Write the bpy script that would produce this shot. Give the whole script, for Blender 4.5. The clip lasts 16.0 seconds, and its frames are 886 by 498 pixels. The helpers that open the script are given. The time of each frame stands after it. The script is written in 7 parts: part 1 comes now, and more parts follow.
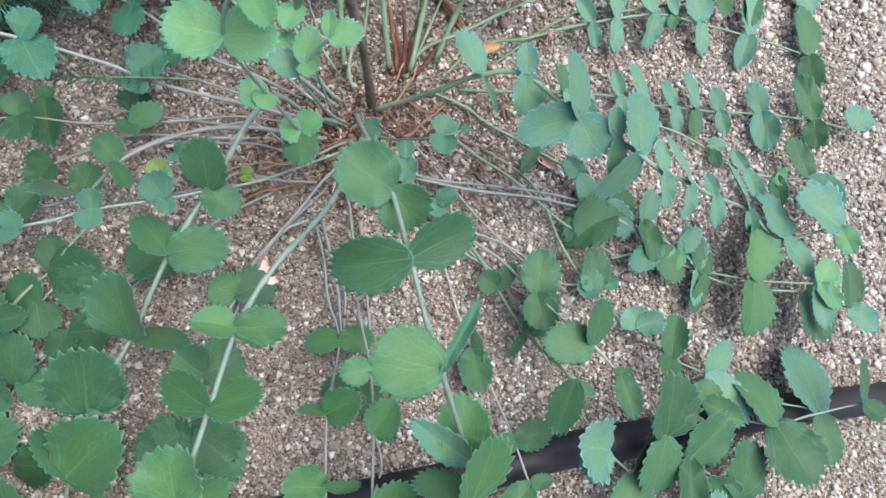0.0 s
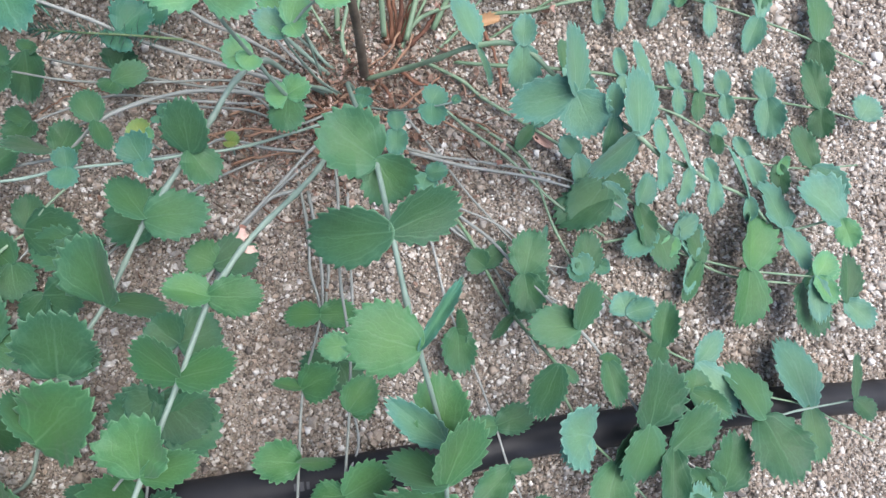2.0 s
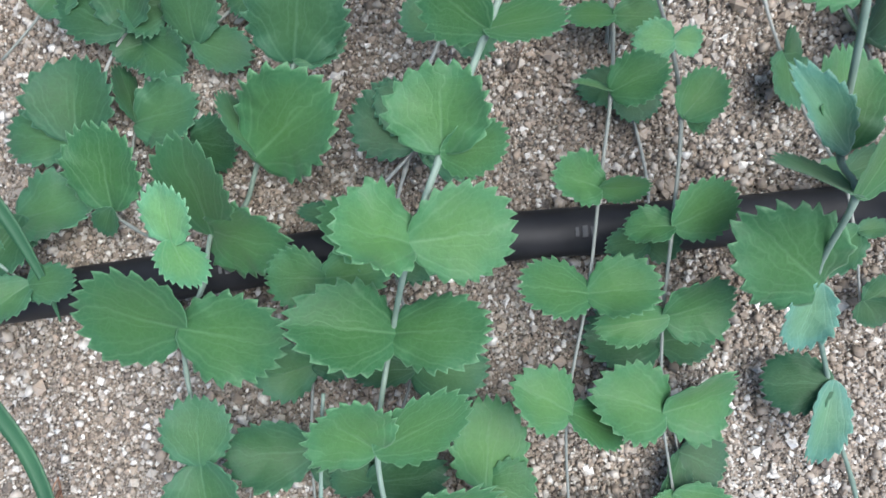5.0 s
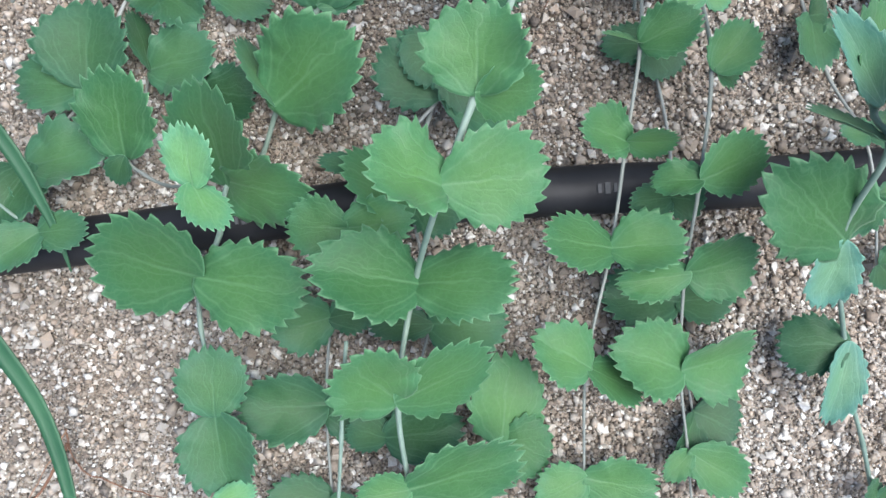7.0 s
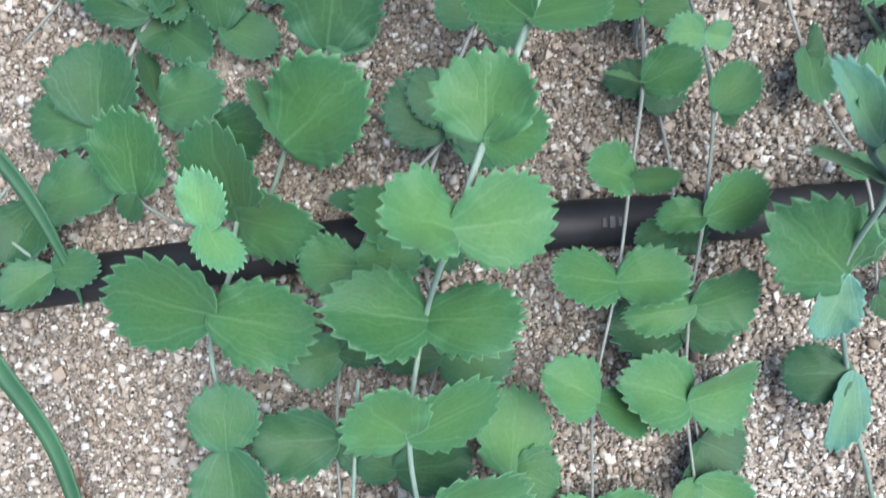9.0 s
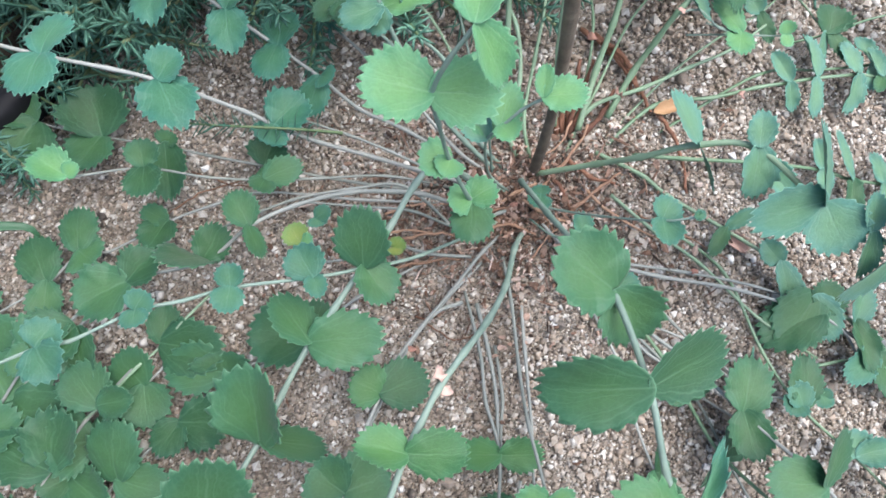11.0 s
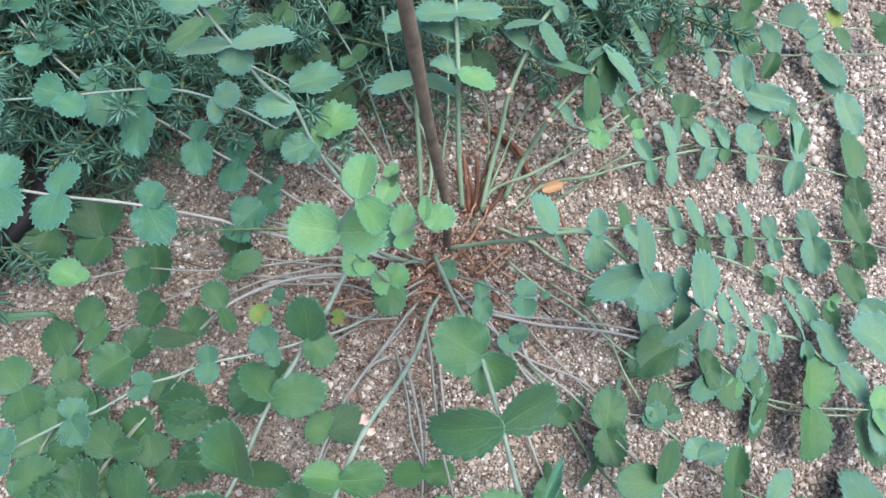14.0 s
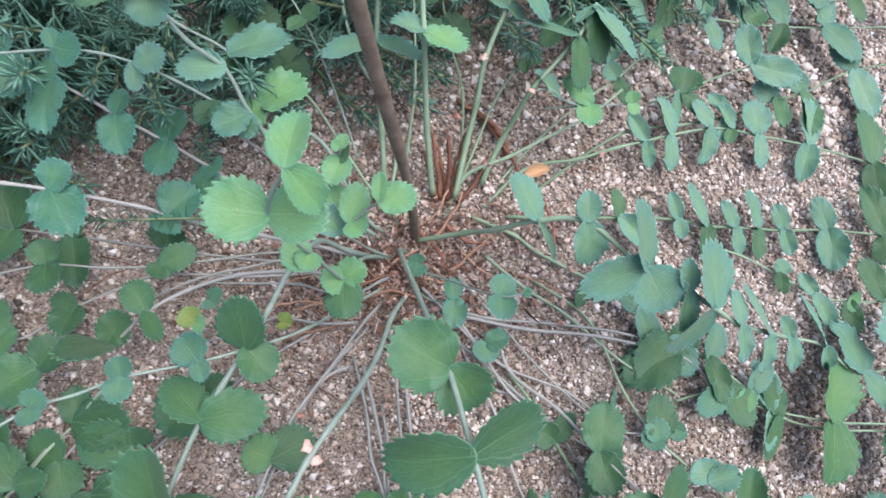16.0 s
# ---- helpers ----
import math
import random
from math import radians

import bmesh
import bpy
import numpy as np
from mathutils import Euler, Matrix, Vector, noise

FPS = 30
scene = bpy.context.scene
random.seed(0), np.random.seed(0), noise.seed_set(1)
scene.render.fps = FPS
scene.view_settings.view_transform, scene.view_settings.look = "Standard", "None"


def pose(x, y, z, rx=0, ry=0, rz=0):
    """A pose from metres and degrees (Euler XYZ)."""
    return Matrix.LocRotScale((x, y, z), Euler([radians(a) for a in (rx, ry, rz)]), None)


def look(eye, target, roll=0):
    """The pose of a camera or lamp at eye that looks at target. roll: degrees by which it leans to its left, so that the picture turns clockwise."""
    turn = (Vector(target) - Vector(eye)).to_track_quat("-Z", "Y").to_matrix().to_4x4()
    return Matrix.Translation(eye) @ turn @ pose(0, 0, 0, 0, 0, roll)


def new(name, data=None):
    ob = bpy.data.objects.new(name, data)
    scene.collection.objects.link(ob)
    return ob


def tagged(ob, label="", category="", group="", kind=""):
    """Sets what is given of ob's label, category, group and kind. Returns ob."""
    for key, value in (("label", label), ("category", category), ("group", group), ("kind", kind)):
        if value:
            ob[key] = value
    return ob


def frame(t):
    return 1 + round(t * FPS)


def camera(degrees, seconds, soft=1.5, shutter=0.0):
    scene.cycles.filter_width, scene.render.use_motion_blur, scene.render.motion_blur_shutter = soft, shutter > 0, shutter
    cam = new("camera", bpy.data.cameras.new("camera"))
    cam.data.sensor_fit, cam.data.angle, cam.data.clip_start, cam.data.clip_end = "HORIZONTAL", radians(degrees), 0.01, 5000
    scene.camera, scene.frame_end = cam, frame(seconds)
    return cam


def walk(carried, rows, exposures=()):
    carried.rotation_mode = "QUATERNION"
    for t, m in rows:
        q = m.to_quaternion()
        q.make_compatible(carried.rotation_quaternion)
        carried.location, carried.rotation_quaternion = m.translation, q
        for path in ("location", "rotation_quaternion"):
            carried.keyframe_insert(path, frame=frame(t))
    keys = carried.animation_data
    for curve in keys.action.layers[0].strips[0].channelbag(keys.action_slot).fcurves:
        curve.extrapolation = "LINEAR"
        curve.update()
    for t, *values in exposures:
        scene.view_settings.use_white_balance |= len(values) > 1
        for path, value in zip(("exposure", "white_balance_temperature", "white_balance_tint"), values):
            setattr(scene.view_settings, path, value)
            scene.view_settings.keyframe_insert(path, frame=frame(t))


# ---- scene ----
cam = camera(67.0, 16.0, shutter=0.3)
PATH = [
    (0, (-0.00765, -0.14485, 0.32457), (0.24274, 0.29873, -1.60948), 29.338),
    (0.5, (0.00522, -0.14800, 0.31963), (0.23044, 0.26787, -1.62365), 28.389),
    (1, (0.00247, -0.14627, 0.31573), (0.23074, 0.24858, -1.63157), 30.940),
    (1.5, (0.00025, -0.14403, 0.31636), (0.23813, 0.24398, -1.63117), 33.167),
    (2, (-0.00002, -0.14499, 0.31647), (0.24777, 0.24347, -1.62973), 34.635),
    (2.5, (0.00092, -0.14692, 0.31077), (0.25543, 0.23774, -1.63532), 36.219),
    (3, (-0.00130, -0.15719, 0.30009), (0.26102, 0.20521, -1.64923), 39.375),
    (3.5, (-0.01499, -0.18041, 0.27803), (0.23496, 0.12427, -1.68276), 43.024),
    (4, (-0.05005, -0.19633, 0.25198), (0.12271, 0.01496, -1.72931), 43.360),
    (4.5, (-0.06176, -0.20541, 0.24002), (0.04859, -0.05434, -1.75121), 40.665),
    (5, (-0.07289, -0.21221, 0.23271), (-0.00351, -0.10381, -1.76314), 38.188),
    (5.2, (-0.07308, -0.21417, 0.23074), (-0.01258, -0.13750, -1.76688), 44.283),
    (7.3, (-0.08431, -0.22616, 0.22940), (0.03293, -0.15191, -1.76578), 64.295),
    (7.5, (-0.08532, -0.22789, 0.23040), (0.02948, -0.13682, -1.76423), 58.265),
    (8, (-0.09019, -0.23110, 0.22921), (0.02524, -0.12432, -1.76460), 54.324),
    (8.5, (-0.08809, -0.23039, 0.22774), (0.02915, -0.12491, -1.76603), 54.934),
    (9, (-0.08739, -0.21644, 0.23304), (0.03037, -0.11164, -1.76074), 54.449),
    (9.5, (-0.07112, -0.17402, 0.24854), (0.06076, 0.04750, -1.73477), 35.133),
    (10, (-0.06821, -0.15057, 0.26041), (0.07143, 0.22615, -1.69882), 23.708),
    (10.2, (-0.07056, -0.13717, 0.26527), (0.06218, 0.28393, -1.68539), 21.214),
    (12.3, (-0.03300, -0.10370, 0.29112), (0.14116, 0.49226, -1.61006), 17.767),
    (12.5, (-0.03151, -0.10377, 0.29894), (0.14360, 0.47675, -1.60693), 17.812),
    (13, (-0.02985, -0.09497, 0.32752), (0.14219, 0.45289, -1.58827), 18.146),
    (13.5, (-0.03005, -0.09680, 0.35122), (0.13676, 0.44633, -1.56638), 17.462),
    (14, (-0.03437, -0.09974, 0.36219), (0.12794, 0.43951, -1.55689), 16.942),
    (14.5, (-0.03952, -0.09889, 0.37288), (0.13652, 0.44728, -1.54303), 18.700),
    (15, (-0.03507, -0.10352, 0.35350), (0.15749, 0.44501, -1.56014), 19.748),
    (15.5, (-0.03715, -0.08812, 0.33247), (0.17009, 0.46449, -1.57847), 21.075),
    (16, (-0.02057, -0.09223, 0.31274), (0.17986, 0.46367, -1.59797), 19.631),
]
EXPOSURES = [(0, 0.96, 5980, 11), (3, 0.93, 6020, 12), (3.5, 0.80, 5880, 8), (4.5, 0.82, 5900, 7), (5.2, 0.94, 5900, 7), (7.3, 1.06, 5900, 7), (9, 1.08, 5900, 7), (9.5, 1.18, 5920, 8), (10.2, 1.20, 5940, 9), (12.3, 1.01, 6060, 13), (15.5, 1.01, 6060, 13), (16, 1.00, 6080, 20)]
walk(cam, [(t, look(eye, target, roll)) for t, eye, target, roll in PATH], EXPOSURES)

# ---------------------------------------------------------------- light
world = bpy.data.worlds.new("overcast_sky")
scene.world = world
world.use_nodes = True
wn = world.node_tree.nodes
sky = wn.new("ShaderNodeTexSky")
sky.sky_type, sky.sun_disc = "NISHITA", False
sky.air_density, sky.dust_density, sky.ozone_density = 0.75, 3.5, 0.5
sky.sun_elevation, sky.sun_rotation = radians(70), radians(77)
world.node_tree.links.new(sky.outputs[0], wn["Background"].inputs[0])
wn["Background"].inputs[1].default_value = 0.122
sun_data = bpy.data.lights.new("sun", "SUN")
sun_data.energy, sun_data.angle, sun_data.color = 1.95, radians(62), (1.0, 0.955, 0.89)
sun = new("sun", sun_data)
sun.matrix_world = look((0.45, 0.1, 1.6), (0, 0, 0))

rng = np.random.default_rng(7)

GROUND = (-0.0009, 0.0475, -0.0653, -0.6451, 0.2384, -0.317)
HOSE_LINE = [(-0.9, -0.42), (-0.5, -0.305), (-0.35, -0.264), (-0.2285, -0.2347), (-0.17, -0.221), (-0.108, -0.2058), (-0.035, -0.192), (0.0348, -0.1803), (0.086, -0.1695), (0.1222, -0.1650), (0.186, -0.156), (0.2573, -0.1492), (0.4, -0.141), (0.9, -0.12)]
HOSE_PRINT = [(-0.138, 2), (-0.024, 3), (0.045, 5), (0.098, 2), (0.19, 4)]


# ---------------------------------------------------------------- materials
def material(name):
    m = bpy.data.materials.new(name)
    m.use_nodes = True
    t = m.node_tree
    return m, t.nodes, t.links, t.nodes["Principled BSDF"]


def ramp(nodes, stops):
    r = nodes.new("ShaderNodeValToRGB")
    e = r.color_ramp.elements
    while len(e) < len(stops):
        e.new(0.5)
    for el, (p, c) in zip(e, stops):
        el.position, el.color = p, (*c, 1)
    return r


def noise_node(nodes, links, scale, detail=4, coord="Object", rough=0.55):
    tc = nodes.new("ShaderNodeTexCoord")
    n = nodes.new("ShaderNodeTexNoise")
    n.inputs["Scale"].default_value, n.inputs["Detail"].default_value = scale, detail
    n.inputs["Roughness"].default_value = rough
    links.new(tc.outputs[coord], n.inputs["Vector"])
    return n


def bump(nodes, links, source, strength, distance, bsdf):
    b = nodes.new("ShaderNodeBump")
    b.inputs["Strength"].default_value, b.inputs["Distance"].default_value = strength, distance
    links.new(source, b.inputs["Height"])
    links.new(b.outputs[0], bsdf.inputs["Normal"])
    return b


def mixed(nodes, links, fac, a, b, mode="MIX"):
    m = nodes.new("ShaderNodeMix")
    m.data_type, m.blend_type = "RGBA", mode
    for sock, v in ((m.inputs["Factor"], fac), (m.inputs["A"], a), (m.inputs["B"], b)):
        if isinstance(v, (int, float)):
            sock.default_value = v
        elif isinstance(v, tuple):
            sock.default_value = (*v, 1)
        else:
            links.new(v, sock)
    return m.outputs["Result"]


def math_node(nodes, links, op, a, b=0.0, c=0.0):
    m = nodes.new("ShaderNodeMath")
    m.operation = op
    for sock, v in zip(m.inputs, (a, b, c)):
        if isinstance(v, (int, float)):
            sock.default_value = v
        else:
            links.new(v, sock)
    return m.outputs[0]


def span(nodes, links, value, f0, f1, t0, t1, smooth=True):
    m = nodes.new("ShaderNodeMapRange")
    if smooth:
        m.interpolation_type = "SMOOTHSTEP"
    for key, v in (("From Min", f0), ("From Max", f1), ("To Min", t0), ("To Max", t1)):
        m.inputs[key].default_value = v
    links.new(value, m.inputs["Value"])
    return m.outputs[0]


def leaf_material(name, deep, pale, edge, gloss=0.5):
    """Waxy leaf: forking pale veins fan out from the foot, blue bloom towards the rim, tone differs from leaf to leaf."""
    m, n, l, bsdf = material(name)

    def op(kind, a, b=0.0, c=0.0):
        return math_node(n, l, kind, a, b, c)

    uv = n.new("ShaderNodeUVMap")
    uv.uv_map = "blade"
    sep = n.new("ShaderNodeSeparateXYZ")
    l.new(uv.outputs[0], sep.inputs[0])
    u, v = sep.outputs[0], sep.outputs[1]
    info = n.new("ShaderNodeObjectInfo")
    # each leaf has its own wander of the veins
    shift = n.new("ShaderNodeCombineXYZ")
    l.new(op("MULTIPLY", info.outputs["Random"], 37.0), shift.inputs[2])
    own = n.new("ShaderNodeVectorMath")
    l.new(uv.outputs[0], own.inputs[0])
    l.new(shift.outputs[0], own.inputs[1])
    wob = n.new("ShaderNodeTexNoise")
    wob.inputs["Scale"].default_value, wob.inputs["Detail"].default_value = 3.4, 3
    l.new(own.outputs[0], wob.inputs["Vector"])
    vv = op("ADD", v, 0.05)
    rad = op("SQRT", op("ADD", op("MULTIPLY", u, u), op("MULTIPLY", vv, vv)))
    ang = op("ADD", op("ARCTAN2", u, vv), op("MULTIPLY", op("SUBTRACT", wob.outputs[0], 0.5), 0.42))
    # side veins bend towards the tip as they run out
    ang = op("MULTIPLY", ang, op("ADD", 0.86, op("MULTIPLY", rad, 0.30)))

    def fan(k, phase, width, start, strength):
        d = op("DIVIDE", op("MULTIPLY", op("ABSOLUTE", op("SINE", op("MULTIPLY_ADD", ang, k, phase))), rad), k)
        on = span(n, l, d, 0.0, width, 1.0, 0.0)
        return op("MULTIPLY", on, span(n, l, rad, start, start + 0.2, 0.0, strength))

    mid = op("MULTIPLY", span(n, l, op("ABSOLUTE", op("ADD", u, op("MULTIPLY", op("SUBTRACT", wob.outputs[0], 0.5), 0.03))), 0.0, 0.026, 1.0, 0.0), span(n, l, v, 0.1, 1.0, 0.44, 0.05))
    veins = op("MAXIMUM", op("MAXIMUM", mid, fan(4.6, 0.0, 0.022, -0.15, 0.29)), op("MAXIMUM", fan(9.2, 1.5708, 0.018, 0.22, 0.20), fan(18.4, 1.5708, 0.015, 0.50, 0.11)))
    net = n.new("ShaderNodeTexVoronoi")
    net.feature = "DISTANCE_TO_EDGE"
    net.inputs["Scale"].default_value = 13.0
    l.new(own.outputs[0], net.inputs["Vector"])
    netr = span(n, l, net.outputs["Distance"], 0.0, 0.12, 0.09, 0.0)
    blotch = noise_node(n, l, 3.0, 5, "Object")
    tone = op("ADD", op("MULTIPLY", info.outputs["Random"], 0.62), op("MULTIPLY", blotch.outputs[0], 0.42))
    r = ramp(n, [(0.1, deep), (0.95, edge)])
    l.new(tone, r.inputs[0])
    at = n.new("ShaderNodeAttribute")
    at.attribute_name = "rim"
    # yellower towards the foot and heart of the blade, bluer towards its rim
    heart = ramp(n, [(0.10, (1.14, 1.06, 0.84)), (0.60, (1.04, 1.02, 0.95)), (0.96, (0.86, 0.98, 1.13))])
    l.new(op("ADD", at.outputs["Fac"], op("MULTIPLY", op("SUBTRACT", blotch.outputs[0], 0.5), 0.9)), heart.inputs[0])
    col = mixed(n, l, 1.0, r.outputs[0], heart.outputs[0], "MULTIPLY")
    col = mixed(n, l, op("MAXIMUM", veins, netr), col, pale)
    mott = noise_node(n, l, 16.0, 6, "Object", 0.7)
    mr = ramp(n, [(0.36, (0.90, 0.91, 0.90)), (0.66, (1.08, 1.06, 1.08))])
    l.new(mott.outputs[0], mr.inputs[0])
    col = mixed(n, l, 1.0, col, mr.outputs[0], "MULTIPLY")
    # pale thickened margin
    col = mixed(n, l, span(n, l, at.outputs["Fac"], 0.975, 1.0, 0.0, 0.55), col, tuple(min(1.0, c * k) for c, k in zip(pale, (1.2, 1.25, 1.35))))
    l.new(col, bsdf.inputs["Base Color"])
    bsdf.inputs["Specular IOR Level"].default_value = 0.4
    bsdf.inputs["Sheen Weight"].default_value = 0.10
    l.new(span(n, l, mott.outputs[0], 0.3, 0.7, gloss - 0.07, gloss + 0.12), bsdf.inputs["Roughness"])
    fine = noise_node(n, l, 34.0, 5, "Object", 0.7)
    h = op("SUBTRACT", op("MULTIPLY", fine.outputs[0], 0.22), op("ADD", op("MULTIPLY", veins, 0.9), op("MULTIPLY", netr, 1.1)))
    bump(n, l, h, 0.5, 0.0005, bsdf)
    # light passes through the thin blade
    tr = n.new("ShaderNodeBsdfTranslucent")
    l.new(col, tr.inputs["Color"])
    mx = n.new("ShaderNodeMixShader")
    mx.inputs[0].default_value = 0.22
    l.new(bsdf.outputs[0], mx.inputs[1])
    l.new(tr.outputs[0], mx.inputs[2])
    l.new(mx.outputs[0], n["Material Output"].inputs["Surface"])
    return m


LEAF = leaf_material("waxy_green_leaf", (0.024, 0.088, 0.033), (0.135, 0.270, 0.145), (0.076, 0.194, 0.082))
# yellower green than LEAF, brightened too for upper leaves nearer the light
LEAF_BRIGHTENED = leaf_material("brightened_green_leaf", (0.037, 0.130, 0.040), (0.170, 0.330, 0.158), (0.098, 0.243, 0.084))
LEAF_BLUE = leaf_material("blue_grey_leaf", (0.044, 0.148, 0.085), (0.18, 0.34, 0.235), (0.098, 0.243, 0.148))
LEAF_PALE = leaf_material("pale_young_leaf", (0.115, 0.30, 0.12), (0.28, 0.48, 0.27), (0.165, 0.37, 0.16))
LEAF_GREY = leaf_material("grey_green_bloomed_leaf", (0.085, 0.220, 0.135), (0.25, 0.42, 0.30), (0.155, 0.325, 0.215))
LEAF_BLOOM = leaf_material("blue_green_bloomed_leaf", (0.040, 0.155, 0.088), (0.17, 0.36, 0.25), (0.092, 0.255, 0.155))
LEAF_YELLOW = leaf_material("yellowing_leaf", (0.14, 0.25, 0.06), (0.36, 0.40, 0.17), (0.27, 0.33, 0.08))
LEAF_KINDS = {"g": LEAF, "f": LEAF_BRIGHTENED, "b": LEAF_BLUE, "p": LEAF_PALE, "w": LEAF_GREY, "y": LEAF_YELLOW, "c": LEAF_BLOOM}


def plain_material(name, a, b, rough, scale, relief=0.3, depth=0.0004, coord="Object", random_mix=0.0, metal=0.0):
    m, n, l, bsdf = material(name)
    no = noise_node(n, l, scale, 6, coord)
    fac = no.outputs[0]
    if random_mix:
        info = n.new("ShaderNodeObjectInfo")
        fac = math_node(n, l, "ADD", math_node(n, l, "MULTIPLY", fac, 1 - random_mix), math_node(n, l, "MULTIPLY", info.outputs["Random"], random_mix))
    r = ramp(n, [(0.3, a), (0.7, b)])
    l.new(fac, r.inputs[0])
    l.new(r.outputs[0], bsdf.inputs["Base Color"])
    bsdf.inputs["Roughness"].default_value, bsdf.inputs["Metallic"].default_value = rough, metal
    fine = noise_node(n, l, scale * 6, 4, coord)
    bump(n, l, fine.outputs[0], relief, depth, bsdf)
    return m


STEM = plain_material("waxy_pale_green_stem", (0.15, 0.220, 0.172), (0.27, 0.350, 0.285), 0.6, 140, random_mix=0.35)
STEM_GREY = plain_material("grey_purple_old_stem", (0.195, 0.215, 0.185), (0.32, 0.33, 0.30), 0.6, 60, random_mix=0.3)
STEM_RED = plain_material("red_brown_stem_base", (0.10, 0.042, 0.025), (0.28, 0.135, 0.08), 0.8, 160, 0.7, 0.0008, random_mix=0.4)
STEM_GREEN = plain_material("green_stem", (0.13, 0.22, 0.12), (0.25, 0.35, 0.23), 0.5, 60, random_mix=0.3)
STEM_KINDS = {"g": STEM, "o": STEM_GREY, "r": STEM_RED, "n": STEM_GREEN}
HOSE = plain_material("black_polyethylene", (0.012, 0.012, 0.013), (0.030, 0.030, 0.033), 0.52, 35, 0.25, 0.0005)
HOSE.node_tree.nodes["Principled BSDF"].inputs["Specular IOR Level"].default_value = 0.28
PRINT = plain_material("worn_grey_print", (0.055, 0.055, 0.058), (0.10, 0.10, 0.10), 0.7, 300)
STAKE = plain_material("brown_stake_bark", (0.09, 0.070, 0.050), (0.20, 0.158, 0.118), 0.75, 150, 0.6, 0.0006)
TWIG = plain_material("dry_brown_twig", (0.17, 0.085, 0.05), (0.40, 0.25, 0.16), 0.8, 120, 0.6, 0.0006, random_mix=0.4)
FLAKE = plain_material("dry_papery_scale", (0.33, 0.17, 0.125), (0.62, 0.44, 0.37), 0.8, 200, 0.5, 0.0004, random_mix=0.6)
POT = plain_material("black_plastic_pot", (0.008, 0.008, 0.009), (0.017, 0.017, 0.019), 0.62, 40, 0.2, 0.0004)
POT.node_tree.nodes["Principled BSDF"].inputs["Specular IOR Level"].default_value = 0.2
NEEDLE = plain_material("blue_green_needle", (0.024, 0.092, 0.060), (0.135, 0.290, 0.200), 0.55, 30, random_mix=0.3)
GRASS = plain_material("dark_strap_leaf", (0.020, 0.078, 0.034), (0.048, 0.135, 0.060), 0.45, 40, random_mix=0.2)
TWIG_GREEN = plain_material("yellow_green_shoot", (0.10, 0.16, 0.07), (0.22, 0.25, 0.13), 0.7, 60, random_mix=0.4)
DEAD_LEAF = plain_material("fallen_ochre_leaf", (0.36, 0.20, 0.09), (0.55, 0.37, 0.21), 0.7, 100)


def gravel_material(island):
    """Crushed granite: quartz, pink feldspar, brown and grey chips, with a coat of fine dust."""
    m, n, l, bsdf = material("granite_grit" if island else "sandy_soil")
    chips = [(0.0, (0.060, 0.050, 0.042)), (0.07, (0.17, 0.150, 0.132)), (0.15, (0.27, 0.222, 0.178)), (0.32, (0.38, 0.328, 0.27)), (0.48, (0.40, 0.38, 0.35)), (0.60, (0.45, 0.365, 0.29)), (0.70, (0.52, 0.475, 0.42)), (0.81, (0.61, 0.58, 0.535)), (0.90, (0.79, 0.78, 0.75)), (1.0, (0.89, 0.885, 0.87))]
    r = ramp(n, chips)
    speck = noise_node(n, l, 900 if island else 420, 5, "Object", 0.65)
    if island:
        g = n.new("ShaderNodeNewGeometry")
        fac = math_node(n, l, "ADD", math_node(n, l, "MULTIPLY", g.outputs["Random Per Island"], 0.90), math_node(n, l, "MULTIPLY", math_node(n, l, "SUBTRACT", speck.outputs[0], 0.40), 0.34))
    else:
        tc = n.new("ShaderNodeTexCoord")
        cell = n.new("ShaderNodeTexVoronoi")
        cell.inputs["Scale"].default_value = 1500
        l.new(tc.outputs["Object"], cell.inputs["Vector"])
        tone = n.new("ShaderNodeSeparateColor")
        l.new(cell.outputs["Color"], tone.inputs[0])
        fac = math_node(n, l, "MULTIPLY", math_node(n, l, "POWER", tone.outputs[0], 1.3), 0.80)
    l.new(fac, r.inputs[0])
    # damp and dusty patches at finger and hand's-width scale
    big = noise_node(n, l, 16, 5, "Object")
    tint = ramp(n, [(0.32, (0.84, 0.79, 0.73)), (0.68, (1.06, 1.06, 1.04))])
    l.new(big.outputs[0], tint.inputs[0])
    col = mixed(n, l, 1.0, r.outputs[0], tint.outputs[0], "MULTIPLY")
    l.new(col, bsdf.inputs["Base Color"])
    bsdf.inputs["Roughness"].default_value = 0.8
    if island:
        bump(n, l, speck.outputs[0], 0.6, 0.0004, bsdf)
    else:
        bump(n, l, cell.outputs["Distance"], 1.0, -0.0006, bsdf)
    return m


def litter_material():
    m, n, l, bsdf = material("dry_crumbs")
    g = n.new("ShaderNodeNewGeometry")
    r = ramp(n, [(0.0, (0.045, 0.028, 0.02)), (0.35, (0.14, 0.080, 0.052)), (0.62, (0.24, 0.145, 0.10)), (0.82, (0.36, 0.25, 0.19)), (1.0, (0.66, 0.53, 0.46))])
    l.new(g.outputs["Random Per Island"], r.inputs[0])
    fine = noise_node(n, l, 700, 4)
    col = mixed(n, l, 0.4, r.outputs[0], fine.outputs[0], "OVERLAY")
    l.new(col, bsdf.inputs["Base Color"])
    bsdf.inputs["Roughness"].default_value = 0.85
    bump(n, l, fine.outputs[0], 0.5, 0.0004, bsdf)
    return m


LITTER = litter_material()
GRIT, SOIL = gravel_material(True), gravel_material(False)


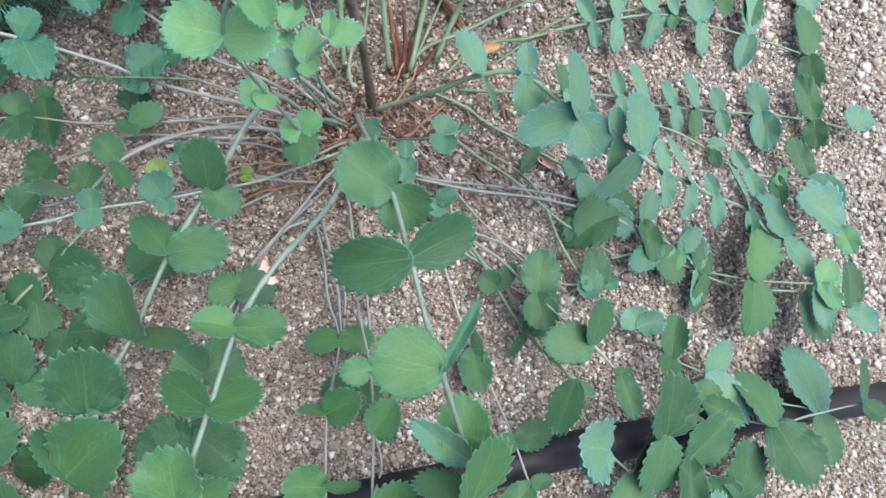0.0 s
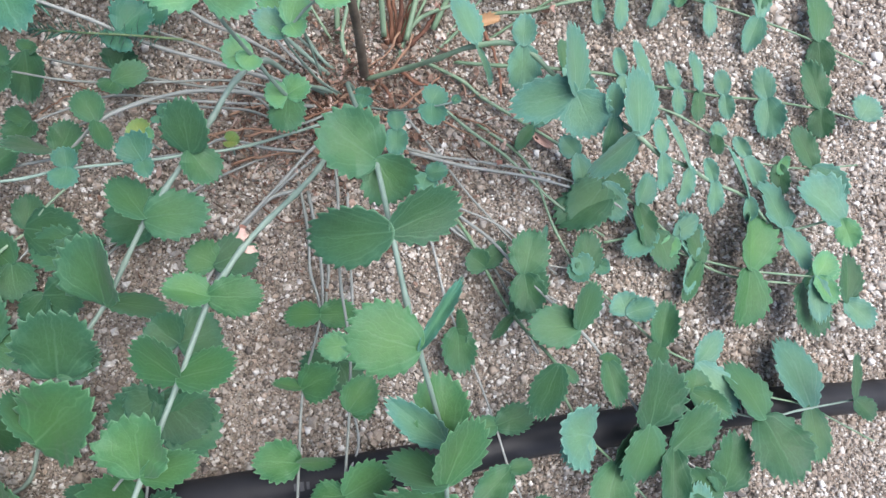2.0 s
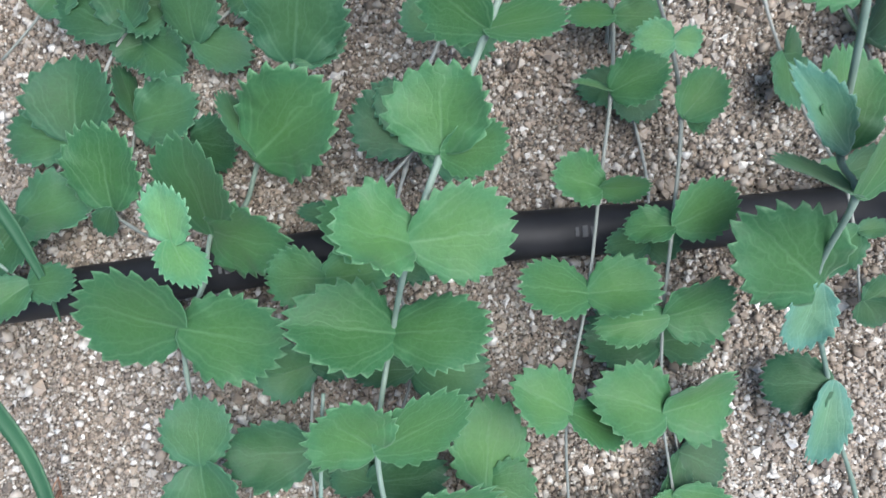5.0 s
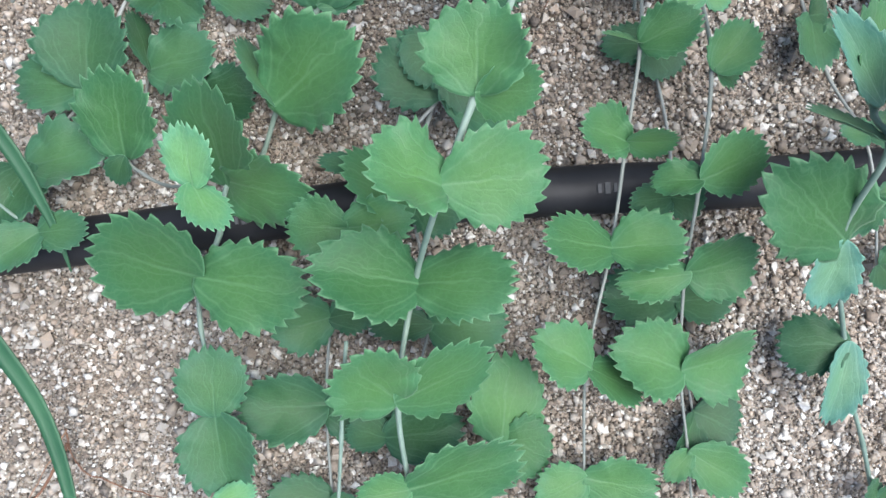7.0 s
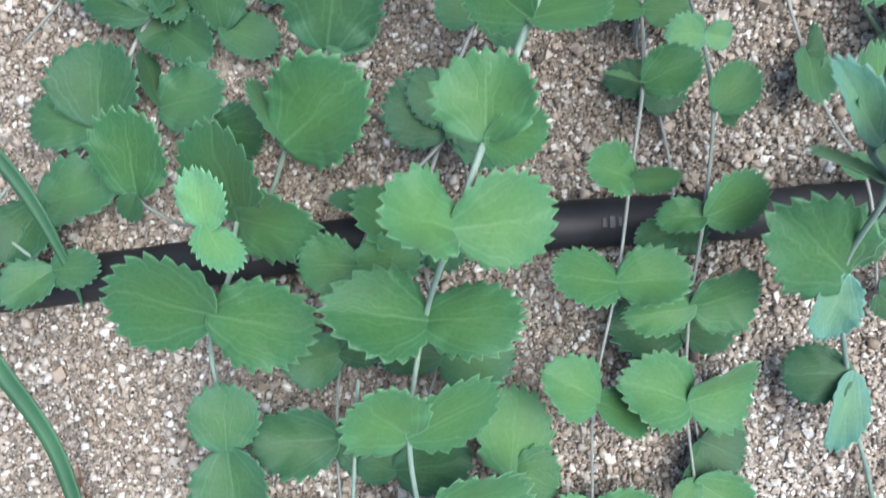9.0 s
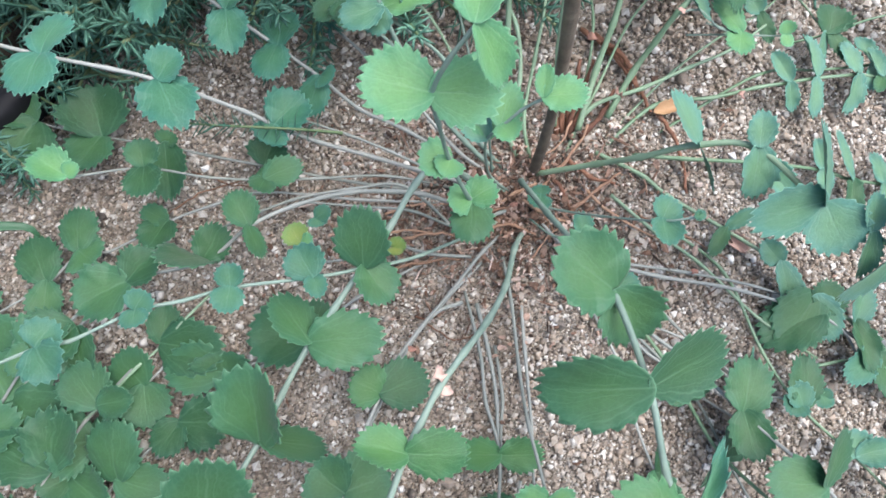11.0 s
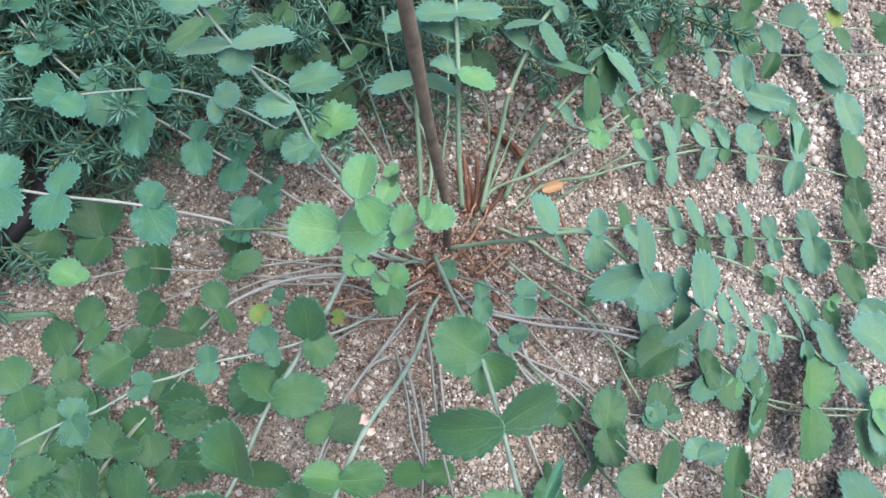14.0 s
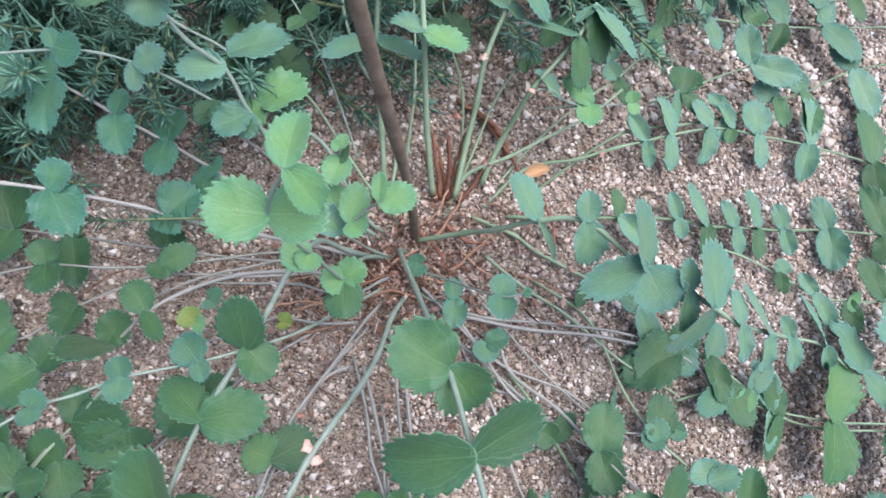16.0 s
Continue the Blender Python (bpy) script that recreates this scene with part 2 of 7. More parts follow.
# ---------------------------------------------------------------- building helpers
def mesh_of(name, verts, faces, mat, smooth=True, uv=None):
    me = bpy.data.meshes.new(name)
    me.from_pydata([tuple(v) for v in verts], [], faces)
    me.materials.append(mat)
    if smooth:
        me.polygons.foreach_set("use_smooth", [True] * len(me.polygons))
    if uv is not None:
        lay = me.uv_layers.new(name="blade")
        idx = np.empty(len(me.loops), dtype=np.int32)
        me.loops.foreach_get("vertex_index", idx)
        lay.data.foreach_set("uv", np.asarray(uv, dtype=np.float32)[idx].ravel())
    me.update()
    return me


def part(name, me, parent, label="", m=None):
    ob = new(name, me)
    if parent is not None:
        ob.parent = parent
    if m is not None:
        ob.matrix_basis = m
    if label:
        ob["label"] = label
    return ob


def ground_arr(x, y):
    """The bed: a low mound that levels out away from the plant."""
    u, v = 0.42 * np.tanh(x / 0.42), 0.42 * np.tanh(y / 0.42)
    mound = GROUND[0] + GROUND[1] * u + GROUND[2] * v + GROUND[3] * u * u + GROUND[4] * u * v + GROUND[5] * v * v
    away = np.maximum(0.0, np.hypot(x, y) - 0.5) / 0.5
    return -0.11 + (mound + 0.11) / (1 + away * away)


def ground_z(x, y):
    return float(ground_arr(x, y))


def spline(knots, step=0.004):
    """Points of a smooth curve through the knots."""
    k = [Vector(p) for p in knots]
    k = [k[0] * 2 - k[1]] + k + [k[-1] * 2 - k[-2]]
    out = []
    for a, b, c, d in zip(k, k[1:], k[2:], k[3:]):
        n = max(2, int((c - b).length / step))
        for i in range(n):
            t = i / n
            out.append(0.5 * ((2 * b) + (c - a) * t + (2 * a - 5 * b + 4 * c - d) * t * t + (3 * b - a - 3 * c + d) * t ** 3))
    out.append(k[-2])
    return out


def tube(name, pts, radii, mat, sides=8, flat=1.0):
    verts, faces = [], []
    side = None
    for i, p in enumerate(pts):
        d = (pts[min(i + 1, len(pts) - 1)] - pts[max(i - 1, 0)]).normalized()
        if side is None:
            side = d.cross(Vector((0.13, 0.21, 1))).normalized()
        side = (side - d * side.dot(d)).normalized()
        up = side.cross(d)
        for j in range(sides):
            a = 2 * math.pi * j / sides
            verts.append(p + radii[i] * (math.cos(a) * side + flat * math.sin(a) * up))
    for i in range(len(pts) - 1):
        for j in range(sides):
            a, b = i * sides + j, i * sides + (j + 1) % sides
            faces.append((a, a + sides, b + sides, b))
    faces.append(tuple(range(sides)))
    faces.append(tuple(len(verts) - 1 - j for j in range(sides)))
    return mesh_of(name, verts, faces, mat)


# ---------------------------------------------------------------- the bed of granite grit
def ground_sheet():
    n = 160
    a = np.linspace(-1, 1, n)
    s = np.sign(a) * (0.55 * np.abs(a) + 400.0 * np.abs(a) ** 44)
    gx, gy = np.meshgrid(s, s, indexing="ij")
    z = ground_arr(gx, gy) - 0.0011
    verts = np.stack([gx, gy, z], -1).reshape(-1, 3)
    idx = np.arange(n * n).reshape(n, n)
    faces = np.stack([idx[:-1, :-1], idx[1:, :-1], idx[1:, 1:], idx[:-1, 1:]], -1).reshape(-1, 4)
    return mesh_of("ground", verts.tolist(), faces.tolist(), SOIL)


tagged(new("ground", ground_sheet()), "sandy soil of a dry garden bed", "ground", kind="structure")

CORNERS = np.array([(1, 0, 0), (-1, 0, 0), (0, 1, 0), (0, -1, 0), (0, 0, 1), (0, 0, -1)], float)
FACETS = np.array([(0, 2, 4), (2, 1, 4), (1, 3, 4), (3, 0, 4), (2, 0, 5), (1, 2, 5), (3, 1, 5), (0, 3, 5)])


def random_turns(n):
    q = rng.normal(size=(n, 4))
    q /= np.linalg.norm(q, axis=1)[:, None]
    w, x, y, z = q.T
    return np.stack([1 - 2 * (y * y + z * z), 2 * (x * y - z * w), 2 * (x * z + y * w), 2 * (x * y + z * w), 1 - 2 * (x * x + z * z), 2 * (y * z - x * w), 2 * (x * z - y * w), 2 * (y * z + x * w), 1 - 2 * (x * x + y * y)], -1).reshape(n, 3, 3)


def grit(name, x, y, size, sink):
    """Broken angular grains, lying on the bed."""
    n = len(x)
    v = CORNERS[None] * rng.uniform(0.85, 1.2, (n, 6, 1)) + rng.uniform(-0.27, 0.27, (n, 6, 3))
    v *= rng.uniform(0.72, 1.15, (n, 1, 3))
    v = np.einsum("nij,nkj->nki", random_turns(n), v) * size[:, None, None]
    v[..., 2] *= 0.8
    v += np.stack([x, y, ground_arr(x, y) + sink * size + rng.uniform(-0.0005, 0.0005, n)], -1)[:, None]
    tris = (FACETS[None] + 6 * np.arange(n)[:, None, None]).reshape(-1, 3)
    me = bpy.data.meshes.new(name)
    me.vertices.add(n * 6)
    me.vertices.foreach_set("co", v.astype(np.float32).ravel())
    me.loops.add(tris.size)
    me.loops.foreach_set("vertex_index", tris.astype(np.int32).ravel())
    me.polygons.add(len(tris))
    me.polygons.foreach_set("loop_start", np.arange(0, tris.size, 3, dtype=np.int32))
    me.polygons.foreach_set("use_smooth", np.repeat(rng.random(n) < 0.55, 8))
    me.update(calc_edges=True)
    me.materials.append(GRIT)
    return me


def scatter(x0, x1, y0, y1, step):
    gx, gy = np.meshgrid(np.arange(x0, x1, step), np.arange(y0, y1, step))
    gx = gx.ravel() + rng.uniform(-0.6, 0.6, gx.size) * step
    gy = gy.ravel() + rng.uniform(-0.6, 0.6, gy.size) * step
    return gx, gy


nx, ny = scatter(-0.30, 0.30, -0.36, 0.07, 0.00126)
fx, fy = scatter(-0.35, 0.42, -0.37, 0.32, 0.00218)
far = (fx < -0.30) | (fx > 0.30) | (fy < -0.36) | (fy > 0.07)
gx, gy = np.concatenate([nx, fx[far]]), np.concatenate([ny, fy[far]])
gs = np.clip(rng.lognormal(math.log(0.00066), 0.52, gx.size), 0.00032, 0.0026) * np.where(np.arange(gx.size) < nx.size, 1.0, 1.55)
tagged(new("gravel", grit("gravel", gx, gy, gs, 0.15)), "pale beige and white crushed granite grit covering the bed", "gravel", kind="stuff")
gx, gy = scatter(-0.35, 0.42, -0.37, 0.32, 0.0085)
gs = np.clip(rng.lognormal(math.log(0.0016), 0.30, gx.size), 0.0010, 0.0034)
tagged(new("coarse_gravel", grit("coarse_gravel", gx, gy, gs, 0.5)), "larger loose grains of pale granite on the bed", "gravel", kind="stuff")


# ---------------------------------------------------------------- the drip hose
def hose():
    root = tagged(new("drip_hose"), "black polyethylene drip irrigation hose lying on the gravel", "hose")
    knots = [(HX, HY, ground_z(HX, HY) + 0.0062) for HX, HY in HOSE_LINE]
    pts = spline(knots, 0.006)
    radii = [0.0086 * (1 + 0.018 * math.sin(i * 0.37) + 0.012 * math.sin(i * 1.3)) for i in range(len(pts))]
    part("tube", tube("tube", pts, radii, HOSE, 20, 0.92), root)
    # worn print along the top, too faint to read
    for at, n in HOSE_PRINT:
        i = min(range(len(pts)), key=lambda j: abs(pts[j].x - at))
        d = (pts[i + 1] - pts[i - 1]).normalized()
        side = Vector((-d.y, d.x, 0)).normalized()
        for j in range(n):
            c = pts[i] + d * (0.0026 * j) + side * -0.0006 + Vector((0, 0, 0.00815))
            hw, hh = (0.0009, 0.0019) if j % 2 else (0.0006, 0.0015)
            v = [c + d * (sx * hw) + side * (sy * hh) + Vector((0, 0, dz)) for dz in (-0.0012, 0.00018) for sx, sy in ((-1, -1), (1, -1), (1, 1), (-1, 1))]
            f = [(4, 5, 6, 7), (0, 1, 5, 4), (1, 2, 6, 5), (2, 3, 7, 6), (3, 0, 4, 7)]
            part("print_bar", mesh_of("print_bar", v, f, PRINT, False), root, "faint grey printed mark")


hose()


# ---------------------------------------------------------------- the plant
def blade(teeth, broad, cup, fold, droop, wave, seed):
    """A fleshy toothed leaf, one long and one wide, foot at the origin, tip along y, upper face along z."""
    r = random.Random(seed)
    skew, waist, foot, crown = r.uniform(-0.09, 0.09), 0.44 + 0.30 * broad, r.uniform(0.44, 0.58), r.uniform(1.9, 2.25)
    dense = []
    for k in range(91):
        y = 0.5 - 0.5 * math.cos(math.pi * k / 90)
        x = (1 - (1 - y / waist) ** 2) ** foot if y < waist else max(0.0, 1 - ((y - waist) / (1 - waist)) ** crown) ** (1 / crown)
        dense.append((0.5 * x, y))
    run = [0.0]
    for p, q in zip(dense, dense[1:]):
        run.append(run[-1] + math.dist(p, q))

    def on(f):
        f *= run[-1]
        k = next(i for i in range(1, 91) if run[i] >= f or i == 90)
        (x0, y0), (x1, y1) = dense[k - 1], dense[k]
        w = (f - run[k - 1]) / (run[k] - run[k - 1])
        ln = math.hypot(x1 - x0, y1 - y0)
        return x0 + (x1 - x0) * w, y0 + (y1 - y0) * w, (x1 - x0) / ln, (y1 - y0) / ln

    outline, plain = [], []
    for side in (-1, 1):
        start = r.uniform(0.20, 0.27)
        marks = [(f * start, 0.0) for f in (0.03, 0.25, 0.5, 0.78)]
        cuts = [start + (1 - start) * (k + (r.uniform(-0.16, 0.16) if 0 < k < teeth else 0)) / (teeth + 0.42) for k in range(teeth + 1)]
        for k in range(teeth):
            size = TOOTH * r.uniform(0.75, 1.2) * min(1.0, 0.55 + 0.22 * k)
            for f, h in ((0.0, -0.42), (0.34, 0.16), (0.64, 0.60), (0.84, 0.04)):
                marks.append((cuts[k] + (cuts[k + 1] - cuts[k]) * f, h * size))
        marks.append((cuts[-1], -0.42 * TOOTH))
        if side > 0:
            marks.append((0.9999, 0.62 * TOOTH))
        ring, inner = [], []
        for f, h in marks:
            x, y, dx, dy = on(f)
            bend = skew * y * (1 - y)
            lean = 0.45 * max(0.0, h)
            ring.append((side * (x + dy * h + dx * lean) + bend, y - dx * h + dy * lean))
            inner.append((side * 0.965 * x + bend, 0.42 + 0.965 * (y - 0.42)))
        outline += ring if side < 0 else ring[::-1]
        plain += inner if side < 0 else inner[::-1]
    cy, m = 0.42, len(outline)
    turn, lobes = r.uniform(0, 6.28), r.choice((3, 4, 5))

    def lift(px, py, s):
        a = math.atan2(px, py - cy)
        z = cup * (px * px * 2.4) + fold * (math.sqrt(px * px + 0.004) - 0.063) - droop * py * py
        return z + s ** 3 * wave * math.sin(lobes * a + turn) + 0.35 * wave * s ** 4 * math.sin(11 * a + turn)

    rings = (0.30, 0.58, 0.82, 0.955, 1.0)
    verts, uv, rim = [], [], []

    def lay(s, down):
        for x, y in outline if s == 1.0 else plain:
            px, py = x * s, cy + (y - cy) * s
            verts.append(Vector((px, py, lift(px, py, s) - down)))
            uv.append((px, py))
            rim.append(s)

    def heart(down):
        verts.append(Vector((0, cy, lift(0, cy, 0) - down)))
        uv.append((0, cy))
        rim.append(0.0)
        return len(verts) - 1

    faces = []

    def quads(a, b, flip):
        for k in range(m):
            j = (k + 1) % m
            f = (a + k, a + j, b + j, b + k)
            faces.append(f[::-1] if flip else f)

    for s in rings:
        lay(s, 0.0)
    top = heart(0.0)
    for k in range(m):
        faces.append((k, (k + 1) % m, top))
    for k in range(len(rings) - 1):
        quads(k * m, (k + 1) * m, True)
    low = len(verts)
    lay(1.0, 0.010)
    lay(0.58, 0.020)
    bottom = heart(0.020)
    quads((len(rings) - 1) * m, low, True)
    quads(low, low + m, True)
    for k in range(m):
        faces.append((low + m + k, low + m + (k + 1) % m, bottom)[::-1])
    # the outline runs from the foot up one side and back down the other
    if (verts[faces[0][1]] - verts[faces[0][0]]).cross(verts[faces[0][2]] - verts[faces[0][0]]).z < 0:
        faces = [f[::-1] for f in faces]
    return verts, faces, uv, rim


TOOTH = 0.086
BLADES = {}
blade_dice = random.Random(11)


def blade_mesh(kind, number, young):
    key = (kind, number, young)
    if key not in BLADES:
        r = random.Random(number * 7 + (100 if young else 0))
        shape = blade(5 if young else r.choice((7, 7, 8, 8)), r.uniform(0.0, 0.30), r.uniform(-0.12, 0.22), r.uniform(0.05, 0.28), r.uniform(-0.06, 0.20), r.uniform(0.015, 0.045), number)
        BLADES[key] = mesh_of("leaf", shape[0], shape[1], LEAF_KINDS[kind], True, shape[2])
        BLADES[key].attributes.new("rim", "FLOAT", "POINT").data.foreach_set("value", shape[3])
    return BLADES[key]


plant = tagged(new("trailing_plant"), "sprawling plant with blue-green toothed leaves in pairs on pale stems", "plant")


def stem(kind, r0, r1, *knots):
    """A stem through its joints, thickest at the crown, a little swollen where leaves sit. Radii in millimetres."""
    pts = spline(knots, 0.003)
    for p in pts[len(pts) // 8:]:
        p.z = max(p.z, ground_z(p.x, p.y) + 0.0022)
    joints = [Vector(k) for k in knots[1:]]
    radii = []
    for i, p in enumerate(pts):
        t = i / max(1, len(pts) - 1)
        near = min((p - k).length for k in joints)
        radii.append(0.001 * (r0 + (r1 - r0) * t) * 0.50 * (1 + 0.30 * math.exp(-(near / 0.0028) ** 2)))
    return part("stem", tube("stem", pts, radii, STEM_KINDS[kind], 9), plant)


def leaf(parent, x, y, z, az, el, roll, length, width, kind):
    """A leaf on its joint: azimuth and rise of its midrib, roll about it, size in millimetres."""
    # rests on the grit at the lowest
    z = max(z, ground_z(x, y) + 0.0045)
    low = ground_z(x + 0.001 * length * math.cos(radians(az)), y + 0.001 * length * math.sin(radians(az))) + 0.0035 - z
    el = max(el, math.degrees(math.asin(max(-1.0, min(0.9, low / (0.001 * length))))))
    a, e = radians(az), radians(el)
    along = Vector((math.cos(a) * math.cos(e), math.sin(a) * math.cos(e), math.sin(e)))
    side = along.cross(Vector((0, 0, 1))).normalized()
    up = side.cross(along)
    rot = Matrix((side, along, up)).transposed() @ Matrix.Rotation(radians(roll), 3, "Y")
    lo, wo = length * 0.001, width * 0.001
    # the foot of the blade clasps the stem
    foot = Vector((x, y, z)) - along * (0.04 * lo) + up * 0.0009
    m = Matrix.Translation(foot) @ rot.to_4x4() @ Matrix.Diagonal((wo, lo, 0.5 * (lo + wo) * (0.35 if abs(roll) > 28 else 1.0), 1))
    me = blade_mesh(kind, blade_dice.randrange(14), length < 13)
    return part("leaf", me, parent, LEAF_WORDS.get(kind, ""), m)


LEAF_WORDS = {"c": "blue-green toothed leaf with a waxy bloom", "y": "yellowing toothed leaf", "p": "pale young toothed leaf", "b": "small blue-grey leaf", "w": "grey-green leaf with a waxy bloom"}


twig_dice = random.Random(9)


def twig(radius, *knots):
    """A dry broken stub or runner; radius in millimetres."""
    root = tagged(new("dry_twig"), "dry red-brown broken stem lying at the crown" if radius > 1.5 else "thin dry brown runner on the gravel", "twig", "dry twigs")
    pts = [p + Vector([twig_dice.uniform(-0.0005, 0.0005) for _ in "xyz"]) for p in spline(knots, 0.003)]
    radii = [0.00045 * min(radius, 1.2 + 0.5 * radius) * (1 - 0.5 * i / len(pts)) * (1 + 0.12 * math.sin(i * 1.7) + twig_dice.uniform(-0.08, 0.08)) for i in range(len(pts))]
    part("shaft", tube("shaft", pts, radii, TWIG if radius < 2.5 else STEM_RED, 7), root)


def bract(size, at):
    """A dry papery scale clinging to a joint of the plant."""
    r = random.Random(int(abs(at[0]) * 1e5))
    n = 9
    verts = [Vector((0, 0, 0))]
    for k in range(n):
        a = 2 * math.pi * k / n
        q = 0.00085 * size * r.uniform(0.55, 1.15)
        verts.append(Vector((q * math.cos(a), q * 0.8 * math.sin(a), 0.0007 * size * r.uniform(-0.5, 1.3))))
    low = [v - Vector((0, 0, 0.0004)) for v in verts]
    faces = [(0, 1 + k, 1 + (k + 1) % n) for k in range(n)]
    faces += [(n + 1, n + 2 + (k + 1) % n, n + 2 + k) for k in range(n)]
    faces += [(1 + k, n + 2 + k, n + 2 + (k + 1) % n, 1 + (k + 1) % n) for k in range(n)]
    part("bract", mesh_of("bract", verts + low, faces, FLAKE), plant, "dry papery pink-brown bract", pose(*at, r.uniform(-40, 40), r.uniform(-40, 40), r.uniform(0, 360)))


# stems and leaves, from the front round to the back
s = stem("g", 2.30, 1.50, (-0.0026, -0.0058, -0.0037), (-0.0092, -0.0056, 0.0120), (-0.0043, -0.0290, 0.0400), (-0.0007, -0.0463, 0.0620), (0.0042, -0.0681, 0.0863), (0.0105, -0.0962, 0.0957), (0.0168, -0.1187, 0.0900), (0.0215, -0.1344, 0.0899), (0.0344, -0.1665, 0.0626), (0.0344, -0.1800, 0.0702), (0.0424, -0.2014, 0.0426), (0.0663, -0.2317, 0.0140), (0.0761, -0.2490, 0.0050), (0.0860, -0.2667, 0.0000), (0.0947, -0.2868, -0.0040))
leaf(s, 0.0042, -0.0681, 0.0877, 156, 26, -5, 24.4, 24.4, "g")
leaf(s, 0.0042, -0.0681, 0.0877, -52, -19, 16, 17.7, 20.4, "g")
leaf(s, 0.0105, -0.0962, 0.0971, -174, -15, -22, 31.4, 20.9, "g")
leaf(s, 0.0105, -0.0962, 0.0971, 30, -6, 30, 27.7, 18.6, "g")
leaf(s, 0.0215, -0.1344, 0.0913, 168, 22, -5, 26.1, 24.8, "f")
leaf(s, 0.0215, -0.1344, 0.0913, 59, -14, 2, 31.9, 5.3, "c")
leaf(s, 0.0344, -0.1665, 0.0640, 102, 14, 8, 26.3, 20.9, "f")
leaf(s, 0.0344, -0.1665, 0.0640, 148, 34, -9, 31.2, 11.9, "w")
leaf(s, 0.0344, -0.1800, 0.0716, 73, 25, 39, 27.7, 23.6, "f")
leaf(s, 0.0344, -0.1800, 0.0716, 159, -6, 58, 23.3, 22.0, "g")
leaf(s, 0.0424, -0.2014, 0.0440, 158, 33, -25, 39.3, 29.6, "f")
leaf(s, 0.0424, -0.2014, 0.0440, -95, -22, 0, 21.7, 15.5, "w")
leaf(s, 0.0663, -0.2317, 0.0155, -172, -12, 5, 21.6, 20.1, "g")
leaf(s, 0.0663, -0.2317, 0.0155, -94, -1, -2, 28.3, 14.2, "w")
leaf(s, 0.0947, -0.2868, -0.0025, 133, 19, 17, 11.4, 10.0, "g")
leaf(s, 0.0947, -0.2868, -0.0025, 23, 19, -2, 10.6, 12.0, "g")
s = stem("g", 2.40, 1.60, (-0.0044, -0.0220, -0.0028), (-0.0129, -0.0380, 0.0200), (-0.0192, -0.0574, 0.0380), (-0.0271, -0.0727, 0.0500), (-0.0357, -0.0851, 0.0570), (-0.0439, -0.0976, 0.0610), (-0.0490, -0.1085, 0.0640), (-0.0528, -0.1170, 0.0663), (-0.0613, -0.1460, 0.0631), (-0.0698, -0.1788, 0.0652), (-0.0751, -0.2022, 0.0626), (-0.0786, -0.2279, 0.0294), (-0.0796, -0.2622, 0.0307), (-0.0727, -0.2912, 0.0185), (-0.0711, -0.3016, 0.0140))
leaf(s, -0.0528, -0.1170, 0.0677, 169, 20, 28, 16.7, 13.8, "f")
leaf(s, -0.0528, -0.1170, 0.0677, 1, 5, 13, 19.2, 15.2, "f")
leaf(s, -0.0613, -0.1460, 0.0645, 148, -3, -36, 21.5, 19.6, "f")
leaf(s, -0.0613, -0.1460, 0.0645, 18, 10, -37, 21.5, 19.0, "f")
leaf(s, -0.0698, -0.1788, 0.0666, 98, 20, -16, 22.3, 25.7, "f")
leaf(s, -0.0698, -0.1788, 0.0666, 15, -22, 42, 19.2, 16.9, "f")
leaf(s, -0.0751, -0.2022, 0.0640, 176, 33, 27, 24.1, 24.3, "f")
leaf(s, -0.0751, -0.2022, 0.0640, 13, 3, 20, 27.5, 25.7, "f")
leaf(s, -0.0786, -0.2279, 0.0308, 174, 37, 18, 34.0, 26.6, "f")
leaf(s, -0.0786, -0.2279, 0.0308, 13, 31, -24, 31.3, 23.4, "f")
leaf(s, -0.0796, -0.2622, 0.0321, 144, 33, -15, 25.3, 26.2, "f")
leaf(s, -0.0796, -0.2622, 0.0321, 28, -6, 37, 31.7, 26.0, "f")
leaf(s, -0.0727, -0.2912, 0.0199, 22, 6, 27, 37.3, 27.2, "f")
leaf(s, -0.0727, -0.2912, 0.0199, -168, 14, 2, 17.1, 13.7, "f")
leaf(s, -0.0711, -0.3016, 0.0156, -122, 8, 6, 18.3, 15.7, "f")
leaf(s, -0.0711, -0.3016, 0.0156, -31, 14, -15, 21.2, 15.9, "f")
s = stem("o", 1.40, 0.90, (-0.0303, -0.0531, 0.0030), (-0.0255, -0.0713, 0.0070), (-0.0231, -0.0835, 0.0100), (-0.0215, -0.0978, 0.0120), (-0.0159, -0.1172, 0.0140), (-0.0197, -0.1490, 0.0340), (-0.0199, -0.1783, 0.0310), (-0.0195, -0.2104, 0.0259), (-0.0211, -0.2480, 0.0185), (-0.0138, -0.2865, 0.0040), (-0.0130, -0.3054, 0.0020))
leaf(s, -0.0159, -0.1172, 0.0154, -179, -6, 30, 16.0, 14.0, "f")
leaf(s, -0.0159, -0.1172, 0.0154, 4, 2, 6, 16.6, 13.0, "f")
leaf(s, -0.0197, -0.1490, 0.0354, 26, 36, -2, 18.5, 15.6, "f")
leaf(s, -0.0197, -0.1490, 0.0354, 170, -9, 57, 12.9, 8.8, "f")
leaf(s, -0.0199, -0.1783, 0.0324, 173, 25, 7, 19.7, 16.2, "f")
leaf(s, -0.0199, -0.1783, 0.0324, 4, 10, 62, 15.2, 14.2, "f")
leaf(s, -0.0195, -0.2104, 0.0273, 178, 15, 29, 24.3, 20.2, "f")
leaf(s, -0.0195, -0.2104, 0.0273, 14, 21, -17, 22.5, 19.0, "f")
leaf(s, -0.0211, -0.2480, 0.0199, 154, 27, 16, 22.6, 20.7, "f")
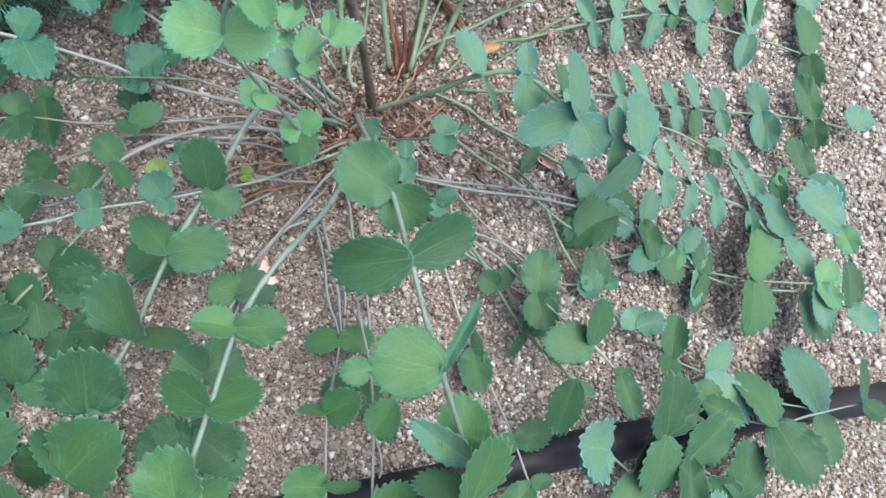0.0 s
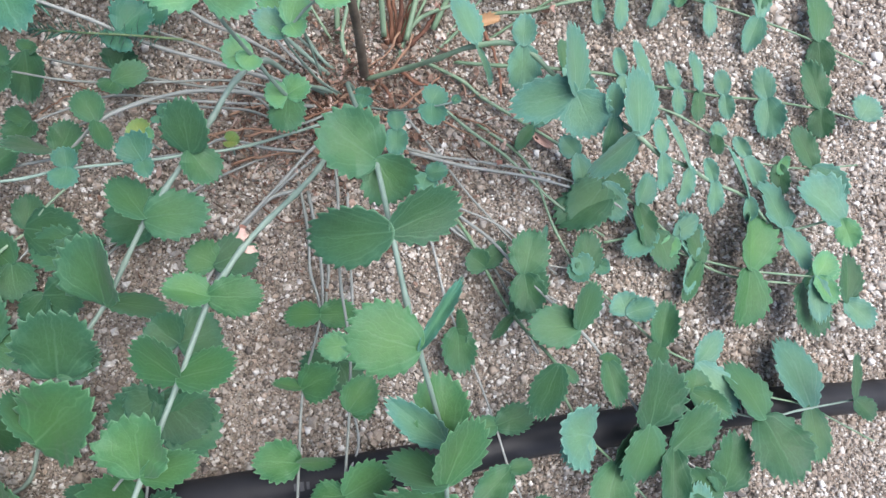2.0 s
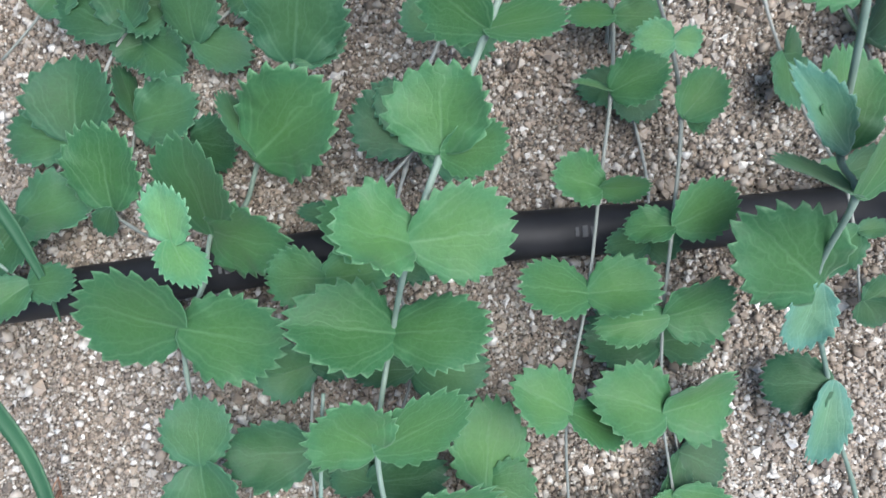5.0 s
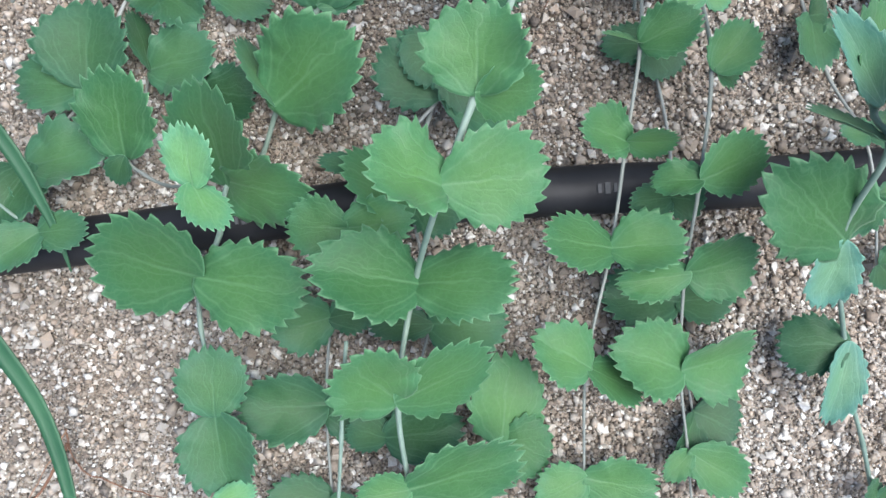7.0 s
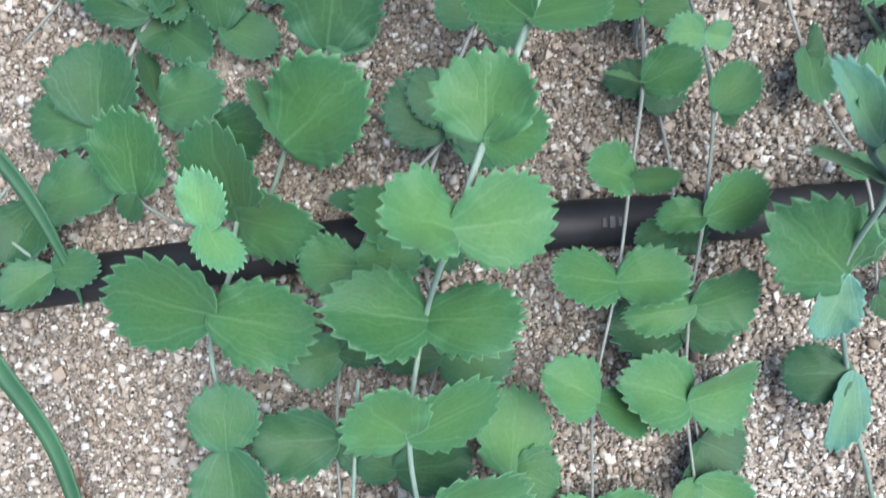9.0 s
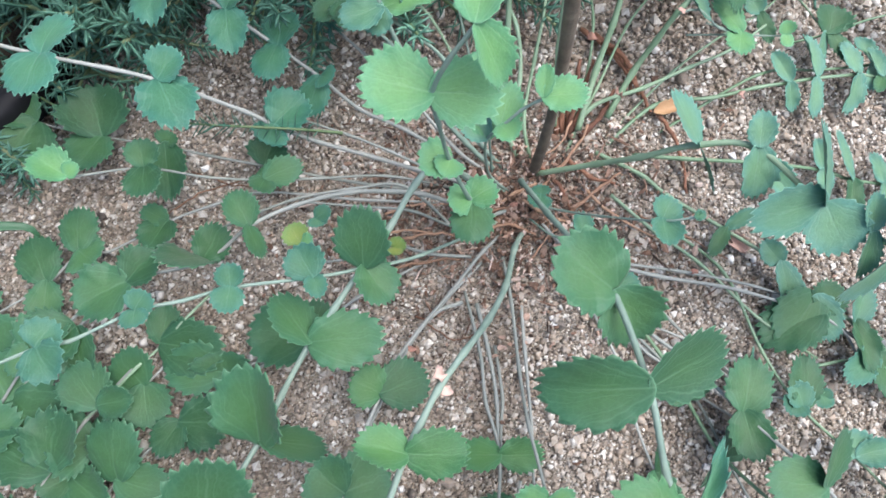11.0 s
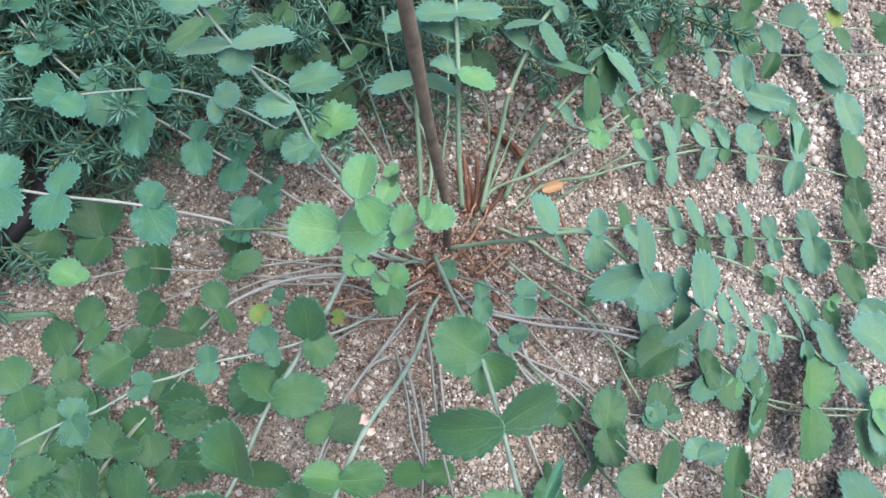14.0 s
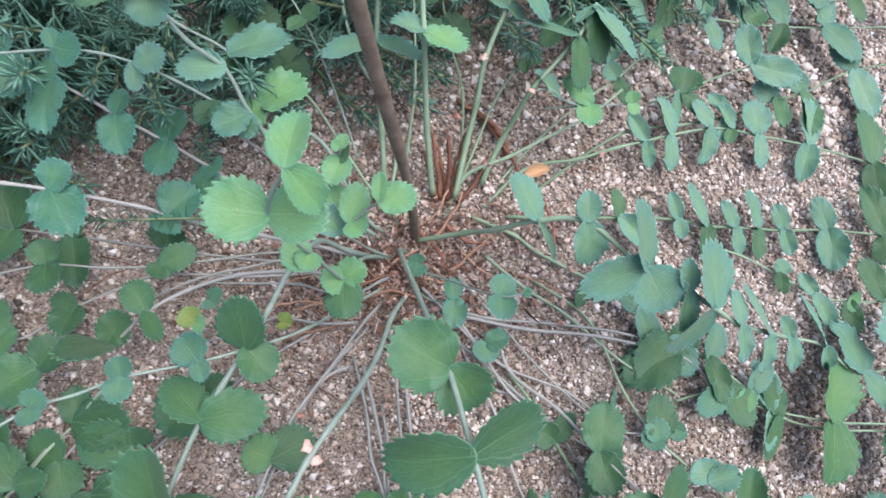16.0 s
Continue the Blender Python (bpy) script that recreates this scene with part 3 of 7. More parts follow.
leaf(s, -0.0211, -0.2480, 0.0199, -19, -8, -37, 21.9, 15.5, "f")
leaf(s, -0.0138, -0.2865, 0.0052, -150, 9, 3, 18.9, 17.8, "f")
leaf(s, -0.0138, -0.2865, 0.0052, -4, 6, 13, 25.5, 20.4, "f")
s = stem("o", 1.50, 0.90, (-0.0153, -0.0352, 0.0033), (-0.0116, -0.0570, 0.0080), (-0.0094, -0.0852, 0.0160), (-0.0070, -0.1064, 0.0240), (-0.0020, -0.1312, 0.0326), (-0.0008, -0.1568, 0.0426), (-0.0006, -0.1887, 0.0419), (0.0050, -0.2153, 0.0251), (0.0111, -0.2460, 0.0146), (0.0203, -0.2742, 0.0060), (0.0250, -0.2952, 0.0040))
leaf(s, -0.0020, -0.1312, 0.0340, -173, 14, -11, 13.5, 12.5, "p")
leaf(s, -0.0020, -0.1312, 0.0340, 6, -6, 22, 10.6, 9.2, "p")
leaf(s, -0.0008, -0.1568, 0.0440, 57, 18, 1, 16.5, 14.5, "f")
leaf(s, -0.0008, -0.1568, 0.0440, 27, -26, 20, 13.2, 13.0, "f")
leaf(s, -0.0006, -0.1887, 0.0433, 30, 12, 29, 20.2, 19.6, "f")
leaf(s, -0.0006, -0.1887, 0.0433, -173, -16, 22, 14.5, 12.0, "f")
leaf(s, 0.0050, -0.2153, 0.0265, -165, 0, -10, 23.1, 13.2, "f")
leaf(s, 0.0050, -0.2153, 0.0265, 21, 9, 28, 23.0, 22.8, "f")
leaf(s, 0.0111, -0.2460, 0.0160, 166, 19, 11, 28.2, 25.1, "f")
leaf(s, 0.0111, -0.2460, 0.0160, 18, -10, 28, 27.7, 26.9, "f")
leaf(s, 0.0203, -0.2742, 0.0072, -136, 18, 7, 13.4, 9.0, "f")
leaf(s, 0.0203, -0.2742, 0.0072, -24, 5, -3, 24.4, 17.4, "f")
s = stem("o", 1.30, 0.80, (-0.0060, -0.1266, 0.0060), (-0.0064, -0.1377, 0.0043), (0.0038, -0.1710, 0.0044), (-0.0007, -0.1916, 0.0201), (0.0121, -0.2244, 0.0020), (0.0236, -0.2617, -0.0004))
leaf(s, -0.0064, -0.1377, 0.0057, -175, 1, 4, 18.0, 14.8, "g")
leaf(s, -0.0064, -0.1377, 0.0057, -62, 17, -7, 13.2, 18.4, "g")
leaf(s, -0.0007, -0.1916, 0.0212, -165, 19, -1, 17.3, 10.7, "g")
leaf(s, -0.0007, -0.1916, 0.0212, -0, 20, 2, 10.8, 14.3, "g")
leaf(s, 0.0121, -0.2244, 0.0033, 179, 12, 13, 28.8, 22.6, "g")
leaf(s, 0.0121, -0.2244, 0.0032, 16, 15, -18, 18.7, 17.5, "g")
leaf(s, 0.0236, -0.2617, 0.0008, -16, 14, -5, 16.4, 20.5, "g")
leaf(s, 0.0236, -0.2617, 0.0007, -112, 19, -21, 16.9, 11.6, "g")
s = stem("g", 2.50, 1.40, (-0.0144, -0.0065, -0.0043), (-0.0329, -0.0070, 0.0150), (-0.0449, -0.0095, 0.0380), (-0.0545, -0.0238, 0.0470), (-0.0626, -0.0405, 0.0460), (-0.0711, -0.0543, 0.0406), (-0.0802, -0.0695, 0.0380), (-0.0880, -0.0817, 0.0330), (-0.0969, -0.0998, 0.0260), (-0.1027, -0.1161, 0.0236), (-0.1029, -0.1151, 0.0220), (-0.1178, -0.1462, 0.0220), (-0.1310, -0.1737, 0.0005), (-0.1369, -0.1916, -0.0083), (-0.1457, -0.2010, -0.0047), (-0.1434, -0.2198, 0.0067), (-0.1453, -0.2338, 0.0145), (-0.1482, -0.2506, -0.0020), (-0.1371, -0.2776, 0.0061), (-0.1340, -0.3056, 0.0060))
leaf(s, -0.0711, -0.0543, 0.0420, 99, 46, -17, 22.6, 20.0, "g")
leaf(s, -0.0711, -0.0543, 0.0420, -52, -7, -18, 16.7, 16.5, "g")
leaf(s, -0.0880, -0.0817, 0.0344, 7, 13, 3, 27.4, 20.8, "g")
leaf(s, -0.0880, -0.0817, 0.0344, 129, 6, 38, 21.7, 18.5, "g")
leaf(s, -0.1027, -0.1161, 0.0250, 100, 37, -25, 32.0, 26.9, "g")
leaf(s, -0.1027, -0.1161, 0.0250, -1, -17, -59, 24.5, 22.6, "g")
leaf(s, -0.1178, -0.1462, 0.0234, 85, 36, 15, 32.4, 29.7, "g")
leaf(s, -0.1178, -0.1462, 0.0234, 36, -4, 12, 18.3, 12.4, "g")
leaf(s, -0.1310, -0.1737, 0.0019, 41, 33, 4, 39.2, 35.5, "f")
leaf(s, -0.1310, -0.1737, 0.0019, 122, 7, 63, 25.4, 17.2, "g")
leaf(s, -0.1457, -0.2010, -0.0033, -12, 42, 22, 40.0, 23.5, "f")
leaf(s, -0.1457, -0.2010, -0.0033, 111, 32, -38, 36.3, 35.9, "f")
leaf(s, -0.1453, -0.2338, 0.0159, 170, 12, -39, 33.3, 40.0, "f")
leaf(s, -0.1453, -0.2338, 0.0159, -2, 16, 5, 36.6, 27.8, "f")
leaf(s, -0.1371, -0.2776, 0.0075, 98, 15, 2, 22.9, 22.7, "g")
leaf(s, -0.1371, -0.2776, 0.0075, -75, 2, 9, 27.3, 25.9, "g")
leaf(s, -0.1340, -0.3056, 0.0076, 29, 14, -12, 15.1, 8.7, "p")
leaf(s, -0.1340, -0.3056, 0.0076, -91, 9, 8, 14.6, 12.5, "g")
s = stem("o", 1.60, 1.00, (-0.0174, -0.0322, -0.0030), (-0.0389, -0.0584, 0.0080), (-0.0492, -0.0724, 0.0120), (-0.0568, -0.0843, 0.0160), (-0.0619, -0.0974, 0.0180), (-0.0680, -0.1152, 0.0220), (-0.0722, -0.1317, 0.0240), (-0.0787, -0.1541, 0.0200), (-0.0771, -0.1674, 0.0174), (-0.0963, -0.1941, 0.0138), (-0.1013, -0.2135, 0.0220), (-0.1033, -0.2279, 0.0080), (-0.1046, -0.2427, 0.0025), (-0.1032, -0.2729, -0.0033), (-0.0977, -0.3055, -0.0070))
leaf(s, -0.0619, -0.0974, 0.0192, 155, 17, 3, 13.0, 16.7, "f")
leaf(s, -0.0619, -0.0974, 0.0192, 25, 3, 1, 19.3, 19.1, "g")
leaf(s, -0.0722, -0.1317, 0.0252, 149, 14, -2, 15.1, 19.8, "g")
leaf(s, -0.0722, -0.1317, 0.0252, 21, -16, 1, 17.8, 25.2, "g")
leaf(s, -0.0787, -0.1541, 0.0212, -140, 10, -4, 14.4, 19.5, "g")
leaf(s, -0.0787, -0.1541, 0.0212, -37, -3, -3, 25.1, 23.8, "g")
leaf(s, -0.0771, -0.1674, 0.0188, 150, 8, -6, 24.0, 26.0, "g")
leaf(s, -0.0771, -0.1674, 0.0188, 14, -9, 7, 24.4, 28.1, "g")
leaf(s, -0.0963, -0.1941, 0.0151, 172, 3, 15, 17.8, 8.0, "g")
leaf(s, -0.1013, -0.2135, 0.0234, -175, -1, -7, 18.8, 18.7, "f")
leaf(s, -0.1013, -0.2135, 0.0234, 11, 22, 1, 21.6, 16.9, "f")
leaf(s, -0.1046, -0.2427, 0.0039, -159, 24, -18, 20.0, 19.8, "g")
leaf(s, -0.1046, -0.2427, 0.0039, 18, 13, 1, 15.9, 13.1, "g")
leaf(s, -0.1032, -0.2729, -0.0019, -174, 9, 0, 29.4, 23.1, "g")
leaf(s, -0.1032, -0.2729, -0.0019, -6, 10, 7, 24.7, 20.7, "g")
leaf(s, -0.0977, -0.3055, -0.0057, -172, 12, 19, 23.0, 19.1, "g")
leaf(s, -0.0977, -0.3055, -0.0057, -5, 18, 20, 12.3, 11.5, "g")
s = stem("o", 1.40, 0.90, (-0.0766, -0.1646, 0.0120), (-0.0801, -0.1746, 0.0120), (-0.0822, -0.2014, 0.0094), (-0.0714, -0.2411, 0.0040), (-0.0816, -0.2809, 0.0000))
leaf(s, -0.0822, -0.2014, 0.0108, 162, 32, 47, 28.8, 29.8, "f")
leaf(s, -0.0822, -0.2014, 0.0108, -7, 21, 7, 17.7, 21.3, "g")
leaf(s, -0.0714, -0.2411, 0.0052, 7, 15, 3, 26.3, 22.7, "g")
leaf(s, -0.0714, -0.2411, 0.0052, -174, 12, 15, 20.9, 11.2, "g")
leaf(s, -0.0816, -0.2809, 0.0012, 14, 12, 9, 26.8, 20.9, "g")
leaf(s, -0.0816, -0.2809, 0.0012, 168, 16, -9, 14.1, 15.0, "g")
s = stem("n", 1.30, 0.90, (-0.1342, -0.0610, 0.0000), (-0.1429, -0.0723, 0.0000), (-0.1511, -0.0807, -0.0073), (-0.1586, -0.0914, -0.0020), (-0.1702, -0.1064, -0.0040), (-0.1788, -0.1149, -0.0100), (-0.1807, -0.1335, -0.0160))
leaf(s, -0.1511, -0.0807, -0.0059, -9, 22, 10, 27.4, 22.9, "g")
leaf(s, -0.1511, -0.0807, -0.0059, 90, 7, 9, 16.4, 13.3, "g")
leaf(s, -0.1702, -0.1064, -0.0029, 14, 18, 6, 15.1, 13.1, "g")
leaf(s, -0.1702, -0.1064, -0.0029, 130, 13, 2, 19.9, 19.7, "g")
leaf(s, -0.1807, -0.1335, -0.0149, -145, 13, -2, 13.1, 17.6, "g")
leaf(s, -0.1807, -0.1335, -0.0148, -31, 17, 7, 22.2, 19.6, "g")
s = stem("o", 1.60, 1.00, (-0.1000, -0.0782, 0.0020), (-0.1201, -0.0976, -0.0040), (-0.1364, -0.1141, -0.0060), (-0.1472, -0.1254, -0.0080), (-0.1393, -0.1110, -0.0063), (-0.1605, -0.1336, -0.0094), (-0.1805, -0.1631, -0.0203), (-0.1810, -0.1805, -0.0120), (-0.1820, -0.1963, -0.0079), (-0.1729, -0.2024, -0.0030), (-0.1624, -0.2056, 0.0050), (-0.1446, -0.2071, 0.0339))
leaf(s, -0.1393, -0.1110, -0.0049, 1, 18, 5, 21.2, 20.7, "g")
leaf(s, -0.1393, -0.1110, -0.0049, -120, 9, 10, 15.1, 15.2, "g")
leaf(s, -0.1605, -0.1336, -0.0080, 105, 25, -19, 24.4, 23.4, "g")
leaf(s, -0.1605, -0.1336, -0.0080, -12, 11, -5, 22.4, 17.3, "g")
leaf(s, -0.1805, -0.1631, -0.0189, 17, 14, -7, 26.8, 26.6, "g")
leaf(s, -0.1805, -0.1631, -0.0189, 111, -0, 69, 22.2, 15.1, "g")
leaf(s, -0.1820, -0.1963, -0.0065, 96, 23, -7, 31.0, 26.9, "f")
leaf(s, -0.1820, -0.1963, -0.0065, -110, -18, -2, 10.9, 10.0, "g")
leaf(s, -0.1446, -0.2071, 0.0353, 99, 31, -13, 18.8, 15.3, "p")
leaf(s, -0.1446, -0.2071, 0.0353, -47, 26, -43, 18.9, 14.5, "p")
s = stem("o", 1.40, 0.90, (-0.1712, -0.0589, 0.0020), (-0.1794, -0.0651, -0.0020), (-0.2020, -0.0907, -0.0080), (-0.2112, -0.1065, -0.0120), (-0.2196, -0.1270, -0.0140), (-0.2324, -0.1453, -0.0160))
leaf(s, -0.2020, -0.0907, -0.0068, 62, 8, -18, 22.3, 24.7, "g")
leaf(s, -0.2020, -0.0907, -0.0068, 174, 16, -1, 8.5, 13.2, "g")
leaf(s, -0.2196, -0.1270, -0.0128, 50, 7, 5, 24.4, 20.1, "g")
s = stem("o", 1.40, 0.90, (-0.1566, -0.0861, -0.0040), (-0.1754, -0.1105, -0.0080), (-0.1872, -0.1313, -0.0114), (-0.1927, -0.1455, -0.0120), (-0.2008, -0.1720, -0.0162), (-0.2073, -0.1850, -0.0150), (-0.2172, -0.2030, -0.0162), (-0.2245, -0.2136, -0.0130), (-0.2327, -0.2299, -0.0100))
leaf(s, -0.1872, -0.1313, -0.0100, 89, 11, -11, 25.0, 24.8, "g")
leaf(s, -0.1872, -0.1313, -0.0100, 161, 6, -1, 27.4, 20.7, "g")
leaf(s, -0.2008, -0.1720, -0.0148, 98, 15, -4, 30.5, 33.3, "g")
leaf(s, -0.2008, -0.1720, -0.0148, 180, 1, 7, 28.0, 22.5, "g")
leaf(s, -0.2172, -0.2030, -0.0148, 21, 11, -17, 28.5, 25.5, "g")
leaf(s, -0.2172, -0.2030, -0.0148, -102, 28, -5, 25.6, 21.1, "g")
leaf(s, -0.2245, -0.2136, -0.0118, -20, 24, 2, 6.8, 6.7, "g")
leaf(s, -0.2245, -0.2136, -0.0118, -160, 22, -7, 7.2, 7.8, "g")
s = stem("o", 1.20, 0.80, (-0.1663, -0.1426, -0.0134), (-0.1621, -0.1570, -0.0124), (-0.1586, -0.1692, -0.0118))
leaf(s, -0.1586, -0.1692, -0.0107, -8, 24, 21, 18.9, 20.7, "g")
s = stem("g", 1.20, 0.80, (-0.2290, -0.1993, -0.0120), (-0.2332, -0.2099, -0.0120), (-0.2173, -0.2204, -0.0068), (-0.2058, -0.2256, -0.0058))
leaf(s, -0.2058, -0.2256, -0.0044, -132, 18, 9, 18.9, 16.7, "g")
leaf(s, -0.2058, -0.2256, -0.0044, 11, 16, -8, 18.7, 13.9, "g")
s = stem("n", 1.20, 0.90, (-0.0364, -0.2717, 0.0020), (-0.0430, -0.2770, 0.0028), (-0.0299, -0.2883, 0.0030), (-0.0247, -0.2911, 0.0030))
leaf(s, -0.0430, -0.2770, 0.0042, 92, 14, 13, 29.8, 26.3, "f")
leaf(s, -0.0430, -0.2770, 0.0042, -11, 9, 1, 17.6, 22.6, "f")
s = stem("n", 1.60, 1.00, (0.0402, -0.0615, 0.0080), (0.0510, -0.0772, 0.0100), (0.0585, -0.0920, 0.0120), (0.0718, -0.1136, 0.0127), (0.0843, -0.1375, 0.0415), (0.0932, -0.1500, 0.0220), (0.1026, -0.1668, 0.0260), (0.1188, -0.1796, 0.0150), (0.1417, -0.2013, 0.0100), (0.1558, -0.2108, 0.0080))
leaf(s, 0.0585, -0.0920, 0.0132, 149, 16, -11, 11.0, 12.5, "g")
leaf(s, 0.0585, -0.0920, 0.0132, 55, 18, -1, 15.0, 9.1, "g")
leaf(s, 0.0718, -0.1136, 0.0141, 51, 3, 38, 25.9, 22.6, "g")
leaf(s, 0.0718, -0.1136, 0.0141, -129, 0, -48, 15.8, 8.2, "g")
leaf(s, 0.0843, -0.1375, 0.0429, -118, 15, 36, 25.4, 14.9, "g")
leaf(s, 0.0843, -0.1375, 0.0429, -39, 0, -3, 10.7, 5.6, "g")
leaf(s, 0.1026, -0.1668, 0.0274, 170, 43, -3, 26.0, 26.8, "w")
leaf(s, 0.1026, -0.1668, 0.0274, -135, 14, 7, 16.4, 14.1, "w")
leaf(s, 0.1188, -0.1796, 0.0162, -109, 10, 6, 27.3, 19.9, "g")
leaf(s, 0.1188, -0.1796, 0.0162, 55, 0, 18, 20.6, 10.7, "g")
leaf(s, 0.1558, -0.2108, 0.0092, 80, 15, 8, 25.0, 15.1, "w")
s = stem("o", 1.70, 1.00, (0.0368, -0.0343, 0.0045), (0.0402, -0.0602, 0.0080), (0.0605, -0.0790, 0.0150), (0.0738, -0.0968, 0.0250), (0.0940, -0.1212, 0.0399), (0.1104, -0.1345, 0.0280), (0.1316, -0.1620, 0.0230), (0.1461, -0.1725, 0.0147), (0.1725, -0.1914, 0.0075), (0.1906, -0.2113, 0.0020))
leaf(s, 0.0738, -0.0968, 0.0263, 77, 13, -1, 21.2, 18.6, "g")
leaf(s, 0.0738, -0.0968, 0.0263, -80, 8, 12, 19.1, 16.2, "g")
leaf(s, 0.0940, -0.1212, 0.0413, -179, 10, 3, 23.5, 18.1, "g")
leaf(s, 0.0940, -0.1212, 0.0413, 78, 20, 38, 21.5, 18.6, "g")
leaf(s, 0.1104, -0.1345, 0.0293, -79, 12, -1, 20.8, 11.7, "g")
leaf(s, 0.1104, -0.1345, 0.0293, 69, 33, 11, 4.9, 10.5, "g")
leaf(s, 0.1316, -0.1620, 0.0244, 84, 25, 23, 30.8, 29.4, "g")
leaf(s, 0.1316, -0.1620, 0.0244, -99, -10, -23, 27.7, 24.9, "g")
leaf(s, 0.1461, -0.1725, 0.0161, 42, 11, 23, 28.4, 24.1, "g")
leaf(s, 0.1461, -0.1725, 0.0161, -99, 13, 2, 29.0, 14.5, "g")
leaf(s, 0.1725, -0.1914, 0.0089, 75, 19, 15, 28.1, 24.7, "g")
leaf(s, 0.1725, -0.1914, 0.0089, 162, 17, -8, 24.5, 15.1, "g")
leaf(s, 0.1906, -0.2113, 0.0033, 19, 13, -1, 26.3, 24.7, "g")
s = stem("n", 1.40, 0.90, (0.0553, -0.0178, 0.0040), (0.0804, -0.0375, 0.0060), (0.0942, -0.0716, 0.0080), (0.1073, -0.0931, 0.0100), (0.1283, -0.1110, 0.0090), (0.1451, -0.1254, 0.0080), (0.1642, -0.1338, 0.0060), (0.1833, -0.1417, 0.0030), (0.2048, -0.1486, 0.0020), (0.2268, -0.1530, -0.0016), (0.2640, -0.1694, -0.0050))
leaf(s, 0.1073, -0.0931, 0.0112, 86, 8, 0, 21.5, 14.4, "g")
leaf(s, 0.1073, -0.0931, 0.0112, 111, 15, -5, 11.1, 11.4, "b")
leaf(s, 0.1283, -0.1110, 0.0102, 116, 16, -10, 11.3, 15.6, "w")
leaf(s, 0.1283, -0.1110, 0.0102, 19, 19, 3, 14.6, 11.5, "w")
leaf(s, 0.1451, -0.1254, 0.0092, 86, 16, -15, 22.3, 13.1, "g")
leaf(s, 0.1451, -0.1254, 0.0092, -127, 21, 8, 12.2, 11.5, "g")
leaf(s, 0.1642, -0.1338, 0.0072, 53, 14, 8, 20.5, 12.2, "w")
leaf(s, 0.1642, -0.1338, 0.0077, -55, 9, 0, 29.8, 18.1, "w")
leaf(s, 0.2268, -0.1530, -0.0002, 98, -8, 16, 36.4, 28.5, "w")
leaf(s, 0.2268, -0.1530, -0.0002, -86, 6, 8, 27.1, 14.6, "g")
s = stem("g", 1.40, 0.90, (0.1414, -0.1333, 0.0070), (0.1596, -0.1471, 0.0086), (0.1703, -0.1533, 0.0065), (0.1932, -0.1583, 0.0113), (0.2133, -0.1543, 0.0120), (0.2380, -0.1490, 0.0160))
leaf(s, 0.1596, -0.1471, 0.0098, 76, 18, 5, 11.3, 15.5, "g")
leaf(s, 0.1596, -0.1471, 0.0098, -33, 16, 3, 20.7, 12.8, "g")
leaf(s, 0.1932, -0.1583, 0.0127, 109, -9, 23, 30.0, 23.8, "g")
leaf(s, 0.1932, -0.1583, 0.0127, -70, 24, -8, 31.1, 31.4, "g")
leaf(s, 0.2380, -0.1490, 0.0172, 103, 24, 30, 24.9, 13.0, "g")
leaf(s, 0.2380, -0.1490, 0.0172, -48, 13, -10, 11.9, 11.9, "g")
s = stem("n", 2.50, 1.20, (-0.0003, 0.0020, 0.0030), (0.0195, -0.0012, 0.0260), (0.0303, -0.0058, 0.0460), (0.0440, -0.0070, 0.0621), (0.0620, -0.0100, 0.0699), (0.0841, -0.0289, 0.0691), (0.1001, -0.0370, 0.0690), (0.1108, -0.0437, 0.0682), (0.1233, -0.0491, 0.0620), (0.1389, -0.0512, 0.0550), (0.1617, -0.0503, 0.0340), (0.1899, -0.0513, 0.0160), (0.2175, -0.0633, 0.0018), (0.2494, -0.0569, 0.0042), (0.2635, -0.0701, -0.0080))
leaf(s, 0.0440, -0.0070, 0.0635, 120, 12, 35, 21.4, 18.4, "w")
leaf(s, 0.0440, -0.0070, 0.0635, -66, -16, -57, 18.5, 12.5, "w")
leaf(s, 0.0620, -0.0100, 0.0713, 94, 28, -12, 12.7, 10.0, "w")
leaf(s, 0.0620, -0.0100, 0.0713, -86, -29, -7, 18.5, 14.6, "w")
leaf(s, 0.0841, -0.0289, 0.0705, -164, 0, -47, 29.5, 19.9, "w")
leaf(s, 0.0841, -0.0289, 0.0705, 99, 23, 49, 28.5, 26.5, "w")
leaf(s, 0.0841, -0.0289, 0.0705, -59, -16, 30, 19.3, 20.6, "w")
leaf(s, 0.1001, -0.0370, 0.0706, 106, 35, -21, 14.0, 7.5, "w")
leaf(s, 0.1001, -0.0370, 0.0706, -92, -27, -15, 17.8, 9.3, "w")
leaf(s, 0.1108, -0.0437, 0.0696, 97, 16, 34, 27.2, 25.3, "w")
leaf(s, 0.1108, -0.0437, 0.0696, -137, -27, -64, 26.2, 23.1, "w")
leaf(s, 0.1233, -0.0491, 0.0636, 105, 24, 12, 14.7, 7.6, "w")
leaf(s, 0.1233, -0.0491, 0.0636, -78, -29, -12, 16.6, 8.7, "w")
leaf(s, 0.1389, -0.0512, 0.0566, 129, 27, 42, 26.0, 12.0, "w")
leaf(s, 0.1389, -0.0512, 0.0566, -93, -33, -24, 18.3, 9.5, "w")
leaf(s, 0.1617, -0.0503, 0.0356, 127, 28, -21, 13.0, 6.7, "w")
leaf(s, 0.1617, -0.0503, 0.0356, -72, -27, -3, 17.5, 9.1, "w")
leaf(s, 0.1899, -0.0513, 0.0176, 120, 14, 45, 28.0, 12.0, "w")
leaf(s, 0.1899, -0.0513, 0.0176, -66, -33, 18, 14.7, 7.6, "w")
leaf(s, 0.2175, -0.0633, 0.0032, 103, -0, 25, 28.0, 24.4, "w")
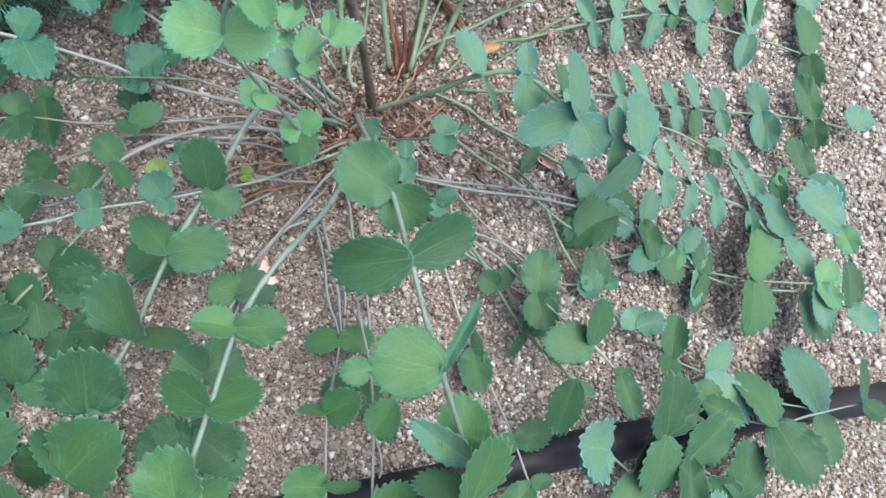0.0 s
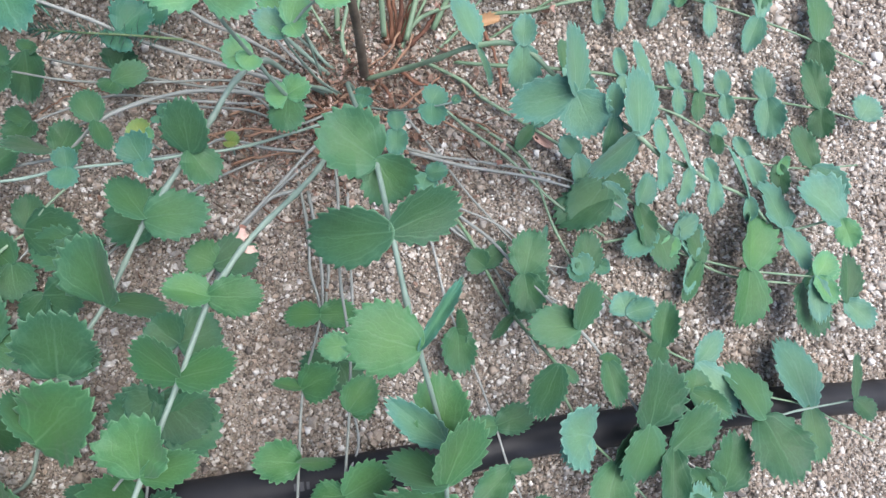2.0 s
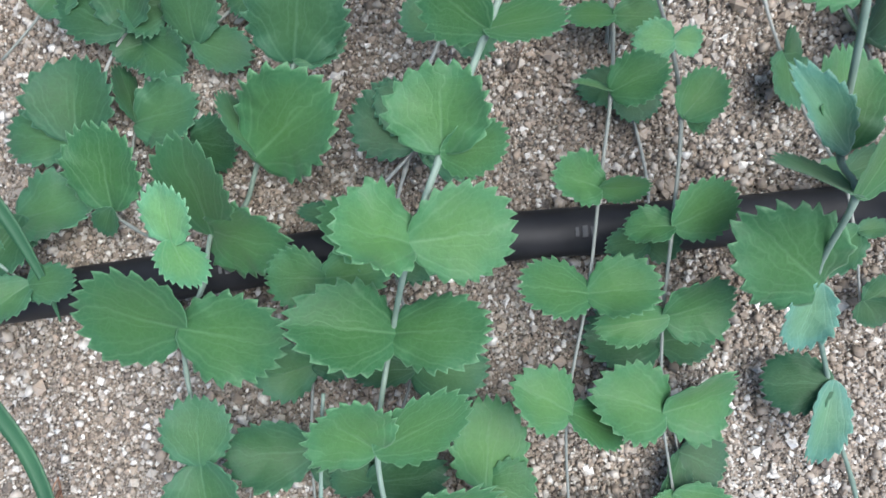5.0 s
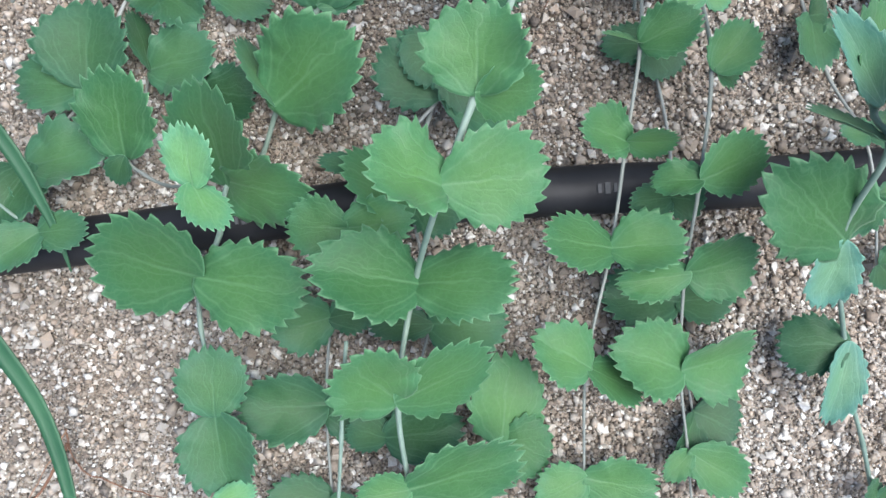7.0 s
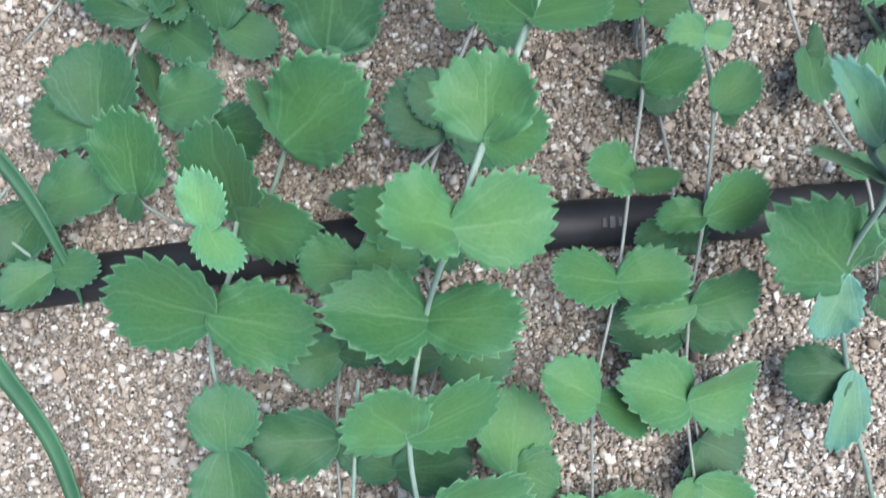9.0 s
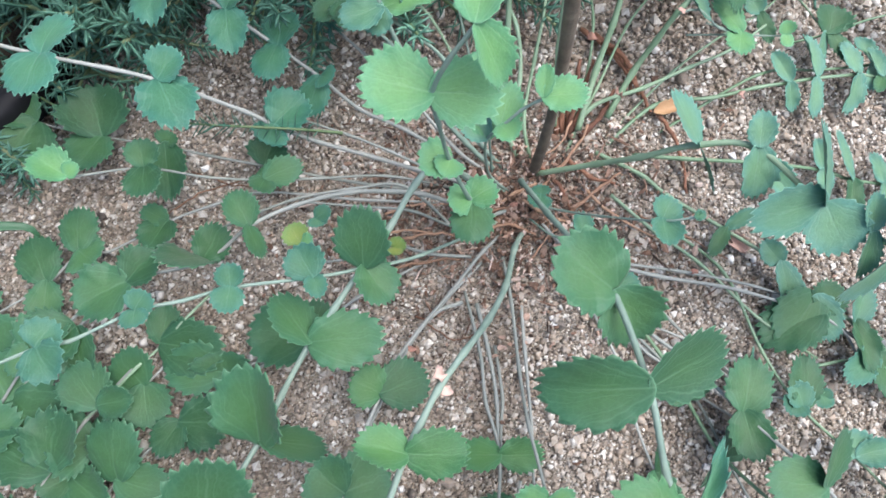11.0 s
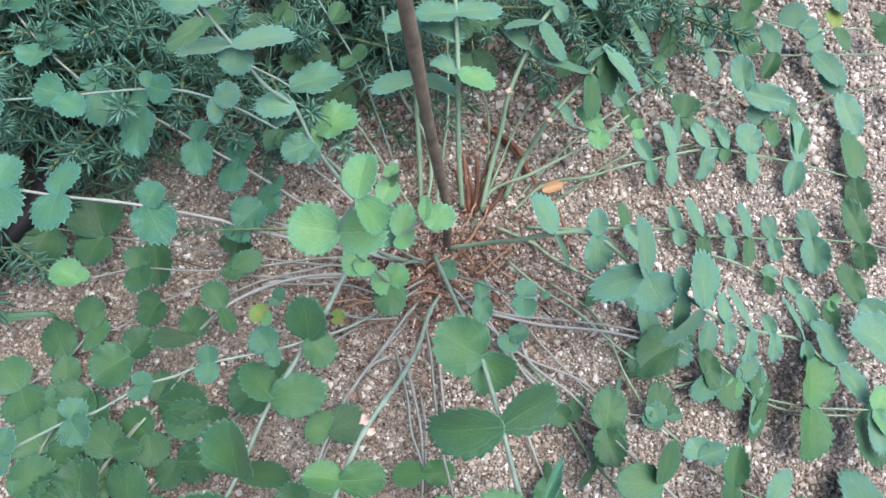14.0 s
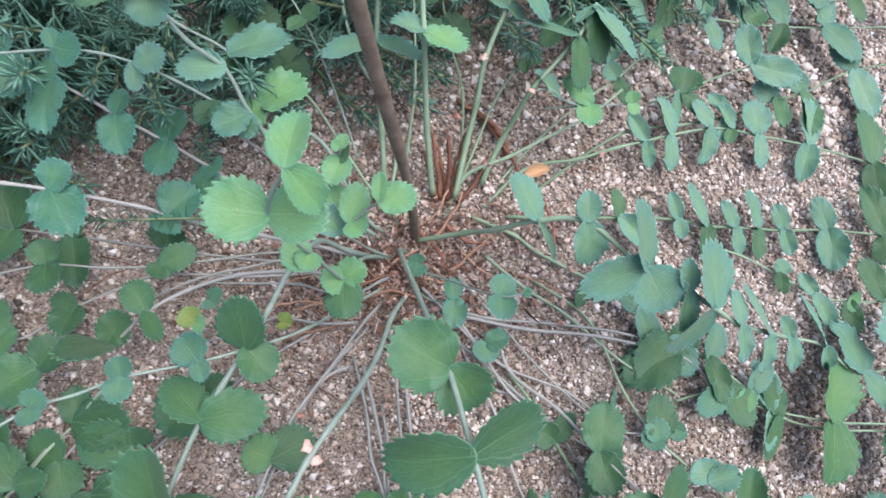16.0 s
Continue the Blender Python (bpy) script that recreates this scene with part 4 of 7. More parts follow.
leaf(s, 0.2175, -0.0633, 0.0032, -49, -13, -9, 26.7, 13.9, "w")
leaf(s, 0.2494, -0.0569, 0.0056, -72, -0, 27, 16.1, 12.5, "p")
leaf(s, 0.2494, -0.0569, 0.0056, 147, 9, 10, 32.6, 27.3, "w")
s = stem("n", 2.00, 1.10, (0.0265, 0.0150, 0.0020), (0.0478, 0.0051, 0.0026), (0.0578, -0.0029, 0.0028), (0.0833, -0.0176, 0.0040), (0.1056, -0.0320, 0.0060), (0.1204, -0.0457, 0.0060), (0.1380, -0.0554, 0.0040), (0.1577, -0.0708, 0.0020), (0.1729, -0.0826, -0.0010), (0.1969, -0.0893, -0.0027), (0.2309, -0.0910, -0.0044), (0.2601, -0.0978, -0.0120))
leaf(s, 0.0833, -0.0176, 0.0054, 34, 11, 3, 15.8, 6.6, "b")
leaf(s, 0.0833, -0.0176, 0.0054, -123, 10, 10, 16.7, 7.0, "g")
leaf(s, 0.1056, -0.0320, 0.0074, -74, -5, -3, 24.4, 12.7, "w")
leaf(s, 0.1056, -0.0320, 0.0074, 142, 18, -28, 12.6, 10.8, "w")
leaf(s, 0.1204, -0.0457, 0.0074, -67, -5, 18, 21.2, 13.7, "w")
leaf(s, 0.1204, -0.0457, 0.0074, -128, 0, -6, 27.8, 23.0, "g")
leaf(s, 0.1380, -0.0554, 0.0054, -79, 6, -6, 22.6, 11.8, "g")
leaf(s, 0.1380, -0.0554, 0.0054, 67, 7, 14, 18.4, 12.1, "w")
leaf(s, 0.1577, -0.0708, 0.0034, -123, 0, 9, 12.2, 9.2, "p")
leaf(s, 0.1577, -0.0708, 0.0034, 46, 13, 2, 16.9, 10.0, "w")
leaf(s, 0.1729, -0.0826, 0.0004, 112, 13, 1, 20.1, 11.7, "g")
leaf(s, 0.1729, -0.0826, 0.0004, -117, 0, -33, 23.3, 12.1, "g")
leaf(s, 0.2309, -0.0910, -0.0030, 27, 11, 5, 22.8, 12.8, "p")
leaf(s, 0.2309, -0.0910, -0.0030, -84, 10, -13, 27.9, 24.4, "g")
leaf(s, 0.2601, -0.0978, -0.0106, 85, 11, 7, 26.8, 14.8, "g")
leaf(s, 0.2601, -0.0978, -0.0106, -51, 12, 3, 18.6, 14.6, "w")
s = stem("o", 1.50, 1.00, (0.0126, -0.0312, 0.0042), (0.0339, -0.0370, 0.0070), (0.0607, -0.0394, 0.0080), (0.0941, -0.0435, 0.0070), (0.1217, -0.0515, 0.0050), (0.1475, -0.0683, 0.0020))
leaf(s, 0.1217, -0.0515, 0.0062, -152, 3, 11, 30.5, 23.4, "g")
leaf(s, 0.1217, -0.0515, 0.0062, 52, 10, -1, 14.3, 15.3, "g")
leaf(s, 0.1475, -0.0683, 0.0032, -148, 13, -8, 25.7, 13.4, "b")
leaf(s, 0.1475, -0.0683, 0.0032, -67, 7, -6, 21.4, 16.2, "g")
s = stem("o", 1.30, 0.90, (0.0170, -0.0135, 0.0040), (0.0368, -0.0377, 0.0060), (0.0561, -0.0614, 0.0080), (0.0836, -0.0860, 0.0080), (0.1050, -0.0899, 0.0090), (0.1150, -0.0880, 0.0100))
leaf(s, 0.0836, -0.0860, 0.0091, 70, 0, 54, 17.5, 9.1, "b")
leaf(s, 0.0836, -0.0860, 0.0091, -73, 19, -11, 11.6, 5.1, "b")
leaf(s, 0.1050, -0.0899, 0.0101, -119, 15, 2, 8.0, 11.8, "b")
leaf(s, 0.1050, -0.0899, 0.0101, 41, 29, 6, 6.0, 10.4, "b")
leaf(s, 0.1150, -0.0880, 0.0111, -71, 20, 7, 6.4, 7.8, "b")
leaf(s, 0.1150, -0.0880, 0.0111, 13, 32, 16, 5.2, 5.2, "b")
s = stem("o", 1.30, 0.90, (0.0304, -0.0684, 0.0054), (0.0492, -0.0747, 0.0051), (0.0659, -0.0893, 0.0044), (0.0967, -0.1053, 0.0020))
s = stem("o", 1.40, 0.90, (0.0097, -0.0257, 0.0039), (0.0219, -0.0555, 0.0052), (0.0335, -0.0790, 0.0060), (0.0398, -0.1021, 0.0060), (0.0469, -0.1210, 0.0070), (0.0565, -0.1419, 0.0080), (0.0628, -0.1632, 0.0192), (0.0693, -0.1815, 0.0179), (0.0822, -0.2038, 0.0040))
leaf(s, 0.0469, -0.1210, 0.0082, 8, 27, -1, 5.7, 17.5, "g")
leaf(s, 0.0469, -0.1210, 0.0082, -89, 17, -2, 22.7, 16.2, "g")
leaf(s, 0.0628, -0.1632, 0.0204, 22, 7, -2, 18.2, 13.1, "g")
leaf(s, 0.0628, -0.1632, 0.0204, -178, 17, 5, 12.1, 9.3, "g")
leaf(s, 0.0693, -0.1815, 0.0193, -137, 13, 7, 23.2, 13.7, "g")
leaf(s, 0.0693, -0.1815, 0.0191, 16, 15, -17, 10.6, 7.1, "g")
leaf(s, 0.0822, -0.2038, 0.0052, 37, 12, 7, 13.1, 13.5, "g")
leaf(s, 0.0822, -0.2038, 0.0052, -63, 22, 5, 9.9, 14.5, "g")
s = stem("n", 1.90, 1.10, (0.0433, 0.0154, 0.0020), (0.0653, 0.0126, 0.0080), (0.0991, 0.0136, 0.0080), (0.1316, 0.0149, 0.0030), (0.1483, 0.0127, 0.0000), (0.1646, 0.0127, -0.0020), (0.1789, 0.0132, -0.0050), (0.1952, 0.0134, -0.0080), (0.2232, 0.0153, -0.0120), (0.2573, 0.0134, -0.0140), (0.2840, 0.0100, -0.0170))
leaf(s, 0.0991, 0.0136, 0.0094, 100, 24, 12, 14.7, 7.6, "g")
leaf(s, 0.0991, 0.0136, 0.0094, -40, -10, 18, 22.5, 12.3, "w")
leaf(s, 0.1316, 0.0149, 0.0044, 108, 20, -15, 14.6, 7.6, "w")
leaf(s, 0.1316, 0.0149, 0.0044, -73, -17, 18, 10.9, 7.5, "w")
leaf(s, 0.1483, 0.0127, 0.0014, 121, 24, 30, 24.8, 12.9, "w")
leaf(s, 0.1483, 0.0127, 0.0014, -99, -3, -6, 18.6, 9.7, "g")
leaf(s, 0.1646, 0.0127, -0.0006, 122, 23, -3, 15.6, 8.1, "w")
leaf(s, 0.1646, 0.0127, -0.0006, -83, -7, -6, 15.6, 8.1, "w")
leaf(s, 0.1789, 0.0132, -0.0036, 116, 21, 24, 22.2, 11.5, "w")
leaf(s, 0.1789, 0.0132, -0.0036, -97, -1, -12, 17.9, 9.3, "g")
leaf(s, 0.1952, 0.0134, -0.0066, 111, 20, -24, 14.7, 8.8, "w")
leaf(s, 0.1952, 0.0134, -0.0066, -86, -1, 21, 14.8, 8.7, "w")
leaf(s, 0.2232, 0.0153, -0.0106, 113, 15, -27, 19.4, 11.9, "w")
leaf(s, 0.2232, 0.0153, -0.0106, -89, -1, 24, 23.6, 16.5, "w")
leaf(s, 0.2573, 0.0134, -0.0126, 107, 10, -15, 29.4, 15.3, "g")
leaf(s, 0.2573, 0.0134, -0.0126, -83, -15, 27, 17.3, 14.5, "g")
leaf(s, 0.2840, 0.0100, -0.0156, 60, 10, -3, 15.9, 18.3, "w")
s = stem("n", 1.50, 1.00, (0.1200, -0.0752, 0.0040), (0.1411, -0.0718, 0.0020), (0.1679, -0.0797, 0.0000), (0.1955, -0.0858, 0.0040), (0.2150, -0.0870, 0.0040), (0.2326, -0.0876, 0.0040))
leaf(s, 0.1679, -0.0797, 0.0012, 100, -0, 3, 24.5, 12.7, "w")
leaf(s, 0.1679, -0.0797, 0.0012, -104, -0, -30, 20.4, 10.6, "w")
leaf(s, 0.1955, -0.0858, 0.0054, 82, 2, 26, 30.9, 27.3, "f")
leaf(s, 0.1955, -0.0858, 0.0054, -95, 2, -18, 29.5, 24.5, "f")
leaf(s, 0.2326, -0.0876, 0.0052, 59, 10, -1, 15.4, 13.5, "p")
leaf(s, 0.2326, -0.0876, 0.0052, -68, 13, 4, 16.7, 11.4, "p")
leaf(s, 0.2326, -0.0876, 0.0052, -96, 9, 13, 24.6, 11.3, "w")
s = stem("n", 1.40, 0.90, (0.1509, 0.0021, -0.0020), (0.1669, -0.0022, -0.0030), (0.1883, -0.0104, -0.0080), (0.2067, -0.0216, -0.0080), (0.2229, -0.0255, -0.0060), (0.2452, -0.0248, -0.0080), (0.2763, -0.0195, -0.0120))
leaf(s, 0.1883, -0.0104, -0.0068, 69, 23, 9, 7.9, 10.3, "w")
leaf(s, 0.1883, -0.0104, -0.0068, -86, 9, 24, 12.3, 7.5, "g")
leaf(s, 0.2067, -0.0216, -0.0068, 129, 8, -24, 13.9, 7.6, "w")
leaf(s, 0.2067, -0.0216, -0.0068, -78, 6, 6, 19.9, 10.3, "w")
leaf(s, 0.2229, -0.0255, -0.0048, -29, 23, 10, 5.7, 11.6, "p")
leaf(s, 0.2229, -0.0255, -0.0048, -95, 6, 24, 19.1, 9.9, "g")
leaf(s, 0.2452, -0.0248, -0.0068, 118, 4, -9, 25.5, 13.3, "g")
leaf(s, 0.2452, -0.0248, -0.0068, -51, 5, 24, 25.4, 17.6, "w")
s = stem("n", 1.90, 1.10, (0.0290, 0.0169, -0.0041), (0.0539, 0.0398, 0.0040), (0.0813, 0.0455, 0.0060), (0.1019, 0.0516, 0.0080), (0.1170, 0.0555, 0.0080), (0.1317, 0.0603, 0.0060), (0.1567, 0.0671, 0.0020), (0.1700, 0.0677, 0.0000), (0.1875, 0.0675, -0.0050), (0.2219, 0.0654, -0.0120), (0.2644, 0.0593, -0.0200), (0.2971, 0.0499, -0.0240))
leaf(s, 0.1170, 0.0555, 0.0094, 119, 7, -21, 16.6, 8.6, "w")
leaf(s, 0.1170, 0.0555, 0.0094, -78, -24, 3, 14.7, 7.6, "w")
leaf(s, 0.1317, 0.0603, 0.0074, 104, 13, 24, 21.4, 11.1, "w")
leaf(s, 0.1317, 0.0603, 0.0074, -87, -18, -21, 19.8, 10.3, "w")
leaf(s, 0.1567, 0.0671, 0.0034, 125, 13, -3, 17.5, 9.1, "w")
leaf(s, 0.1567, 0.0671, 0.0034, -104, -17, -24, 21.0, 10.9, "w")
leaf(s, 0.1700, 0.0677, 0.0014, 118, 7, 6, 16.0, 8.3, "w")
leaf(s, 0.1700, 0.0677, 0.0014, -119, 10, 12, 11.2, 6.7, "g")
leaf(s, 0.1875, 0.0675, -0.0036, 99, 6, 1, 19.9, 17.4, "w")
leaf(s, 0.1875, 0.0675, -0.0036, -85, -12, -12, 19.8, 10.3, "w")
leaf(s, 0.2219, 0.0654, -0.0106, 86, 8, 15, 28.1, 14.6, "w")
leaf(s, 0.2219, 0.0654, -0.0106, -114, -0, 9, 24.3, 12.6, "w")
leaf(s, 0.2644, 0.0593, -0.0186, 87, 7, 6, 33.6, 17.5, "g")
leaf(s, 0.2644, 0.0593, -0.0186, -89, -1, 27, 23.3, 15.6, "g")
s = stem("n", 1.50, 1.00, (0.0536, 0.0266, -0.0048), (0.1032, 0.0591, 0.0060), (0.1378, 0.0678, 0.0020), (0.1701, 0.0767, -0.0020), (0.2038, 0.0917, -0.0080), (0.2239, 0.0981, -0.0120), (0.2632, 0.1181, -0.0180), (0.3119, 0.1316, -0.0240))
leaf(s, 0.1701, 0.0767, -0.0008, 134, 7, -6, 16.5, 8.6, "w")
leaf(s, 0.1701, 0.0767, -0.0008, -112, 7, -9, 17.6, 9.1, "w")
leaf(s, 0.2038, 0.0917, -0.0068, 154, 7, -27, 16.2, 12.4, "w")
leaf(s, 0.2038, 0.0917, -0.0068, -92, 6, -6, 20.3, 10.5, "g")
leaf(s, 0.2239, 0.0981, -0.0108, -93, 4, -15, 28.2, 14.7, "g")
leaf(s, 0.2239, 0.0981, -0.0108, 121, 8, -30, 14.3, 11.1, "w")
leaf(s, 0.2632, 0.1181, -0.0168, 109, 5, -30, 24.4, 15.1, "w")
leaf(s, 0.2632, 0.1181, -0.0168, -70, -4, 15, 31.5, 16.4, "w")
leaf(s, 0.3119, 0.1316, -0.0228, -84, 5, 33, 23.5, 17.4, "g")
s = stem("n", 1.20, 0.90, (0.1226, 0.0787, 0.0060), (0.1405, 0.0862, 0.0040), (0.1650, 0.0982, 0.0020), (0.1853, 0.1054, 0.0030))
leaf(s, 0.1405, 0.0862, 0.0051, 64, 7, -6, 17.4, 13.7, "g")
leaf(s, 0.1405, 0.0862, 0.0051, -109, -5, -42, 22.2, 11.5, "w")
leaf(s, 0.1853, 0.1054, 0.0041, 96, 5, -24, 24.8, 14.1, "w")
leaf(s, 0.1853, 0.1054, 0.0041, -18, 4, 27, 28.9, 16.5, "w")
s = stem("n", 1.40, 0.90, (0.0910, 0.1099, 0.0100), (0.1104, 0.1180, 0.0080), (0.1327, 0.1262, 0.0050), (0.1644, 0.1367, 0.0000), (0.1912, 0.1393, -0.0060), (0.2198, 0.1427, -0.0120), (0.2486, 0.1463, -0.0160), (0.2965, 0.1522, -0.0200), (0.3148, 0.1593, -0.0210))
leaf(s, 0.1327, 0.1262, 0.0062, -109, -9, -18, 19.9, 10.4, "g")
leaf(s, 0.1327, 0.1262, 0.0062, 58, 7, 18, 25.6, 13.3, "g")
leaf(s, 0.1644, 0.1367, 0.0012, -74, -8, -9, 21.1, 11.0, "w")
leaf(s, 0.1644, 0.1367, 0.0012, 92, 5, -18, 23.4, 12.2, "w")
leaf(s, 0.1912, 0.1393, -0.0048, 92, 5, 6, 33.8, 17.6, "w")
leaf(s, 0.1912, 0.1393, -0.0048, 39, 9, 7, 14.6, 15.2, "g")
leaf(s, 0.2198, 0.1427, -0.0108, -120, -8, 9, 20.5, 11.6, "g")
leaf(s, 0.2198, 0.1427, -0.0108, 104, 5, -15, 23.9, 12.4, "w")
leaf(s, 0.2486, 0.1463, -0.0148, -59, 13, 13, 30.1, 15.6, "w")
leaf(s, 0.2486, 0.1463, -0.0148, 105, 12, 18, 20.3, 21.3, "w")
leaf(s, 0.3148, 0.1593, -0.0198, 109, 5, -33, 24.3, 18.0, "g")
s = stem("n", 1.50, 0.90, (0.0592, 0.1316, 0.0260), (0.0784, 0.1413, 0.0220), (0.0860, 0.1441, 0.0210), (0.1073, 0.1490, 0.0180), (0.1259, 0.1550, 0.0140), (0.1401, 0.1581, 0.0120), (0.1626, 0.1641, 0.0060), (0.1939, 0.1636, 0.0020), (0.2354, 0.1605, -0.0080), (0.2638, 0.1626, -0.0100), (0.2954, 0.1675, -0.0120), (0.3168, 0.1710, -0.0140))
leaf(s, 0.0860, 0.1441, 0.0222, -51, -13, -36, 35.8, 18.6, "w")
leaf(s, 0.0860, 0.1441, 0.0222, -58, -20, 21, 17.4, 13.0, "g")
leaf(s, 0.0860, 0.1441, 0.0222, -139, -0, 39, 20.2, 10.5, "g")
leaf(s, 0.1073, 0.1490, 0.0192, -55, -14, -30, 32.0, 16.6, "w")
leaf(s, 0.1073, 0.1490, 0.0192, -58, -29, 24, 20.6, 11.7, "g")
leaf(s, 0.1073, 0.1490, 0.0192, 118, -0, -24, 11.2, 10.5, "g")
leaf(s, 0.1259, 0.1550, 0.0152, 151, 19, 21, 18.3, 9.5, "w")
leaf(s, 0.1259, 0.1550, 0.0152, -79, -14, 15, 8.4, 4.4, "w")
leaf(s, 0.1259, 0.1550, 0.0152, -79, -32, 18, 14.9, 11.8, "w")
leaf(s, 0.1259, 0.1550, 0.0152, 111, 10, -24, 11.7, 11.7, "g")
leaf(s, 0.1401, 0.1581, 0.0132, 132, 22, -30, 10.5, 8.0, "w")
leaf(s, 0.1401, 0.1581, 0.0132, -71, -19, -3, 18.0, 9.4, "w")
leaf(s, 0.1626, 0.1641, 0.0072, 101, 13, -21, 9.2, 9.4, "w")
leaf(s, 0.1626, 0.1641, 0.0072, -83, -18, 21, 19.5, 11.6, "w")
leaf(s, 0.1939, 0.1636, 0.0032, -111, 7, 6, 22.9, 16.3, "g")
leaf(s, 0.1939, 0.1636, 0.0032, 63, 6, -6, 18.3, 14.0, "g")
leaf(s, 0.2354, 0.1605, -0.0068, -7, 8, 27, 14.3, 14.3, "w")
leaf(s, 0.2354, 0.1605, -0.0068, 108, 6, -30, 18.1, 17.3, "w")
leaf(s, 0.2638, 0.1626, -0.0088, 93, 9, -3, 16.4, 11.8, "y")
leaf(s, 0.2638, 0.1626, -0.0088, -72, 7, 9, 17.6, 9.1, "g")
leaf(s, 0.2954, 0.1675, -0.0108, 56, 11, -9, 10.1, 17.6, "g")
s = stem("n", 1.30, 0.90, (0.1663, 0.1717, 0.0040), (0.1999, 0.1797, 0.0020), (0.2638, 0.1920, -0.0060), (0.3194, 0.2009, -0.0100))
leaf(s, 0.2638, 0.1920, -0.0049, 107, 5, -33, 23.8, 17.7, "w")
leaf(s, 0.2638, 0.1920, -0.0049, -84, 9, 7, 22.5, 11.7, "w")
s = stem("n", 3.00, 1.70, (0.0072, 0.0265, 0.0020), (0.0026, 0.0485, 0.0300), (-0.0001, 0.0662, 0.0560), (-0.0013, 0.0722, 0.0690), (-0.0038, 0.0937, 0.0860), (-0.0062, 0.1154, 0.1000), (-0.0081, 0.1380, 0.1150))
leaf(s, -0.0013, 0.0722, 0.0708, -25, -0, -15, 20.0, 13.6, "p")
leaf(s, -0.0013, 0.0722, 0.0708, 162, -0, 15, 15.3, 10.4, "w")
leaf(s, -0.0038, 0.0937, 0.0878, 13, 0, -18, 23.0, 15.6, "w")
leaf(s, -0.0038, 0.0937, 0.0878, -173, 0, 12, 20.6, 14.0, "w")
leaf(s, -0.0062, 0.1154, 0.1018, 16, 0, 3, 24.3, 16.5, "w")
leaf(s, -0.0062, 0.1154, 0.1018, 180, 0, -6, 23.3, 15.8, "w")
s = stem("n", 2.90, 1.70, (-0.0161, 0.0258, 0.0020), (-0.0183, 0.0510, 0.0220), (-0.0206, 0.0683, 0.0400), (-0.0212, 0.0778, 0.0540), (-0.0202, 0.0944, 0.0760), (-0.0184, 0.1175, 0.0920), (-0.0177, 0.1429, 0.1050))
leaf(s, -0.0212, 0.0778, 0.0558, -158, -0, 30, 25.8, 17.6, "w")
leaf(s, -0.0212, 0.0778, 0.0558, -23, -0, -33, 22.7, 15.4, "w")
leaf(s, -0.0202, 0.0944, 0.0778, -170, -0, 12, 19.9, 13.5, "w")
leaf(s, -0.0202, 0.0944, 0.0778, -20, -0, -6, 22.7, 15.5, "w")
leaf(s, -0.0184, 0.1175, 0.0938, 171, -0, -3, 22.1, 15.0, "w")
leaf(s, -0.0184, 0.1175, 0.0938, 9, 3, -5, 23.1, 15.7, "w")
s = stem("n", 3.00, 1.60, (0.0183, 0.0251, 0.0020), (0.0234, 0.0491, 0.0140), (0.0269, 0.0642, 0.0280), (0.0287, 0.0772, 0.0440), (0.0366, 0.0945, 0.0570), (0.0420, 0.1053, 0.0650), (0.0490, 0.1145, 0.0690), (0.0566, 0.1261, 0.0740), (0.0681, 0.1542, 0.0800))
leaf(s, 0.0366, 0.0945, 0.0588, 144, 15, 15, 15.4, 10.5, "w")
leaf(s, 0.0366, 0.0945, 0.0588, -9, -22, -3, 10.7, 7.3, "w")
leaf(s, 0.0420, 0.1053, 0.0668, -165, 6, 42, 20.6, 14.0, "w")
leaf(s, 0.0420, 0.1053, 0.0668, -55, -15, -33, 23.8, 16.2, "w")
leaf(s, 0.0490, 0.1145, 0.0708, 165, 16, -6, 14.8, 10.0, "w")
leaf(s, 0.0490, 0.1145, 0.0708, -47, -32, 12, 11.5, 7.8, "w")
leaf(s, 0.0566, 0.1261, 0.0758, -43, -11, -12, 21.1, 11.0, "w")
leaf(s, 0.0566, 0.1261, 0.0758, 167, 17, 9, 14.2, 8.9, "w")
leaf(s, 0.0681, 0.1542, 0.0818, -139, 11, 1, 23.0, 11.8, "w")
leaf(s, 0.0681, 0.1542, 0.0818, -51, 11, 2, 25.3, 11.9, "w")
s = stem("n", 3.00, 1.50, (0.0319, 0.0326, 0.0020), (0.0402, 0.0497, 0.0140), (0.0456, 0.0574, 0.0280), (0.0509, 0.0642, 0.0420), (0.0691, 0.0827, 0.0550), (0.0768, 0.0956, 0.0590), (0.0785, 0.0985, 0.0600))
leaf(s, 0.0691, 0.0827, 0.0568, 168, 4, 39, 26.4, 13.7, "w")
leaf(s, 0.0691, 0.0827, 0.0568, -81, -19, -24, 24.4, 12.7, "g")
leaf(s, 0.0768, 0.0956, 0.0608, -48, -11, -33, 30.6, 15.9, "w")
leaf(s, 0.0768, 0.0956, 0.0608, -74, -23, -12, 25.6, 13.3, "g")
leaf(s, 0.0768, 0.0956, 0.0608, -139, 0, 36, 13.0, 6.8, "w")
s = stem("g", 0.90, 0.70, (0.0583, 0.0605, 0.0300), (0.0782, 0.0628, 0.0300), (0.0916, 0.0637, 0.0300), (0.1019, 0.0641, 0.0310))
leaf(s, 0.1019, 0.0641, 0.0320, 102, 37, -9, 6.1, 7.7, "p")
leaf(s, 0.1019, 0.0641, 0.0320, -82, -5, 1, 6.9, 6.5, "p")
s = stem("g", 0.90, 0.70, (0.0505, 0.0622, 0.0420), (0.0580, 0.0633, 0.0440), (0.0691, 0.0597, 0.0380), (0.0802, 0.0610, 0.0340), (0.0627, 0.0602, 0.0400))
